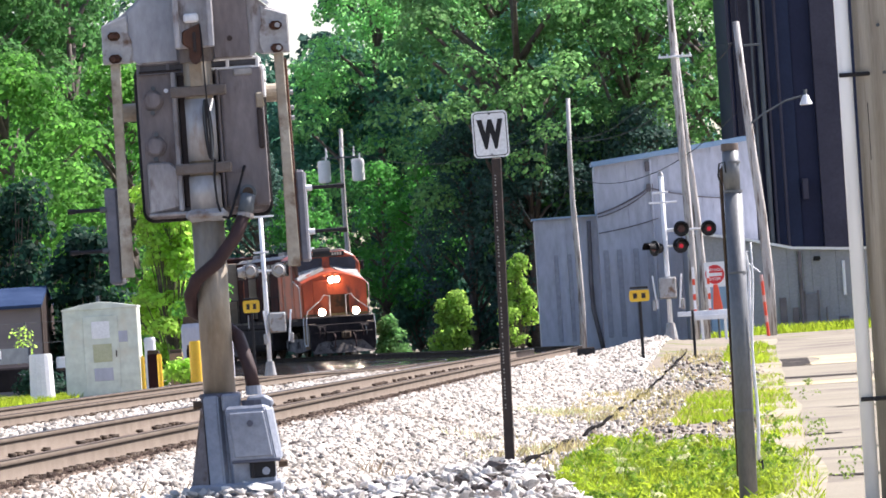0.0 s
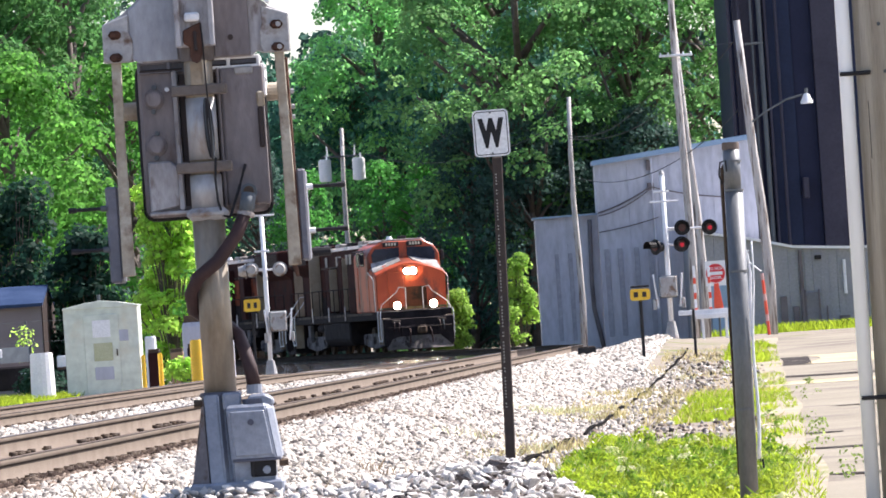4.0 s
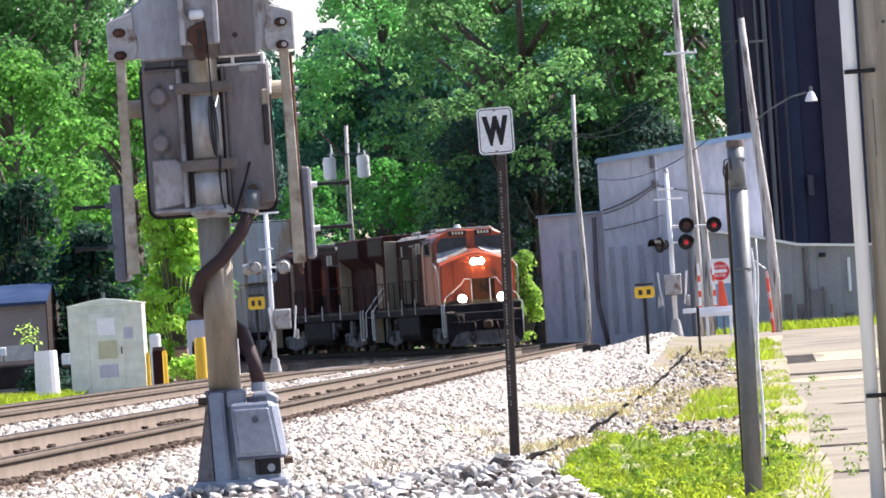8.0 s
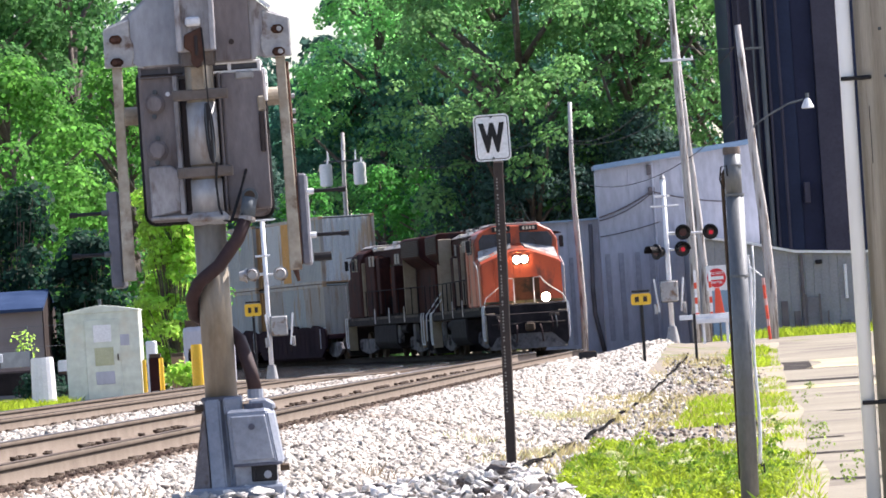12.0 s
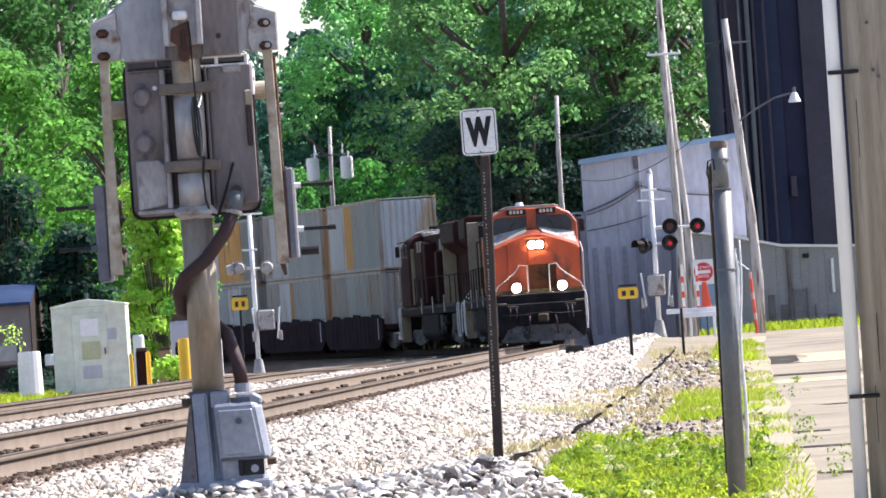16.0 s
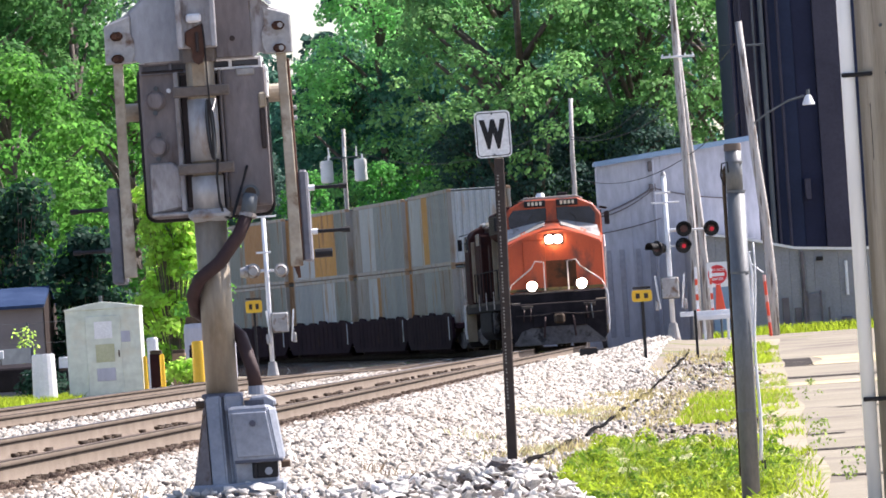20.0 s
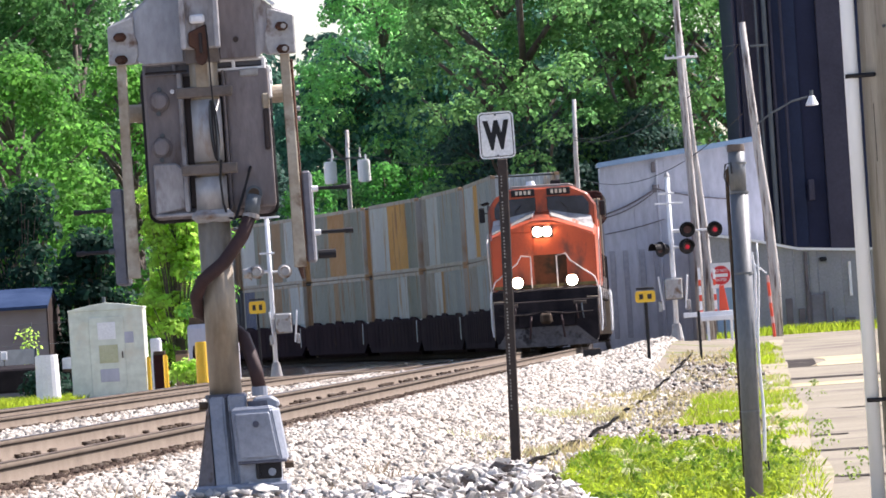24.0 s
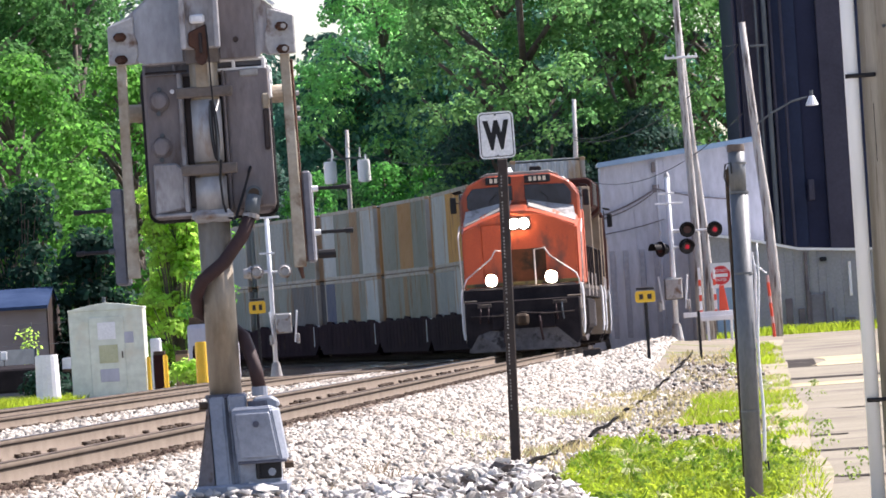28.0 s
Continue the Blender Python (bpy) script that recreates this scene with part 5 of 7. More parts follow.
    part("cable", tube([(0.158, 0.05, Z(2.19)), (0.15, -0.02, Z(2.16)), (0.13, -0.03, Z(2.10)), (0.09, -0.07, Z(1.99))], 0.006, 6), M_black, g)


gate_mechanism()
part("gate_footing", box((0.5, 0.5, 0.5), (-0.89, 25.3, 0.60), 0.03), M_ballast)
tagged(bpy.data.objects["gate_footing"], "concrete footing sunk in the ballast", "footing", kind="structure")

# ---------- whistle sign ----------


def whistle_sign():
    zb = gz(0.49, 60)
    s = empty("whistle_sign", pose(0.505, 60, zb), "white whistle sign with a black letter on a perforated dark post", "railway sign")
    lean = Matrix.Rotation(radians(1.2), 4, "Y")
    bm = box((0.094, 0.055, 2.95), (0, 0, 1.37), 0.01)
    p = part("post", bm, M_brownpost, s, "dark perforated square steel post")
    p.matrix_basis = lean @ Matrix()
    # pale discs on the post's face: daylight through holes, as colour
    hole = None
    for k in range(15, 88):
        if (k * 7) % 11 < 9:
            if hole is None:
                hole = o = part("post_hole", rod((0, -0.0025, 0), (0, 0, 0), 0.0085, 0.0085, 8), M_c_warm, p, "pale disc for daylight through a punched hole")
            else:
                o = new("post_hole", hole.data)
                o.parent = p
            o.matrix_basis = pose(-0.018, -0.0285, 0.06 + 0.0301 * k)
    bm = slab(rounded(0.335, 0.435, 0.045), "y", -0.045, -0.041)
    pl = part("sign_plate", bm, M_white, s, "white plate with rounded corners and a black border")
    pl.matrix_basis = pose(0.02, 0, 3.065, 0, -0.6, 0)
    outer, inner = rounded(0.307, 0.407, 0.035), rounded(0.292, 0.392, 0.028)
    bm = bmesh.new()
    a = [bm.verts.new((x, -0.0465, z)) for x, z in outer]
    b = [bm.verts.new((x, -0.0465, z)) for x, z in inner]
    for i in range(len(a)):
        j = (i + 1) % len(a)
        bm.faces.new((a[i], a[j], b[j], b[i]))
    part("border", bm, M_black, pl)
    t = lettering("W", 0.29, M_black, pl, pose(0, -0.047, -0.012, 90, 0, 0) @ Matrix.Diagonal((0.68, 1.16, 1, 1)), bold=0.068)
    for zz in (0.19, -0.19):
        part("bolt", rod((0, -0.056, zz), (0, -0.044, zz), 0.010, 0.010, 8), M_galv, pl)


whistle_sign()

# ---------- near poles ----------


M_post_galv = mat("weathered_zinc", (0.118, 0.124, 0.13), (0.185, 0.19, 0.197), 3, 0.5, metal=0.25, spec=0.4, bump=0.06, fine=60, stain=(0.27, 0.275, 0.28), stain_at=0.62, stain_scale=2.5, stretch=(1, 1, 0.3))


def galvanized_post():
    x, y = 1.925, 42.0
    zb = gz(x, y)
    g = empty("galvanized_post", pose(x - 0.035, y, zb, 0, 0.9, 0), "thick galvanized steel post with a rusty collar", "post")
    part("shaft", rod((0, 0, -0.1), (0, 0, 2.05), 0.060, 0.060, 32), M_post_galv, g, smooth=True)
    part("sleeve", rod((-0.006, 0, 2.04), (-0.006, 0, 2.33), 0.055, 0.055, 28, bevel=0.006), M_post_galv, g, smooth=True)
    part("collar", rod((-0.008, 0, 2.32), (-0.008, 0, 2.37), 0.058, 0.056, 28, bevel=0.004), M_rust_collar, g, "brown rusted collar")
    for z, r in ((2.05, 0.064), (0.62, 0.063), (1.02, 0.063), (1.52, 0.063), (2.24, 0.058)):
        part("seam_band", rod((0, 0, z), (0, 0, z + 0.014), r, r, 28), M_post_galv, g)
    part("side_pipe", tube([(-0.062, 0.04, 0.2), (-0.066, 0.04, 1.0), (-0.070, 0.03, 1.6), (-0.074, 0.03, 2.10), (-0.066, 0.03, 2.20), (-0.05, 0.03, 2.22)], lambda f: 0.006 + 0.012 * f, 10), M_dark_iron, g, "dark slim pipe strapped to the post", smooth=True)
    wave = [(0.072 + 0.010 * math.sin(9 * f) + 0.018 * f, -0.03, 0.30 + 1.42 * f) for f in np.linspace(0, 1, 15)]
    part("ground_wire", tube(wave, lambda f: 0.013 - 0.007 * f, 8), M_white, g, "loose white cable running down the post", smooth=True)
    part("wire_end", tube([(0.072, -0.03, 0.32), (0.085, -0.04, 0.28), (0.098, -0.04, 0.30), (0.10, -0.04, 0.24)], 0.007, 6), M_black, g)
    part("tie_wire", tube([(-0.075, -0.02, 2.10), (-0.095, -0.05, 2.16), (-0.085, -0.07, 2.24), (-0.05, -0.08, 2.25), (-0.045, -0.07, 2.18)], 0.006, 6), M_black, g)


M_rust_collar = mat("rusted_collar", (0.10, 0.075, 0.06), (0.17, 0.13, 0.11), 5, 0.8, bump=0.2)
galvanized_post()


def service_pole():
    x, y = 2.665, 38.0
    zb = gz(x, y)
    g = empty("utility_pole", pose(x, y, zb), "weathered grey wooden utility pole carrying a white conduit", "utility pole")
    bm = rod((0, 0, -0.3), (0.0, 0, 9.5), 0.172, 0.132, 36)
    part("pole", bm, M_near_wood, g, smooth=True)
    part("conduit", rod((-0.230, -0.06, -0.2), (-0.212, -0.06, 8.0), 0.042, 0.042, 20), M_pvc, g, "white plastic conduit", smooth=True)
    for z in (2.62, 0.71):
        part("strap", tube([(-0.262, -0.1, z), (-0.21, -0.112, z), (-0.14, -0.115, z), (-0.09, -0.15, z)], 0.013, 6), M_black, g, "dark strap")
    for k in range(5):
        part("pole_crack", box((0.004, 0.012, 0.34), (-0.11 + 0.035 * (k % 4), -0.148, 0.6 + 0.42 * k), 0.002, (0, 0, 0)), M_black, g)
    for z, dx in ((2.9, -0.02), (2.62, 0.0), (2.58, 0.03)):
        part("nail", rod((dx, -0.175, z), (dx, -0.15, z), 0.011, 0.011, 8), M_galv, g)


service_pole()

# ---------- far wooden poles and wires ----------


def wooden_pole(name, x, y, top, r=0.15, lean=0.0, label="tall weathered wooden utility pole", arm=None):
    zb = gz(x, y)
    g = empty(name, pose(x, y, zb), label, "utility pole", "wooden poles")
    h = top - zb
    part("pole", tube([(lean * f * f + 0.05 * math.sin(7 * f), 0, -0.2 + (h + 0.2) * f) for f in (0, 0.2, 0.4, 0.6, 0.8, 1)], lambda f: r * (1 - 0.4 * f), 12), M_wood_pole, g, smooth=True)
    if arm:
        z, half = arm
        a = part("crossarm", box((2 * half, 0.07, 0.07), (lean * 0.6, -0.12, z - zb), 0.01), M_white, g)
        for s in (-0.9, -0.45, 0.45, 0.9):
            part("insulator", rod((lean * 0.6 + s * half, -0.12, z - zb + 0.03), (lean * 0.6 + s * half, -0.12, z - zb + 0.1), 0.03, 0.02, 8), M_white, a)
    return g


wooden_pole("utility_pole", 4.95, 236, 9.7, 0.13)
wooden_pole("utility_pole", 7.38, 192, 13.5, 0.14, -0.1, "tall grey wooden pole in a pair", (9.2, 0.5))
wooden_pole("utility_pole", 7.86, 196, 10.8, 0.14, -0.45, "leaning grey wooden pole in a pair")
pc = wooden_pole("utility_pole", 8.95, 178, 9.5, 0.155, -0.45, "leaning wooden pole with a street lamp bracket")
part("lamp_arm", tube([(-0.25, -0.05, 5.85), (0.2, -0.1, 6.15), (0.8, -0.15, 6.45), (1.25, -0.15, 6.55)], 0.03, 8), M_galv, pc)
lampob = part("lamp_head", rod((1.36, -0.15, 6.58), (1.36, -0.15, 6.30), 0.07, 0.19, 16, bevel=0.02), M_white, pc, "white street lamp head")
part("lamp_collar", rod((1.36, -0.15, 6.56), (1.36, -0.15, 6.72), 0.05, 0.05, 10), M_galv, lampob)
part("bracket", box((0.5, 0.06, 0.06), (0.0, -0.12, 8.05), 0.01), M_galv, pc)
tp = wooden_pole("transformer_pole", -4.35, 300, 11.2, 0.15, 0.0, "grey wooden pole with hanging transformers")
part("hanger", box((1.9, 0.06, 0.07), (0, -0.16, 9.45), 0.01), M_galv, tp)
for dx in (-0.7, 0.0, 0.55):
    part("insulator", rod((dx, -0.16, 9.48), (dx * 1.05, -0.16, 9.95), 0.05, 0.03, 8), M_white, tp)
for dx in (-0.85, 0.72):
    t = part("transformer", rod((dx, -0.2, 8.3), (dx, -0.2, 9.35), 0.30, 0.30, 18, bevel=0.05), M_white, tp, "pale grey transformer can")
    part("bushing", rod((dx + 0.1, -0.2, 9.33), (dx + 0.1, -0.2, 9.6), 0.05, 0.03, 8), M_white, t)


def wire(p, q, sag, r=0.012):
    p, q = Vector(p), Vector(q)
    pts = [p.lerp(q, k / 14) + Vector((0, 0, -4 * sag * (k / 14) * (1 - k / 14))) for k in range(15)]
    w = part("overhead_wire", tube(pts, r, 5), M_black)
    tagged(w, "thin dark overhead wire between poles", "wire", "overhead wires")


wire((4.9, 236, 8.2), (8.4, 178, 8.9), 0.9)
wire((4.9, 236, 8.9), (-4.35, 300, 10.4), 1.2)
wire((4.9, 236, 8.3), (7.4, 192, 9.2), 0.8)
wire((8.4, 178, 8.9), (7.1, 230, 12.5), 0.5)
wire((4.9, 236, 6.9), (3.4, 296, 8.2), 2.0)
wire((8.4, 178, 7.0), (5.0, 240, 6.9), 0.9)

# ---------- far crossing ----------


def crossing_signal(name, x, y, top, lamps, box_at, facing, label, bars=(0.72, 0.45), back=M_black):
    zb = gz(x, y)
    g = empty(name, pose(x, y, zb), label, "crossing signal", "crossing signals")
    part("mast", rod((0, 0, -0.1), (0, 0, top - zb), 0.065, 0.065, 16), M_white, g, "white painted mast", smooth=True)
    part("mast_base", rod((0, 0, 0), (0, 0, 0.5), 0.19, 0.11, 12, bevel=0.02), M_silver_paint, g)
    part("finial", rod((0, 0, top - zb), (0, 0, top - zb + 0.12), 0.085, 0.03, 12), M_silver_paint, g)
    part("crossbar", box((0.75, 0.05, 0.05), (0, -0.05, top - zb - bars[0]), 0.01), M_white, g)
    part("sign_bracket", box((0.42, 0.05, 0.06), (-0.05, -0.05, top - zb - bars[1]), 0.01), M_white, g)
    for lx, lz, lit, yaw in lamps:
        lx, lz = lx - x, lz - zb
        part("lamp_arm", rod((0, 0, lz), (lx, -0.05, lz), 0.03, 0.03, 8), M_white, g)
        m = pose(lx, -0.12, lz, 0, 0, yaw)
        bm = rod((0, 0.02, 0), (0, 0.05, 0), 0.21, 0.21, 24)
        rod((0, 0.05, 0), (0, 0.24, 0), 0.17, 0.13, 16, bm)
        unit = part("flasher", bm, back, g, "round flasher unit")
        unit.matrix_basis = m
        hood = bmesh.new()
        n = 12
        for k in range(n):
            a0, a1 = radians(-10 + 200 * k / n), radians(-10 + 200 * (k + 1) / n)
            r = 0.165
            vs = [hood.verts.new(v) for v in ((r * math.cos(a0), 0.02, r * math.sin(a0)), (r * math.cos(a1), 0.02, r * math.sin(a1)), (r * math.cos(a1), -0.26, r * math.sin(a1)), (r * math.cos(a0), -0.26, r * math.sin(a0)))]
            hood.faces.new(vs)
        bmesh.ops.solidify(hood, geom=list(hood.faces), thickness=0.006)
        part("visor", hood, M_black, unit)
        lens = part("lens", rod((0, 0.0, 0), (0, 0.021, 0), 0.10, 0.10, 20), M_redlens, unit, "dark red lens")
        if lit:
            part("lamp", rod((0.012, -0.008, -0.015), (0.012, 0.001, -0.015), 0.05, 0.058, 16), M_redlit, lens, "glowing red lamp in the lens")
    bx, bz = box_at
    b = part("gate_drive", box((0.46, 0.40, 0.55), (bx - x, -0.15, bz - zb), 0.03), M_silver_paint, g)
    part("drive_rim", box((0.50, 0.06, 0.59), (bx - x, -0.15, bz - zb), 0.03), M_galv, b)
    for s in (-1, 1):
        a = part("support_arm", box((0.05, 0.10, 0.9), (bx - x + s * 0.34, -0.1, bz - zb - 0.1), 0.01, (0, 6 * s, 0)), M_white, g)
        part("weight", box((0.09, 0.20, 0.28), (bx - x + s * 0.38, -0.1, bz - zb - 0.45), 0.015), M_silver_paint, a)
    return g


crossing_signal("crossing_signal", 5.97, 172, 5.25, [(6.42, 3.80, False, 0), (7.15, 3.77, True, 0), (5.65, 3.32, False, -52), (6.38, 3.36, True, 12)],
                (5.95, 2.25), 0, "white crossing signal mast with dark red flashers")
crossing_signal("crossing_signal", -5.05, 182, 5.10, [(-5.42, 3.55, False, 180), (-4.62, 3.52, False, 180), (-5.55, 3.52, False, 90)],
                (-4.75, 2.05), 0, "white crossing signal mast seen from behind", (0.04, 1.05), M_silver_paint)


def small_sign(x, y, zs, w, h, label):
    zb = gz(x, y)
    g = empty("marker_sign", pose(x, y, zb), label, "marker sign", "yellow marker signs")
    part("post", box((0.07, 0.05, zs - zb + 0.1), (0, 0, (zs - zb) / 2), 0.008), M_black, g)
    p = part("plate", slab(rounded(w, h, 0.06), "y", -0.045, -0.03), M_yellow, g, "yellow plate with two dark bars")
    p.matrix_basis = pose(0, 0, zs - zb)
    for k in (-0.09, 0.09):
        part("bar", box((0.09, 0.006, h * 0.45), (k, -0.048, 0.0)), M_brownpost, p)
    part("cap", box((w * 0.9, 0.06, 0.05), (0, -0.02, zs - zb + h / 2 + 0.05), 0.01), M_black, g)


small_sign(4.22, 140, 1.98, 0.44, 0.25, "yellow marker plate on a short dark post")
small_sign(-5.35, 178, 2.52, 0.46, 0.34, "yellow marker plate beside the far signal mast")
d2 = empty("delineator_post", pose(5.35, 140, gz(5.35, 140)), "short thin dark marker post", "post")
part("post", box((0.06, 0.05, 1.1), (0, 0, 0.5), 0.008), M_black, d2)


def do_not_enter():
    x, y = 8.2, 195
    zb = gz(x, y)
    g = empty("do_not_enter_sign", pose(x, y, zb), "white square sign with a red disc on a thin post", "road sign")
    part("post", rod((0.03, 0, -0.1), (0.03, 0, 2.2), 0.035, 0.035, 10), M_galv, g)
    zc = 2.66 - zb
    p = part("plate", slab(rounded(0.62, 0.76, 0.03), "y", -0.05, -0.045), M_white, g)
    p.matrix_basis = pose(0, 0, zc)
    part("disc", rod((0, -0.056, 0), (0, -0.051, 0), 0.29, 0.29, 36), M_red, p, "red disc")
    part("bar", box((0.42, 0.004, 0.10), (0, -0.059, 0)), M_white, p)
    lettering("DO NOT", 0.115, M_white, p, pose(0, -0.058, 0.14, 90, 0, 0), "word")
    lettering("ENTER", 0.115, M_white, p, pose(0, -0.058, -0.14, 90, 0, 0), "word")


do_not_enter()


def barricade():
    x, y = 6.85, 170
    zb = gz(x, y)
    g = empty("barricade", pose(x, y, zb), "white rail barricade with red and white upright boards", "barricade")
    for z, x0, x1 in ((0.72, -0.75, 0.65), (0.60, -0.3, 0.68)):
        part("rail", box((x1 - x0, 0.08, 0.13), ((x0 + x1) / 2, -0.05 if z > 0.7 else -0.14, z), 0.01), M_white, g)
    for k in (-0.35, -0.12, 0.5):
        part("leg", box((0.07, 0.07, 0.72), (k, 0, 0.33), 0.008), M_white, g)
    for k, h in ((-0.27, 1.35), (0.12, 1.3)):
        b = part("upright_board", box((0.07, 0.04, h), (k, 0.06, 0.6 + h / 2), 0.008), M_white, g)
        for j in range(int(h / 0.4)):
            part("red_band", box((0.074, 0.044, 0.17), (k, 0.06, 0.75 + 0.4 * j), 0.006), M_redorange, b)
    part("red_board", slab([(0.20, 0.78), (0.46, 0.78), (0.36, 1.45), (0.24, 1.45)], "y", -0.03, 0.02, bevel=0.006), M_redorange, g, "bright red tapered board")


barricade()


def striped_arm():
    x, y = 8.35, 176
    zb = gz(x, y)
    g = empty("raised_gate_arm", pose(x, y, zb), "slanting red and white striped board leaning by a pole", "gate arm")
    p0, p1 = Vector((0.32, 0, 2.46 - zb)), Vector((0.41, 0, 0.0))
    for k in range(9):
        a, b = p0.lerp(p1, k / 9), p0.lerp(p1, (k + 1) / 9)
        part("stripe", rod(a, b, 0.042, 0.042, 8), M_redorange if k % 3 else M_pink_board, g)
    part("white_post", tube([(-0.06, 0, 0), (-0.04, 0, 1.2), (0.0, 0, 1.75), (-0.06, 0, 2.35), (0.0, 0, 3.1 - zb)], lambda f: 0.05 - 0.025 * f, 10), M_white, g)
    part("stay", rod((0, 0, 2.0), (0.30, 0, 1.75), 0.02, 0.02, 8), M_white, g)


M_pink_board = mat("sun_bleached_pink_paint", (0.55, 0.30, 0.28), (0.66, 0.42, 0.40), 3, 0.7, bump=0.05)
striped_arm()

# ---------- buildings ----------


def ribbed_wall(x0, x1, y, z0, ztop, material, parent, name="wall_panel", pitch=1.15, rib=0.022):
    """Sheets of metal siding side by side, with a raised seam on each; the top may slope."""
    n = max(1, int(round((x1 - x0) / pitch)))
    for k in range(n):
        a, b = x0 + (x1 - x0) * k / n, x0 + (x1 - x0) * (k + 1) / n
        za, zb = ztop(a), ztop(b)
        bm = slab([(a, z0), (b - 0.006, z0), (b - 0.006, zb), (a, za)], "y", y, y + 0.12)
        panel = part(name, bm, material, parent)
        for f in (0.0, 0.33, 0.66):
            xa = a + f * (b - a)
            za2 = ztop(xa)
            part("rib", slab([(xa, z0), (xa + 0.06, z0), (xa + 0.06, za2), (xa, za2)], "y", y - rib, y - 0.003), material, panel)


M_slot_dark = mat("worn_door_paint", (0.16, 0.155, 0.17), (0.22, 0.21, 0.225), 0.8, 0.8, bump=0.05, fine=6)
M_seam = mat("rusty_seam", (0.10, 0.085, 0.09), (0.18, 0.155, 0.16), 1.2, 0.8, bump=0.1)
M_slot = mat("dull_slot_paint", (0.30, 0.30, 0.345), (0.36, 0.36, 0.405), 0.8, 0.8, bump=0.05, fine=6)


def grain_buildings():
    zb = 0.42
    hall = empty("warehouse", pose(0, 0, 0), "tall grey-violet metal-sided warehouse with a blue roof edge", "warehouse")

    def top(x):
        return 7.54 + (x - 6.10) * 0.104
    ribbed_wall(6.10, 12.3, 250, zb - 0.2, top, M_siding, hall)
    part("side_wall", slab([(250.12, zb - 0.2), (253, zb - 0.2), (253, 7.45), (250.12, 7.50)], "x", 6.10, 6.24), M_siding, hall)
    part("roof", slab([(6.02, top(6.02)), (12.4, top(12.4)), (12.4, top(12.4) + 0.12), (6.02, top(6.02) + 0.12)], "y", 249.8, 253.2), M_blue_roof, hall)
    part("roof_edge", slab([(6.0, top(6.0) - 0.08), (12.42, top(12.4) - 0.08), (12.42, top(12.4) + 0.10), (6.0, top(6.0) + 0.10)], "y", 249.72, 249.80), M_blue_roof, hall, "blue metal roof edge")
    for x in (6.36, 6.88, 7.52, 8.06):
        part("wall_slot", box((0.20, 0.03, 3.4), (x, 249.97, 2.5), 0.01), M_slot, hall, "dull grey recessed slot")
    part("downpipe", rod((8.28, 249.9, zb), (8.28, 249.9, 7.6), 0.05, 0.05, 8), M_siding, hall)
    part("wall_vent", box((0.22, 0.12, 0.40), (8.20, 249.92, 7.35), 0.02), M_seam, hall, "dark rusty wall vent")
    part("wall_vent", box((0.26, 0.12, 0.30), (8.22, 249.92, 6.52), 0.02), M_seam, hall, "dark rusty wall vent")
    for p, q, sag, r in (((6.12, 5.62), (8.22, 6.52), 0.10, 0.034), ((6.12, 5.50), (8.22, 6.44), 0.16, 0.022), ((6.12, 4.87), (8.47, 5.31), 0.05, 0.02), ((8.24, 6.5), (11.6, 5.9), 0.12, 0.026)):
        pts = [(p[0] + (q[0] - p[0]) * f, 249.85, p[1] + (q[1] - p[1]) * f - 4 * sag * f * (1 - f)) for f in np.linspace(0, 1, 9)]
        part("wall_cable", tube(pts, r, 6), M_seam, hall, "dark slanting cable on the wall")
    part("back_wall", box((6.1, 0.15, 7), (9.25, 253.1, 3.9)), M_siding, hall)

    annex = empty("lean_to_shed", pose(0, 0, 0), "lower grey-violet metal lean-to against the warehouse", "shed")

    def top2(x):
        return 5.54 + (x - 3.65) * 0.01
    ribbed_wall(3.65, 6.09, 250.6, zb - 0.2, top2, M_siding, annex)
    part("roof", slab([(3.57, top2(3.57)), (6.09, top2(6.09)), (6.09, top2(6.09) + 0.07), (3.57, top2(3.57) + 0.07)], "y", 250.4, 253.5), M_blue_roof, annex)
    part("side_wall", slab([(250.75, zb - 0.2), (253.4, zb - 0.2), (253.4, 5.5), (250.75, 5.5)], "x", 3.65, 3.8), M_siding, annex)
    part("bent_duct", tube([(5.78, 250.47, 5.4), (5.72, 250.47, 3.0), (5.74, 250.47, 1.95), (5.90, 250.47, 1.1), (6.02, 250.47, zb)], 0.085, 10), M_seam, annex, "dark bent rusty duct", smooth=True)
    for x in (4.42, 4.95):
        part("wall_slot", box((0.16, 0.03, 3.4), (x, 250.57, 2.45), 0.01), M_slot, annex, "dull grey recessed slot")

    low = empty("low_storage_building", pose(0, 0, 0), "low grey metal storage building with a pale roof edge", "storage building")
    ridge_x, ridge_z = (9.3, 11.5, 13.2, 15.2, 18.6), (4.55, 4.13, 3.70, 3.55, 3.45)

    def top3(x):
        return float(np.interp(x, ridge_x, ridge_z))
    ribbed_wall(9.3, 18.5, 243, 0.2, top3, M_siding_light, low, pitch=0.92)
    edge = list(zip(ridge_x, ridge_z))
    part("roof", slab([(x, z + 0.002) for x, z in edge] + [(x, z + 0.10) for x, z in edge[::-1]], "y", 242.8, 249.6), M_white, low, "pale metal roof")
    part("side_wall", slab([(243.12, 0.2), (249.6, 0.2), (249.6, 4.4), (243.12, 4.4)], "x", 9.3, 9.42), M_siding_light, low)
    part("downpipe", rod((13.44, 242.9, 0.5), (13.44, 242.9, 3.6), 0.07, 0.07, 8), M_seam, low, "dark rusty downpipe")
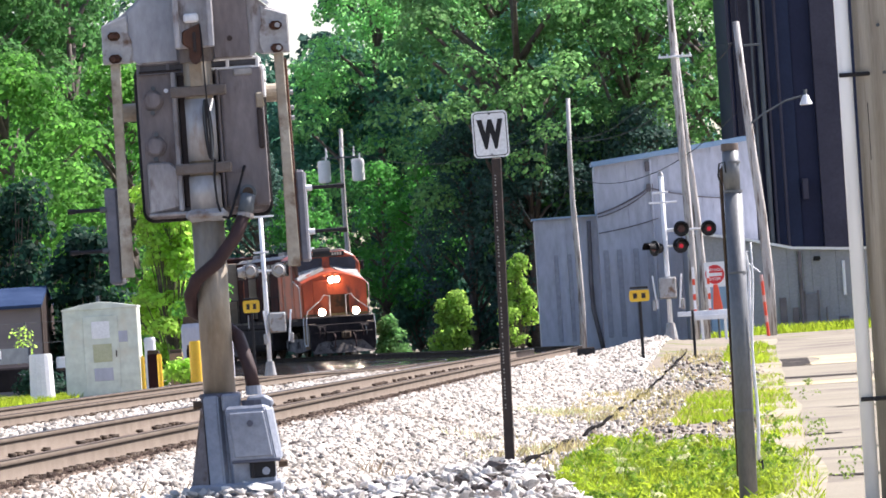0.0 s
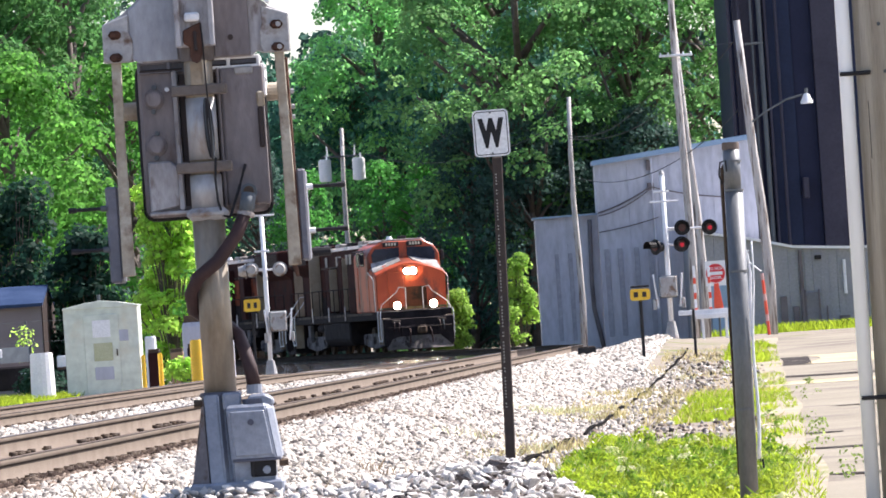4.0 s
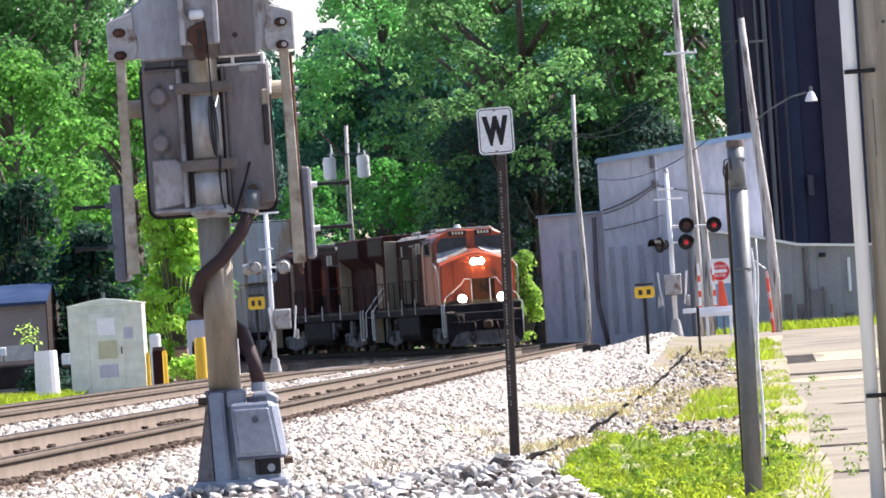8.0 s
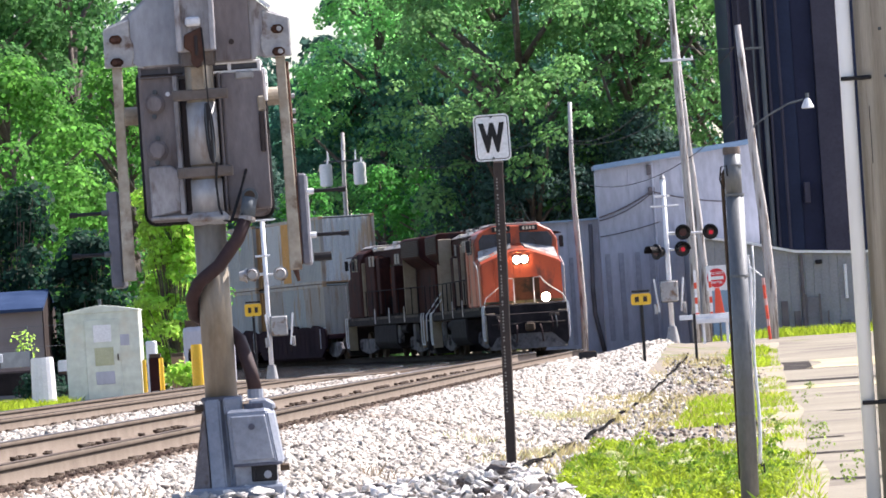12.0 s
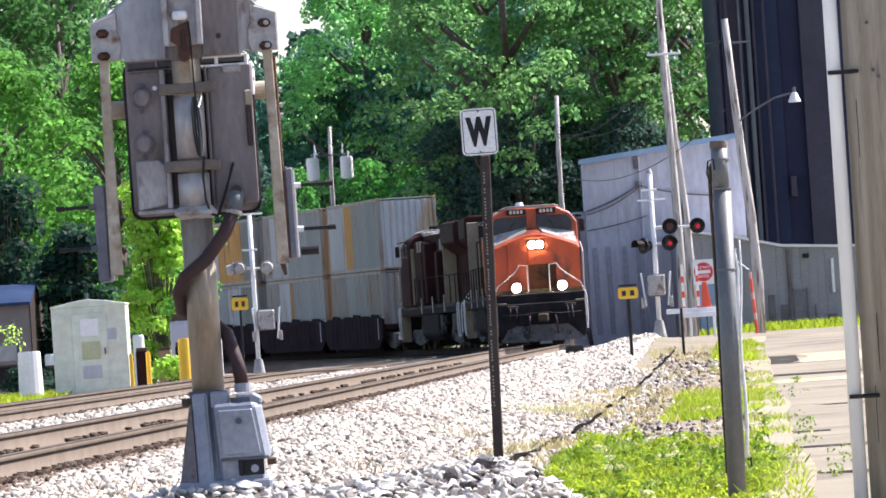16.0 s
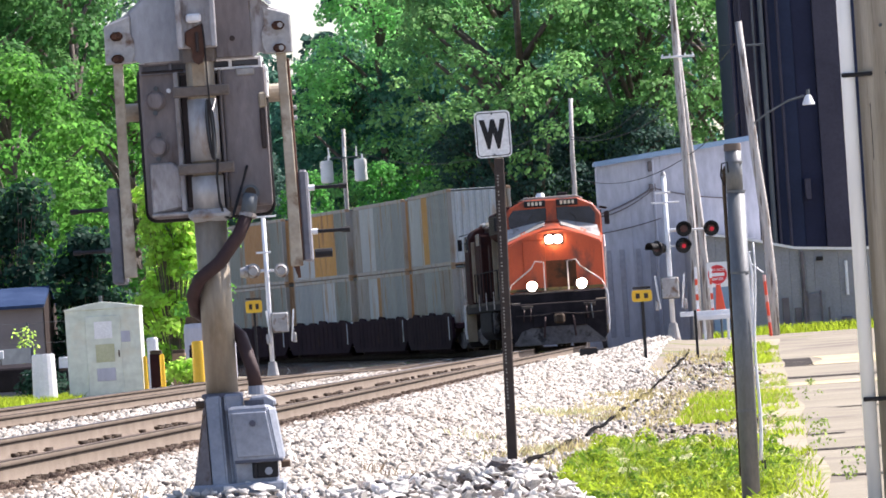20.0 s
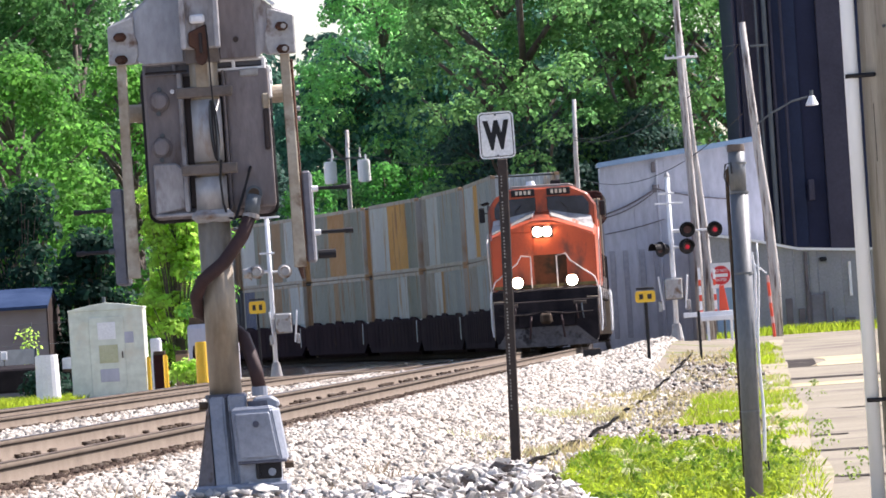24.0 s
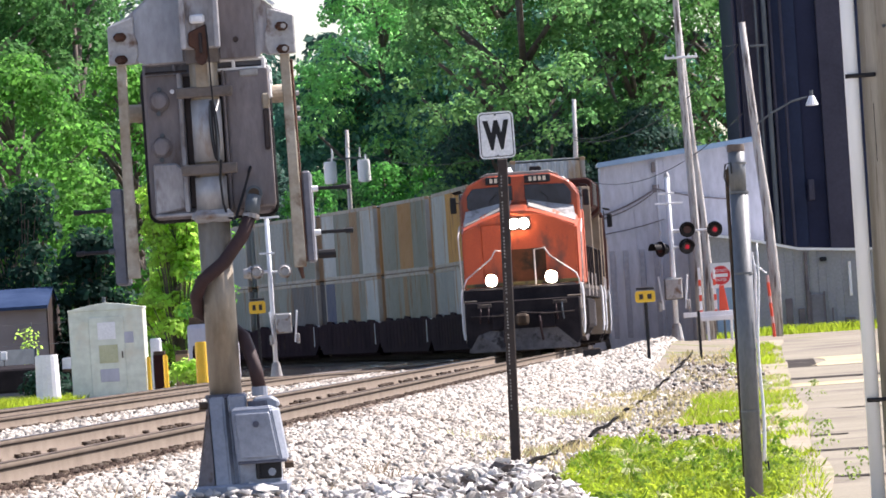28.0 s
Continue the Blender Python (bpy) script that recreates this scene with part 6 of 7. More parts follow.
    for x, z, w, h in ((12.72, 1.2, 0.26, 1.4), (13.18, 1.2, 0.24, 0.6), (14.98, 0.75, 0.40, 0.6), (16.6, 1.2, 0.9, 2.0)):
        part("door" if h > 1 else "hatch", box((w, 0.05, h), (x, 242.92, z), 0.015), M_seam, low, "dark door" if h > 1 else "dark hatch")
    part("door", box((0.46, 0.05, 1.6), (13.80, 242.92, 1.2), 0.015), M_slot_dark, low, "dull grey door")
    for dx in (-0.26, 0.26):
        part("door_post", box((0.07, 0.06, 1.7), (13.80 + dx, 242.91, 1.25), 0.01), M_seam, low)
    part("door_post", box((0.06, 0.06, 0.7), (14.35, 242.91, 1.1), 0.01), M_seam, low)
    part("vent_pipe", rod((15.08, 242.9, 1.86), (15.08, 242.9, 3.15), 0.06, 0.06, 8), M_white, low, "pale vent pipe")
    part("door", box((0.75, 0.05, 2.9), (10.35, 242.92, 1.85), 0.015), M_blue_roof, low, "pale blue door")
    part("wall_lamp", box((0.26, 0.2, 0.16), (14.1, 242.85, 3.30), 0.03), M_black, low)

    el = empty("grain_elevator", pose(0, 0, 0), "towering dark navy grain elevator with vertical steel ribs", "grain elevator")
    for x0, x1, y, mt in ((12.75, 12.95, 274.1, M_silo), (12.95, 13.85, 273.8, M_silo_gray), (13.85, 14.25, 274.1, M_silo), (14.25, 15.38, 273.9, M_silo_blue), (15.38, 16.27, 274.1, M_silo), (16.27, 17.5, 273.7, M_silo_gray), (17.5, 18.9, 274.0, M_silo_blue), (18.9, 26.0, 274.4, M_silo)):
        part("bin_wall", slab([(x0, y), (x1, y), (x1, 286), (x0, 286)], "z", 0.3, 16.6, bevel=0.02), mt, el)
    for x in (12.75, 13.2, 13.7, 14.3, 14.75):
        part("steel_rib", rod((x, 273.5, 0.3), (x, 273.5, 16.5), 0.07, 0.07, 8), M_silo_gray, el)
    part("ladder_pipe", rod((14.05, 273.3, 0.3), (14.05, 273.3, 16.5), 0.10, 0.10, 8), M_galv, el, "pale vertical spout pipe")
    part("ladder_pipe", rod((13.7, 273.3, 0.3), (13.7, 273.3, 16.5), 0.05, 0.05, 8), M_galv, el)
    part("roof", box((13.6, 12.4, 0.2), (19.4, 280, 16.7), 0.03), M_silo_gray, el)
    part("small_vent", box((0.25, 0.3, 0.9), (15.6, 273.7, 6.5), 0.03), M_silo_gray, el)


grain_buildings()


M_dark_boards = mat("dark_brown_boards", (0.030, 0.022, 0.020), (0.055, 0.042, 0.038), 1.5, 0.9, bump=0.2, spec=0.1, stretch=(1, 1, 0.2))


def house():
    h = empty("gray_house", pose(-15.2, 192, gz(-14.6, 192)), "low grey house with a blue-grey metal roof", "house")
    part("wall", box((6.0, 6.0, 2.64), (0.15, 3, 1.32), 0.02), M_house, h)
    part("roof", slab([(-0.3, 2.59), (3.0, 3.14), (6.3, 2.59), (6.3, 2.69), (3.0, 3.26), (-0.3, 2.69)], "x", -3.3, 3.2), M_house_roof, h, "dark blue metal roof")
    part("side_cladding", slab([(0.0, 0.0), (6.0, 0.0), (6.0, 2.59), (3.0, 3.12), (0.0, 2.59)], "x", 3.152, 3.18), M_dark_boards, h, "dark brown weathered boards")
    part("gutter", rod((-3.2, -0.24, 2.64), (3.2, -0.24, 2.64), 0.05, 0.05, 8), M_house, h)
    part("window", box((0.9, 0.05, 0.9), (-0.6, -0.01, 1.4), 0.02), M_glass, h)
    part("wall_board", box((5.9, 0.03, 0.05), (0.15, -0.02, 1.75)), M_house, h)


house()


M_faded = mat("faded_yellow_sheet", (0.40, 0.41, 0.25), (0.50, 0.50, 0.34), 3, 0.8, bump=0.05)


def equipment_cabinet():
    x, y = -8.05, 150
    zb = gz(x, y)
    c = empty("equipment_cabinet", pose(x, y, zb), "pale green metal railway equipment cabinet with a peaked roof", "equipment cabinet")
    part("body", box((1.74, 1.5, 2.12), (0, 0.75, 1.06), 0.02), M_cabinet, c)
    part("roof", slab([(-0.885, 2.10), (0.885, 2.10), (0.885, 2.14), (0.35, 2.24), (0.0, 2.28), (-0.35, 2.24), (-0.885, 2.14)], "y", -0.03, 1.6, bevel=0.01), M_cabinet, c)
    part("door", box((0.82, 0.03, 1.86), (0.0, -0.015, 1.02), 0.01), M_cabinet, c)
    part("notice", box((0.42, 0.012, 0.40), (0.0, -0.036, 1.62), 0.004), M_white, c, "white notice plate")
    part("vent", box((0.32, 0.014, 0.26), (0.46, -0.012, 1.44), 0.006), M_siding, c)
    part("handle", box((0.03, 0.05, 0.16), (0.34, -0.05, 1.05), 0.008), M_dark_iron, c)
    part("faded_sheet", box((0.44, 0.010, 0.42), (0.02, -0.035, 1.08), 0.003), M_faded, c, "sun-faded yellow sheet")
    part("lower_vent", box((0.44, 0.014, 0.30), (0.02, -0.036, 0.58), 0.006), M_siding, c, "grey louvred vent")
    part("plinth", box((1.8, 1.55, 0.16), (0, 0.75, 0.02), 0.02), M_c_warm, c)
    part("conduit_stub", rod((-0.02, 0.1, 2.25), (-0.02, 0.1, 2.42), 0.04, 0.04, 8), M_galv, c)


equipment_cabinet()


def bollard(x, y, h, r, m, label):
    zb = gz(x, y)
    b = part("bollard", rod((0, 0, -0.05), (0, 0, h), r, r * 0.9, 16, bevel=0.02), m)
    b.matrix_world = pose(x, y, zb)
    tagged(b, label, "bollard", "yard bollards")


bollard(-9.36, 148, 1.15, 0.29, M_white, "thick white concrete post in the yard")
bollard(-7.12, 150, 0.95, 0.05, M_yellow, "slim yellow steel guard post")
bollard(-6.77, 151, 0.95, 0.06, M_yellow, "slim yellow steel guard post")
bollard(-5.88, 150, 1.10, 0.15, M_yellow, "thick yellow guard post by the track")


def junk(name, x, y, size, m, label, cat):
    zb = gz(x, y)
    j = empty(name, pose(x, y, zb), label, cat)
    bm = box(size, (0, 0, size[2] / 2), min(size) * 0.12, seg=2)
    part("body", bm, m, j)
    part("top_frame", box((size[0] * 0.9, size[1] * 0.9, size[2] * 0.14), (0, 0, size[2] * 1.02), 0.01), M_dark_iron, j)
    for s in (-1, 1):
        part("skid", box((size[0], 0.10, 0.10), (0, s * size[1] * 0.35, 0.03), 0.01), M_tie, j)
    return j


junk("scrap_bin", -7.13, 156, (0.30, 0.5, 0.98), M_engine_brown, "dark maroon steel scrap bin in the yard", "bin")
junk("scrap_bin", -6.58, 156, (0.32, 0.5, 0.95), M_c_brown, "rust-brown steel scrap bin in the yard", "bin")
junk("scrap_bin", -6.18, 157, (0.36, 0.5, 1.0), M_engine_dark, "dark steel scrap bin in the yard", "bin")
junk("timber_bundle", -9.42, 158, (0.40, 0.6, 0.72), M_engine_dark, "dark upright bundle of timbers", "timber stack")
junk("gray_shed", -6.25, 168, (1.3, 1.2, 1.72), M_siding, "small grey metal hut under the trees", "hut")


def drum(x, y, z, r, h, m, label):
    """Ribbed drum with a rolled rim and a lid."""
    d = empty("drum", pose(x, y, z), label, "drum", "yard drums")
    bm = rod((0, 0, 0), (0, 0, h), r, r, 20)
    for f in (0.02, 0.34, 0.67, 0.97):
        rod((0, 0, h * f - 0.012), (0, 0, h * f + 0.012), r * 1.05, r * 1.05, 20, bm)
    part("shell", bm, m, d)
    part("lid", rod((0, 0, h), (0, 0, h + 0.03), r * 0.93, r * 0.85, 20), m, d)


drum(-7.34, 159, gz(-7.34, 159), 0.14, 1.36, M_white, "tall pale plastic drum behind the scrap bins")
drum(-9.45, 158, gz(-9.42, 158) + 0.79, 0.16, 0.24, M_white, "white plastic drum on a timber bundle")


def yard_cart(x, y):
    """Small dark work cart with a tilted pale windscreen."""
    c = empty("work_cart", pose(x, y, gz(x, y)), "small dark work cart with a pale windscreen in the yard", "work cart")
    part("body", slab([(0.0, 0.28), (2.3, 0.28), (2.3, 0.95), (0.75, 0.95), (0.0, 0.86)], "x", -0.66, 0.66, bevel=0.04), M_engine_dark, c, "dark dusty cart body")
    part("windscreen", slab([(0.78, 0.96), (0.80, 0.96), (1.12, 1.34), (1.10, 1.34)], "x", -0.58, 0.58), M_galv, c, "dusty pale windscreen")
    for k in (-0.60, 0.60):
        part("screen_post", rod((k, 0.78, 0.95), (k, 1.12, 1.36), 0.025, 0.025, 8), M_black, c)
        part("headlamp", rod((k * 0.75, -0.03, 0.70), (k * 0.75, 0.03, 0.70), 0.07, 0.07, 14), M_white, c, "round pale headlamp")
        for v in (0.42, 1.85):
            w = part("wheel", rod((k - 0.09, v, 0.28), (k + 0.09, v, 0.28), 0.28, 0.28, 20, bevel=0.03), M_black, c)
            part("hub", rod((k - 0.10, v, 0.28), (k + 0.10, v, 0.28), 0.11, 0.11, 12), M_galv, w)
    m = part("mirror", box((0.16, 0.05, 0.22), (-0.18, 0.72, 1.20), 0.02), M_white, c, "white wing mirror")
    part("mirror_stalk", rod((-0.18, 0.75, 0.94), (-0.18, 0.75, 1.10), 0.015, 0.015, 6), M_black, m)


yard_cart(-10.9, 158)
junk("relay_box", 3.2, 150, (0.42, 0.42, 0.24), M_black, "small black relay box on the ballast", "relay box")


def yard_fence():
    f = empty("wire_fence", pose(0, 0, 0), "grey wire fence with thin steel posts", "fence")
    for x in np.arange(-14.5, -8.4, 1.5):
        part("fence_post", rod((x, 176, gz(x, 176) - 0.1), (x, 176, 2.5), 0.025, 0.025, 8), M_galv, f)
    for z in (2.46, 1.9, 1.35):
        part("fence_wire", rod((-14.6, 175.96, z), (-8.4, 175.96, z), 0.005, 0.005, 6), M_galv, f)


yard_fence()

# ---------- trees ----------


def leaf_cloud(rs, clumps, per, size):
    """Folded leaf sprays over the outside of many clumps."""
    P, Nn = [], []
    for cx, cy, cz, r in clumps:
        n = int(per * r * r)
        v = rs.normal(size=(n, 3))
        v /= np.linalg.norm(v, axis=1)[:, None]
        v[:, 2] = np.where(v[:, 2] < -0.45, -v[:, 2], v[:, 2])
        rad = r * (0.62 + 0.42 * rs.random(n) ** 0.6)
        P.append(np.array([cx, cy, cz]) + v * rad[:, None] * np.array([1, 1, 0.82]))
        Nn.append(v)
    P, Nn = np.concatenate(P), np.concatenate(Nn)
    n = len(P)
    nrm = Nn + rs.normal(size=(n, 3)) * 0.38 + np.array([0, 0, 0.25])
    nrm /= np.linalg.norm(nrm, axis=1)[:, None]
    t = np.cross(nrm, rs.normal(size=(n, 3)))
    t /= np.linalg.norm(t, axis=1)[:, None]
    b = np.cross(nrm, t)
    s = size * (0.6 + 0.8 * rs.random(n))[:, None]
    w = 0.42 * s
    V = np.stack([P - t * s * 0.5, P + b * w - nrm * s * 0.10, P + t * s * 0.5 - nrm * s * 0.12, P - b * w - nrm * s * 0.10], 1)
    return V.reshape(-1, 3), np.arange(4 * n).reshape(n, 4)


def make_tree(seed, height, spread, low, leafm, per=46, size=0.30, clump=1.25, n_clump=46, label="tall leafy tree"):
    rs = np.random.default_rng(seed)
    tree = empty("tree", Matrix(), label, "tree", "trackside trees")
    bm = tube([(0.15 * math.sin(3 * f + seed), 0.15 * math.cos(2 * f), -0.3 + height * 0.8 * f) for f in (0, 0.15, 0.35, 0.6, 0.8, 1)],
              lambda f: height * 0.021 * (1 - 0.85 * f) + 0.02, 10)
    clumps = []
    for k in range(n_clump):
        f = rs.random() ** 0.8
        z = low + (height - low) * f
        ring = spread * math.sin(math.pi * min(0.98, 0.12 + 0.86 * f)) ** 0.7
        a = rs.random() * 6.283
        rr = ring * math.sqrt(0.25 + 0.75 * rs.random())
        c = (rr * math.cos(a), rr * math.sin(a), z, clump * (0.65 + 0.8 * rs.random()))
        clumps.append(c)
        if k % 5 == 0:
            z0 = min(height * 0.78, max(low * 0.6, z - rr * 0.9))
            mid = (c[0] * 0.5, c[1] * 0.5, (z0 + z) / 2 + 0.25)
            tube([(0, 0, z0), mid, (c[0] * 0.95, c[1] * 0.95, z)], lambda f: height * 0.0075 * (1 - 0.75 * f) + 0.012, 6, bm)
    part("trunk", bm, M_bark, tree, smooth=True)
    V, F = leaf_cloud(rs, clumps, per, size)
    mass("crown", V, F, leafm, tree)
    return tree


def plant(proto, x, y, rz=0.0, first=False, label=""):
    m = pose(x, y, gz(x, y) - 0.05, 0, 0, rz)
    if first:
        proto.matrix_world = m
        t = proto
    else:
        t = copy_thing(proto, m)
    if label:
        tagged(t, label)
    return t


T_left = make_tree(11, 17.5, 5.0, 1.0, M_leaf_left, 160, 0.20, 0.78, 165, "tall light-green tree behind the yard")
T_bush = make_tree(12, 10.5, 3.6, 0.9, M_leaf_light, 200, 0.17, 0.62, 165, "dense bright green broadleaf tree in the yard")
T_big = make_tree(13, 22.0, 7.0, 3.4, M_leaf_mid, 140, 0.22, 0.95, 185, "large spreading tree with open dark limbs")
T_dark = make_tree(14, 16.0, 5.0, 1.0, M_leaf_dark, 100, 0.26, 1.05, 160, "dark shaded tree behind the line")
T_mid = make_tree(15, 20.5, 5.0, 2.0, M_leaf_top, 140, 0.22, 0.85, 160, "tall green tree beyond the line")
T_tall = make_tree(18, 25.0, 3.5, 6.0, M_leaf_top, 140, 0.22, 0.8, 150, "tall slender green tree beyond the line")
T_deep = make_tree(17, 10.4, 3.0, 0.5, M_leaf_blue, 130, 0.18, 0.72, 150, "dark blue-green tree with woodland shade in its leaf colour")
T_low = make_tree(16, 8.9, 1.9, 2.4, M_leaf_vivid, 160, 0.17, 0.6, 80, "low rounded bright green tree")

# bright yard trees, before the line where it bends out of sight
plant(T_bush, -13.6, 205, 0, True)
plant(T_bush, -10.0, 212, 130)
plant(T_bush, -16.8, 214, 250)
plant(T_left, -17.5, 236, 0, True)
plant(T_left, -13.4, 240, 90)
plant(T_left, -22.5, 246, 200)
plant(T_left, -15.6, 256, 310)
# woods beyond the line
plant(T_dark, -9.8, 345, 0, True)
plant(T_dark, -5.0, 338, 70)
plant(T_dark, 0.5, 332, 140)
plant(T_dark, 5.0, 312, 210)
plant(T_dark, -15.5, 350, 280)
plant(T_dark, 9.5, 318, 30)
plant(T_mid, -2.6, 334, 0, True)
plant(T_mid, 0.0, 350, 120)
plant(T_mid, 3.0, 345, 240)
plant(T_mid, -23.0, 375, 60)
plant(T_tall, -3.0, 350, 0, True)
plant(T_big, 4.0, 296, 0, True)
plant(T_big, 9.5, 300, 110)
plant(T_big, 4.0, 338, 220)
plant(T_big, 14.0, 305, 330)
# added dark trees; their leaf colour stands for shade below the canopy
plant(T_deep, 1.4, 296, 0, True)
plant(T_deep, 4.2, 293, 80)
plant(T_deep, 6.8, 297, 160)
plant(T_deep, 9.4, 294, 250)
plant(T_deep, -9.2, 322, 40)
plant(T_low, -2.7, 308, 0, True)
plant(T_low, -0.55, 305, 150)
plant(T_low, -6.6, 318, 260)


def far_woods():
    rs = np.random.default_rng(31)
    clumps = []
    for k in range(420):
        x = rs.uniform(-75, 60)
        gap = math.exp(-((x + 9.0) / 3.0) ** 2)
        top = 25 - 12.5 * gap
        clumps.append((x, 395 + rs.uniform(-6, 6) + abs(x) * 0.05, rs.uniform(0.5, top), rs.uniform(1.8, 3.0)))
    V, F = leaf_cloud(rs, clumps, 15, 0.75)
    # dark leaf colour gives the shaded gaps behind nearer trees
    tagged(mass("far_woods", V, F, M_leaf_blue), "dense dark woods closing the distance", "woods", kind="stuff")


far_woods()


def shrub(x, y, h, r, leafm, seed, label, leaf=0.13, per=560, n=16):
    rs = np.random.default_rng(seed)
    s = empty("shrub", pose(x, y, gz(x, y) - 0.03), label, "shrub", "trackside shrubs")
    clumps = []
    bm = bmesh.new()
    for k in range(n):
        f = rs.random()
        a = rs.random() * 6.283
        rr = r * (1 - 0.55 * f) * math.sqrt(rs.random())
        clumps.append((rr * math.cos(a), rr * math.sin(a), 0.2 + (h - 0.35) * f, (0.22 + 0.16 * rs.random()) * max(1.0, leaf / 0.075 - 0.8)))
        tube([(0, 0, 0), (rr * math.cos(a) * 0.6, rr * math.sin(a) * 0.6, clumps[-1][2] * 0.7), (rr * math.cos(a), rr * math.sin(a), clumps[-1][2])], 0.015, 5, bm)
    part("stem", bm, M_bark, s)
    V, F = leaf_cloud(rs, clumps, per, leaf)
    mass("foliage", V, F, leafm, s)


M_shrub = leaf_mat("yellow_green_shrub", (0.22, 0.37, 0.06), (0.33, 0.46, 0.09), 0.55)
M_shrub_dull = leaf_mat("dull_yellow_green_shrub", (0.15, 0.27, 0.045), (0.24, 0.35, 0.07), 0.5)
shrub(0.35, 270, 2.7, 0.9, M_shrub_dull, 143, "yellow-green upright shrub beside the track", 0.15, 620, 60)
shrub(-2.5, 284, 1.9, 0.65, M_leaf_mid, 42, "round green shrub beside the track", 0.15, 560, 30)
shrub(3.0, 261, 3.9, 0.7, M_shrub_dull, 43, "tall leafy shrub beside the shed wall", 0.15, 560, 34)
for k, (x, y, h, r) in enumerate(((0.6, 305, 4.2, 1.5), (2.6, 304, 4.0, 1.6), (4.4, 300, 4.4, 1.5), (-1.2, 308, 4.0, 1.5))):
    shrub(x, y, h, r, M_leaf_dark, 65 + k, "dark green thicket beyond the line", 0.2, 190, 60)
shrub(2.6, 260, 1.9, 0.6, M_shrub_dull, 44, "low yellow-green shrub beside the shed wall")
shrub(-6.35, 154, 0.85, 0.32, M_shrub, 45, "small yellow-green bush among yard posts")
shrub(-6.6, 172, 3.3, 1.0, M_leaf_light, 46, "green bush behind the yard")
shrub(-10.88, 165, 1.85, 0.13, M_shrub, 47, "thin yellow-green sapling before the house", 0.09, 300, 8)
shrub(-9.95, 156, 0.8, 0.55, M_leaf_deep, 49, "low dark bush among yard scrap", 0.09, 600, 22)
shrub(-8.1, 190, 6.4, 1.5, M_shrub, 48, "bright green bushy sapling behind the cabinet", 0.16, 760, 96)

# thickets stand where the trees' shade lies, darkened by leaf colour
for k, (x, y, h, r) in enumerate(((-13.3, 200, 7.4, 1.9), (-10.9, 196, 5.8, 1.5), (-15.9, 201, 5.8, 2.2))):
    shrub(x, y, h - 1.0, r, M_leaf_deep, 60 + k, "dark thicket behind the yard with shade in its leaf colour", 0.2, 190, 95)

# ---------- grass and weeds ----------


def blades(name, n, place, hmin, hmax, width, material, seed, label):
    rs = np.random.default_rng(seed)
    x, y = place(rs, n)
    z = ground_z(x, y) - 0.01
    h = rs.uniform(hmin, hmax, n)
    a = rs.uniform(0, 6.283, n)
    lean = rs.normal(0, 0.35, (n, 2)) * h[:, None]
    w = width * rs.uniform(0.6, 1.4, n)
    dx, dy = np.cos(a) * w, np.sin(a) * w
    v0 = np.stack([x - dx, y - dy, z], 1)
    v1 = np.stack([x + dx, y + dy, z], 1)
    v2 = np.stack([x + dx * 0.5 + lean[:, 0] * 0.45, y + dy * 0.5 + lean[:, 1] * 0.45, z + h * 0.6], 1)
    v3 = np.stack([x + lean[:, 0], y + lean[:, 1], z + h], 1)
    V = np.stack([v0, v1, v2, v3], 1).reshape(-1, 3)
    F = np.arange(4 * n).reshape(n, 4)
    tagged(mass(name, V, F, material), label, "grass", kind="stuff")


M_weed = leaf_mat("olive_weeds", (0.11, 0.17, 0.04), (0.22, 0.26, 0.08), 0.4)


def verge(lo, hi, y0, y1, patch, thr=0.0):
    def place(rs, n):
        xs, ys = [], []
        while sum(len(a) for a in xs) < n:
            y = y0 + (y1 - y0) * rs.random(4 * n) ** 1.25
            d = rs.uniform(lo, hi, 4 * n)
            f = np.sin(y * 0.31 + d * 1.9) + np.sin(y * 0.77 - d * 2.7 + 1.3) + 0.8 * np.sin(y * 0.13 + 2.0) + patch
            ok = f + rs.normal(0, 0.5, len(y)) > thr
            xs.append(line_x(y[ok]) + d[ok])
            ys.append(y[ok])
        return np.concatenate(xs)[:n], np.concatenate(ys)[:n]
    return place


blades("grass", 26000, verge(4.3, 6.15, 38, 66, 0.45), 0.03, 0.12, 0.006, M_grass, 51, "bright green weedy grass beside the track bed")
blades("grass", 9000, verge(4.95, 6.15, 74, 98, 0.6), 0.03, 0.12, 0.008, M_grass, 59, "bright green weedy grass beside the lane")
blades("far_grass", 3500, verge(5.3, 6.2, 118, 152, -0.4), 0.05, 0.18, 0.012, M_grass, 52, "thin patchy grass along the lane")
blades("dry_grass", 4200, verge(3.9, 6.2, 52, 150, -0.4), 0.04, 0.15, 0.006, M_drygrass, 53, "dry straw-coloured weeds on the shoulder")
blades("edge_weeds", 6000, verge(5.95, 6.4, 36, 150, 0.0), 0.03, 0.11, 0.008, M_grass, 55, "green weeds along the lane's edge")


M_stalk = leaf_mat("dry_stalks", (0.22, 0.165, 0.11), (0.34, 0.28, 0.20), 0.3)
blades("edge_weeds", 2000, verge(5.95, 6.4, 36, 150, 0.1), 0.03, 0.09, 0.006, M_stalk, 54, "straggling weeds along the lane's edge")
M_sage = leaf_mat("pale_sage_weeds", (0.34, 0.36, 0.17), (0.46, 0.46, 0.28), 0.4)
blades("shoulder_weeds", 1300, verge(2.5, 4.0, 58, 88, -0.9, 0.5), 0.03, 0.13, 0.006, M_sage, 62, "pale straggling weeds on the ballast shoulder")


blades("dry_stalks", 330, verge(1.9, 3.0, 34, 46, -0.2, 0.4), 0.04, 0.17, 0.0025, M_stalk, 64, "grey-brown dry stalks standing in the ballast")
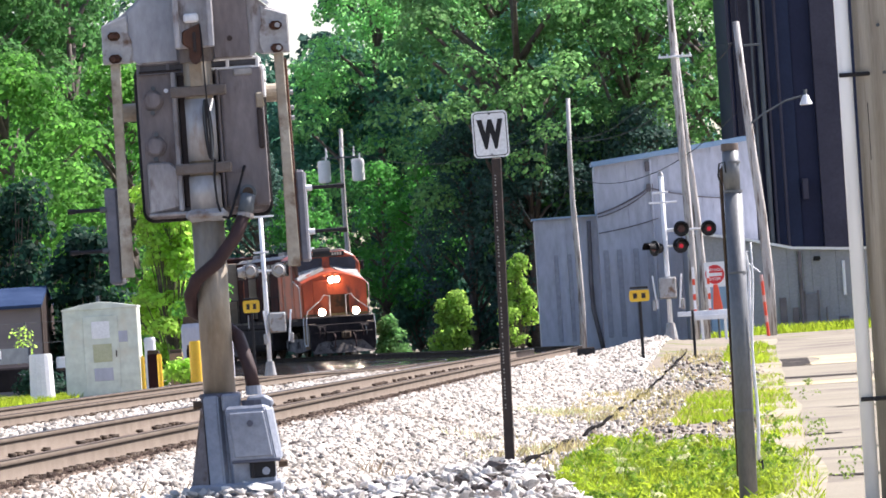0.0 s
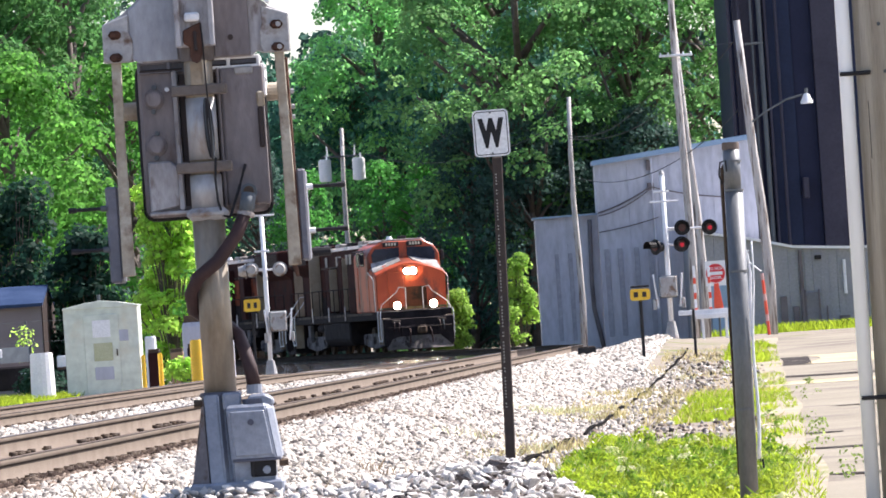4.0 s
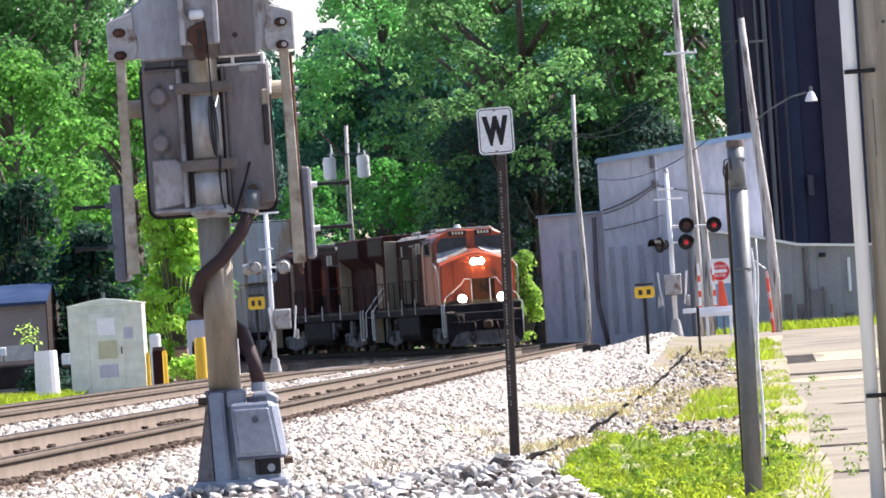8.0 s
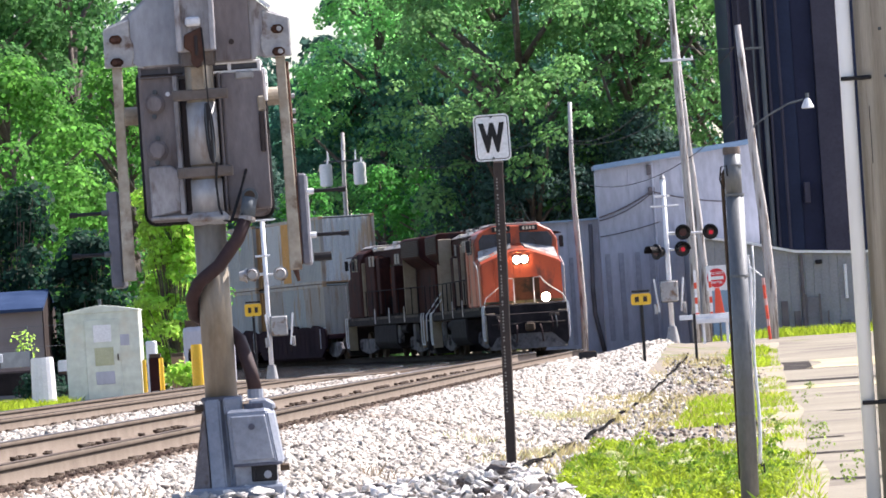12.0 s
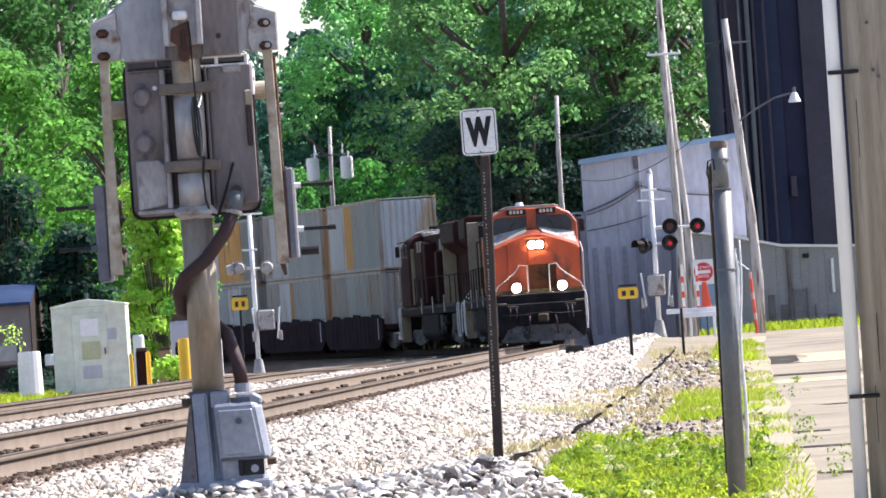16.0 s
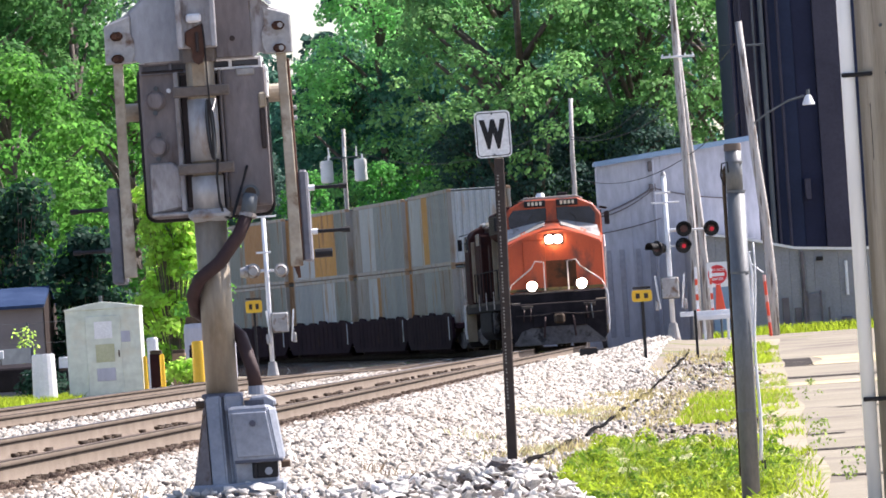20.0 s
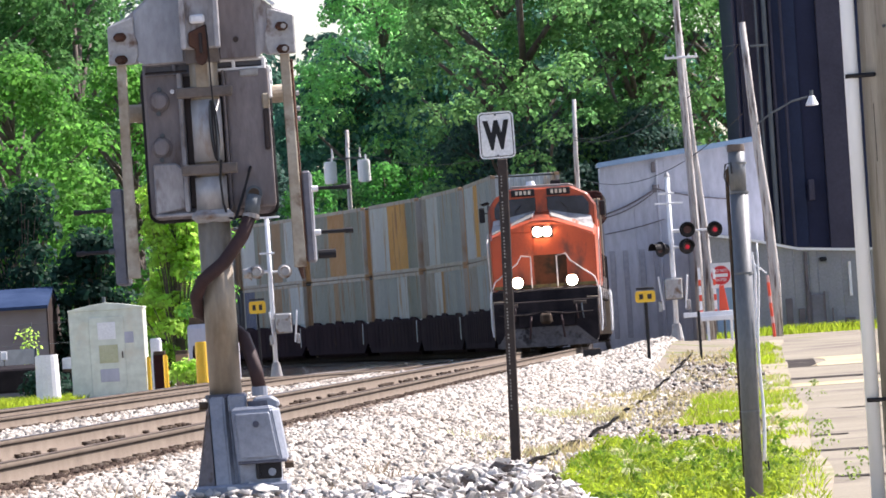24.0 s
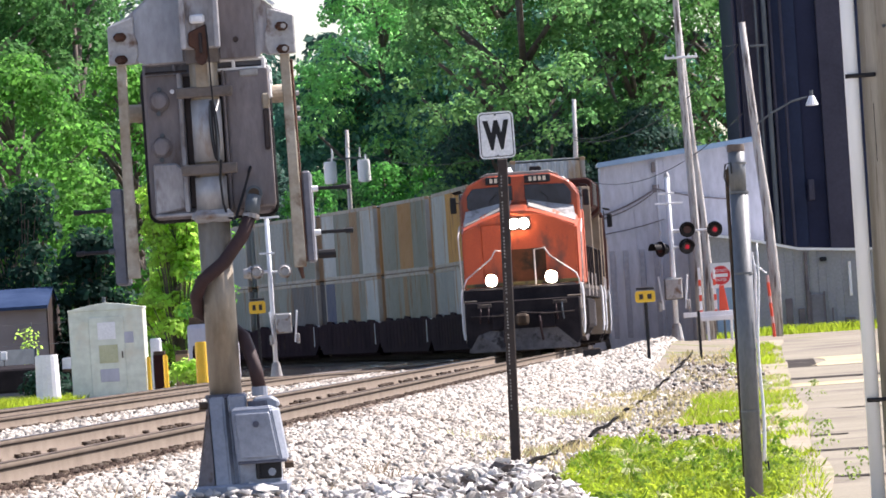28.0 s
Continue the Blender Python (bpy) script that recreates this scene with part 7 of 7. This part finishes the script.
blades("dry_stalks", 420, verge(2.7, 4.1, 52, 84, -0.9, 0.5), 0.03, 0.16, 0.004, M_stalk, 65, "grey-brown dry stalks standing in the ballast")
blades("shoulder_weeds", 1500, verge(3.3, 4.3, 60, 105, -0.5, 0.5), 0.04, 0.16, 0.007, M_drygrass, 66, "straw-coloured weeds at the foot of the shoulder")


def weed_carpet():
    rs = np.random.default_rng(58)
    for n, lo, hi, tall, m, lb in ((400, 0.05, 0.13, 0.05, M_grass, "low bright green weeds beside the track bed"),
                                   (90, 0.03, 0.07, 0.16, M_weed_dark, "taller dark green weeds among the grass"),
                                   (70, 0.03, 0.07, 0.10, M_sage, "pale dry weeds among the grass")):
        x, y = verge(4.3, 6.15, 38, 66, -0.1)(rs, n)
        clumps = [(a, b, float(c) + 0.02 + tall * rs.random(), rs.uniform(lo, hi)) for a, b, c in zip(x, y, ground_z(x, y))]
        V, F = leaf_cloud(rs, clumps, 9000, 0.03)
        tagged(mass("weeds", V, F, m), lb, "weeds", kind="stuff")


M_weed_dark = leaf_mat("dark_green_weeds", (0.07, 0.14, 0.012), (0.125, 0.20, 0.022), 0.4)
blades("tall_grass", 1000, verge(4.4, 6.1, 40, 66, -0.3, 0.2), 0.10, 0.22, 0.006, M_weed_dark, 67, "taller dark green grass in tufts")
weed_carpet()


blades("tall_weeds", 3500, verge(4.4, 6.2, 40, 66, -0.5, 0.3), 0.06, 0.17, 0.007, M_weed, 63, "olive weeds among the brighter grass")


def building_grass(rs, n):
    return rs.uniform(9.5, 19, n), rs.uniform(205, 241, n)


blades("building_grass", 16000, building_grass, 0.15, 0.42, 0.02, M_grass, 56, "tall green grass before the storage building")


def yard_grass(rs, n):
    return rs.uniform(-13, -8.6, n), rs.uniform(140, 158, n)


blades("yard_grass", 9000, yard_grass, 0.08, 0.25, 0.012, M_grass, 57, "short green grass in the yard")


def weeds(x, y, seed, h=0.25):
    rs = np.random.default_rng(seed)
    s = empty("weed", pose(x, y, gz(x, y) + 0.02), "small green weed in a crack of the lane", "weed", "lane weeds")
    clumps = [(rs.normal(0, 0.07), rs.normal(0, 0.07), h * rs.random(), 0.05 + 0.03 * rs.random()) for k in range(7)]
    V, F = leaf_cloud(rs, clumps, 2600, 0.03)
    mass("leaves", V, F, M_weed, s)


for k, (x, y) in enumerate(((2.54, 49.6), (3.16, 63.8), (4.37, 92.8), (3.28, 57.4), (2.78, 46.2), (4.64, 84.4), (3.35, 60.5))):
    weeds(x, y, 70 + k)

M_cable = mat("dull_black_cable", (0.006, 0.005, 0.005), (0.014, 0.012, 0.011), 4, 0.95, bump=0.05, spec=0.02)
# dark cable along the foot of the ballast, sunk here and there
for k, (y0, y1) in enumerate(((56, 66), (69, 88), (91, 118), (122, 148))):
    pts = []
    for y in np.linspace(y0, y1, 12):
        x = float(line_x(y)) + float(np.interp(y, [56, 61, 70, 107, 130, 150], [3.86, 3.92, 4.07, 4.17, 4.31, 4.4])) + 0.02 * math.sin(y * 0.5)
        pts.append((x, y, gz(x, y) + 0.055 + 0.02 * math.sin(y * 0.9)))
    tagged(part("ground_cable", tube(pts, 0.022, 6), M_cable), "black cable lying along the foot of the ballast", "cable", "ground cables")

# worn patches and seams of the lane
M_verge = mat("sandy_verge", (0.26, 0.21, 0.145), (0.35, 0.295, 0.21), 1.2, 0.95, bump=0.5, fine=18, stain=(0.18, 0.19, 0.06), stain_at=0.56, stain_scale=0.9)
strip("verge", np.arange(20, 160, 1.5), lambda y: road_edge(y) - 0.3 + 0.05 * math.sin(y * 0.23), lambda y: road_edge(y) + 0.16 + 0.05 * math.sin(y * 0.17) + 0.03 * math.sin(y * 0.41), 0.03, M_verge, "sandy weedy edge of the lane", "verge")
M_sand = mat("yellow_sand", (0.40, 0.33, 0.16), (0.50, 0.42, 0.25), 1.0, 0.95, bump=0.3, fine=20, stain=(0.40, 0.34, 0.26), stain_at=0.55, stain_scale=1.0)
M_tar = mat("dark_tar", (0.030, 0.026, 0.024), (0.065, 0.056, 0.050), 1.0, 0.95, bump=0.3, fine=20, stain=(0.16, 0.14, 0.12), stain_at=0.6, stain_scale=1.5, spec=0.03)
SANDY, SEAM = "yellow sandy strip washed across the lane", "dark tarred seam across the lane"
for y0, y1, a, b, m, lb in ((101.5, 105.5, 6.4, 12.5, M_sand, SANDY), (121, 131, 7.05, 13.0, M_sand, SANDY), (120.8, 130, 6.36, 7.0, M_tar, "dark tar patch on the lane"),
                            (108.8, 110.4, 6.35, 11.0, M_tar, SEAM), (55.8, 56.4, 6.55, 9.0, M_tar, SEAM), (62.5, 63.0, 6.3, 6.75, M_tar, SEAM), (78, 78.5, 6.7, 7.6, M_tar, SEAM), (47.0, 47.5, 6.6, 7.6, M_tar, SEAM)):
    strip("lane_patch", np.linspace(y0, y1, 5), lambda y, a=a: line_x(y) + a + 0.2 * math.sin(y * 3), lambda y, b=b: line_x(y) + b, 0.026, m, lb, "road patch")

# ---------- stones ----------
CUBE = np.array([(x, y, z) for x in (-1, 1) for y in (-1, 1) for z in (-1, 1)], float) / 2
QUADS = np.array([(0, 1, 3, 2), (4, 6, 7, 5), (0, 4, 5, 1), (2, 3, 7, 6), (0, 2, 6, 4), (1, 5, 7, 3)])


def stones(name, x, y, size, seed, material, label):
    rs = np.random.default_rng(seed)
    n = len(x)
    shape = CUBE[None] * (1 + rs.normal(0, 0.22, (n, 8, 3)))
    shape = shape * rs.uniform(0.6, 1.25, (n, 1, 3)) * size[:, None, None]
    q = rs.normal(size=(n, 4))
    q /= np.linalg.norm(q, axis=1)[:, None]
    w, a, b, c = q.T
    R = np.stack([np.stack([1 - 2 * (b * b + c * c), 2 * (a * b - c * w), 2 * (a * c + b * w)], 1),
                  np.stack([2 * (a * b + c * w), 1 - 2 * (a * a + c * c), 2 * (b * c - a * w)], 1),
                  np.stack([2 * (a * c - b * w), 2 * (b * c + a * w), 1 - 2 * (a * a + b * b)], 1)], 1)
    V = np.einsum("nij,nkj->nki", R, shape)
    z = ground_z(x, y) + size * rs.uniform(-0.15, 0.35, n)
    V = V + np.stack([x, y, z], 1)[:, None]
    F = (QUADS[None] + 8 * np.arange(n)[:, None, None]).reshape(-1, 4)
    return tagged(mass(name, V.reshape(-1, 3), F, material), label, "ballast", kind="stuff")


def broken_stone(rs):
    """The corners and triangles of one angular piece of crushed rock."""
    bm = bmesh.new()
    for k in range(11):
        v = rs.normal(size=3)
        v /= np.linalg.norm(v)
        bm.verts.new(v * rs.uniform(0.38, 0.56, 3))
    hull = bmesh.ops.convex_hull(bm, input=list(bm.verts))
    bmesh.ops.delete(bm, geom=[g for g in hull["geom_interior"] if isinstance(g, bmesh.types.BMVert)], context="VERTS")
    bmesh.ops.triangulate(bm, faces=list(bm.faces))
    bm.verts.index_update()
    V = np.array([v.co[:] for v in bm.verts])
    F = np.array([[v.index for v in f.verts] for f in bm.faces])
    bm.free()
    return V, F


def rubble(name, x, y, size, seed, material, label, sink=0.25):
    """Angular stones strewn over the ground, as one mass."""
    rs = np.random.default_rng(seed)
    kinds = [broken_stone(rs) for k in range(10)]
    VV, FF, at = [], [], 0
    z = ground_z(x, y)
    for k in range(len(x)):
        V, F = kinds[k % 10]
        R = np.array(Euler((rs.normal(0, 0.5), rs.normal(0, 0.5), rs.uniform(0, 6.28))).to_matrix())
        W = (V * size[k] * np.array([rs.uniform(0.9, 1.7), rs.uniform(0.8, 1.2), rs.uniform(0.35, 0.7)])) @ R.T
        VV.append(W + (x[k], y[k], z[k] + size[k] * rs.uniform(-0.1, sink)))
        FF.append(F + at)
        at += len(V)
    return tagged(mass(name, np.concatenate(VV), np.concatenate(FF), material), label, "ballast", kind="stuff")


def scatter_stones():
    rs = np.random.default_rng(81)
    n = 104000
    y = 30 + 95 * rs.random(n) ** 1.6
    d = rs.uniform(1.12, 4.5, n)
    keep = (d < 3.75 + 0.3 * rs.random(n)) | (rs.random(n) < 0.25)
    bare = rs.random((400, 40)) < 0.16          # small bare spots between the stones
    keep &= ~bare[((y - 30) / 0.30).astype(int) % 400, (d / 0.11).astype(int) % 40]
    y, d = y[keep], d[keep]
    stones("ballast_stones", line_x(y) + d, y, rs.uniform(0.020, 0.047, len(y)) * (1 + (y - 30) / 210), 82, M_stone, "loose pale crushed stones of the track shoulder")
    n = 9000
    y = 30 + 95 * rs.random(n) ** 1.6
    d = rs.uniform(1.1, 3.9, n)
    keep = np.sin(y * 0.41 + d * 2.1) + np.sin(y * 0.93 - d * 3.3) + rs.normal(0, 0.8, n) > -0.2
    y, d = y[keep], d[keep]
    stones("dark_stones", line_x(y) + d, y, rs.uniform(0.018, 0.045, len(y)) * (1 + (y - 30) / 210), 87, M_stone_dark, "dark stones for shaded gaps in the track shoulder")
    n = 800
    y = rs.uniform(22.5, 31.5, n)
    d = rs.uniform(1.6, 5.6, n)
    rubble("dark_stones", line_x(y) + d, y, rs.uniform(0.03, 0.065, n), 88, M_stone_dark, "dark stones for shaded gaps round the gate", 0.15)
    for n, m, seed in ((1000, M_stone, 89), (600, M_brown_stone, 96), (220, M_stone_dark, 97)):
        y = 64 + 80 * rs.random(n) ** 1.3
        d = rs.uniform(4.1, 6.1, n)
        stones("verge_stones", line_x(y) + d, y, rs.uniform(0.018, 0.045, n) * (1 + (y - 30) / 190), seed, m, "scattered crushed stones among the weeds")
    n = 420
    y = 42 + 24 * rs.random(n)
    d = rs.uniform(4.4, 6.1, n)
    stones("verge_stones", line_x(y) + d, y, rs.uniform(0.03, 0.05, n), 98, M_stone, "pale stones half hidden in the grass")
    n = 14000
    y = rs.uniform(55, 150, n)
    d = rs.uniform(-3.3, -0.95, n)
    stones("ballast_stones", line_x(y) + d, y, rs.uniform(0.035, 0.07, n) * 1.1, 83, M_stone, "loose pale crushed stones between the tracks")
    n = 6500
    y = rs.uniform(22.5, 32.5, n)
    d = rs.uniform(1.6, 5.6, n)
    rubble("ballast_stones", line_x(y) + d, y, rs.uniform(0.03, 0.07, n), 84, M_stone_pale, "loose pale crushed stones round the gate", 0.3)
    for n, m, seed, lb in ((900, M_stone_pale, 93, "pale broken stones of the heap"), (220, M_stone_dark, 94, "dark broken stones for shaded gaps in the heap")):
        rubble("heap_stones", rs.uniform(-0.95, 1.0, n), rs.uniform(25.5, 27.9, n), rs.uniform(0.02, 0.055, n), seed, m, lb, 0.6)
    rubble("heap_stones", rs.uniform(-1.25, -0.55, 260), rs.uniform(24.5, 25.1, 260), rs.uniform(0.02, 0.05, 260), 99, M_stone_pale, "pale broken stones before the gate", 0.6)
    n = 8000
    y = 34 + 90 * rs.random(n) ** 1.3
    d = 0.84 + np.abs(rs.normal(0.0, 0.06, n))
    stones("foot_gravel", line_x(y) + d, y, rs.uniform(0.025, 0.055, n), 86, M_grime, "dark oily gravel along the rail foot")
    n = 7000
    y = 34 + 90 * rs.random(n) ** 1.3
    d = 0.98 + np.abs(rs.normal(0.0, 0.16, n))
    stones("brown_gravel", line_x(y) + d, y, rs.uniform(0.025, 0.05, n), 92, M_brown_stone, "rust-stained brown gravel beside the rail")
    n = 12000
    y = rs.uniform(125, 168, n)
    d = rs.uniform(1.2, 3.7, n)
    stones("ballast_stones", line_x(y) + d, y, rs.uniform(0.055, 0.105, n), 85, M_stone, "pale crushed stones near the far crossing")


M_stone_pale = mat("pale_broken_stone", (0.48, 0.45, 0.42), (0.66, 0.63, 0.60), 4, 0.85, bump=0.3, fine=60, island=0.4, spec=0.05)
M_grime = mat("oily_gravel", (0.028, 0.020, 0.017), (0.065, 0.045, 0.036), 4, 0.9, bump=0.3, fine=50, island=0.4, spec=0.05)
M_brown_stone = mat("rust_stained_gravel", (0.12, 0.088, 0.068), (0.25, 0.20, 0.16), 3, 0.9, bump=0.3, fine=50, island=0.5, spec=0.05)
scatter_stones()


def heap():
    """The stones of the heap nearest to the lens, each on its own."""
    rs = np.random.default_rng(91)
    h = empty("ballast_heap", pose(0.1, 26.6, gz(0.1, 26.6)), "low heap of broken grey ballast stones", "stone heap")
    protos = []
    for k in range(12):
        V, F = broken_stone(rs)
        mesh = bpy.data.meshes.new("stone")
        mesh.from_pydata(V.tolist(), [], F.tolist())
        # two dark kinds imitate shadow between the stones
        mesh.materials.append(M_stone_dark if k in (2, 9) else M_stone_one)
        protos.append(mesh)
    for k in range(298):
        x, y = 0.18 + rs.normal(0, 0.50), 26.2 + rs.normal(0, 0.55)
        s = rs.uniform(0.035, 0.092)
        o = new("stone", protos[k % 12])
        o.parent = h
        o.matrix_parent_inverse = h.matrix_world.inverted()
        o.matrix_basis = Matrix.Translation((x, y, gz(x, y) + s * 0.22)) @ Matrix.Rotation(rs.normal(0, 0.5), 4, "X") @ Matrix.Rotation(rs.normal(0.0, 0.5), 4, "Y") @ Matrix.Rotation(rs.uniform(0, 6.28), 4, "Z") @ Matrix.Diagonal((s * rs.uniform(0.9, 1.7), s, s * rs.uniform(0.35, 0.7), 1))


heap()

# ---------- movement ----------


def motions():
    times = [float(t) for t in range(0, 29)]
    for ob, behind, a, b, how in riders:
        if how is True:
            local = Matrix()
        elif how is False:
            local = pose(-22.3, 0, 0, 0, 0, 180)
        else:
            local = pose(how[0], 0, how[1])
        walk(ob, [(t, ride(behind, a, b, t) @ local) for t in times])
    for w, x, r, way in spinning:
        step = 0.16
        n = int(math.ceil(28.0 / step))
        walk(w, [(min(28.0, k * step), pose(x, 0, r, 0, math.degrees(way * SPEED * min(28.0, k * step) / r), 0)) for k in range(n + 1)])


motions()
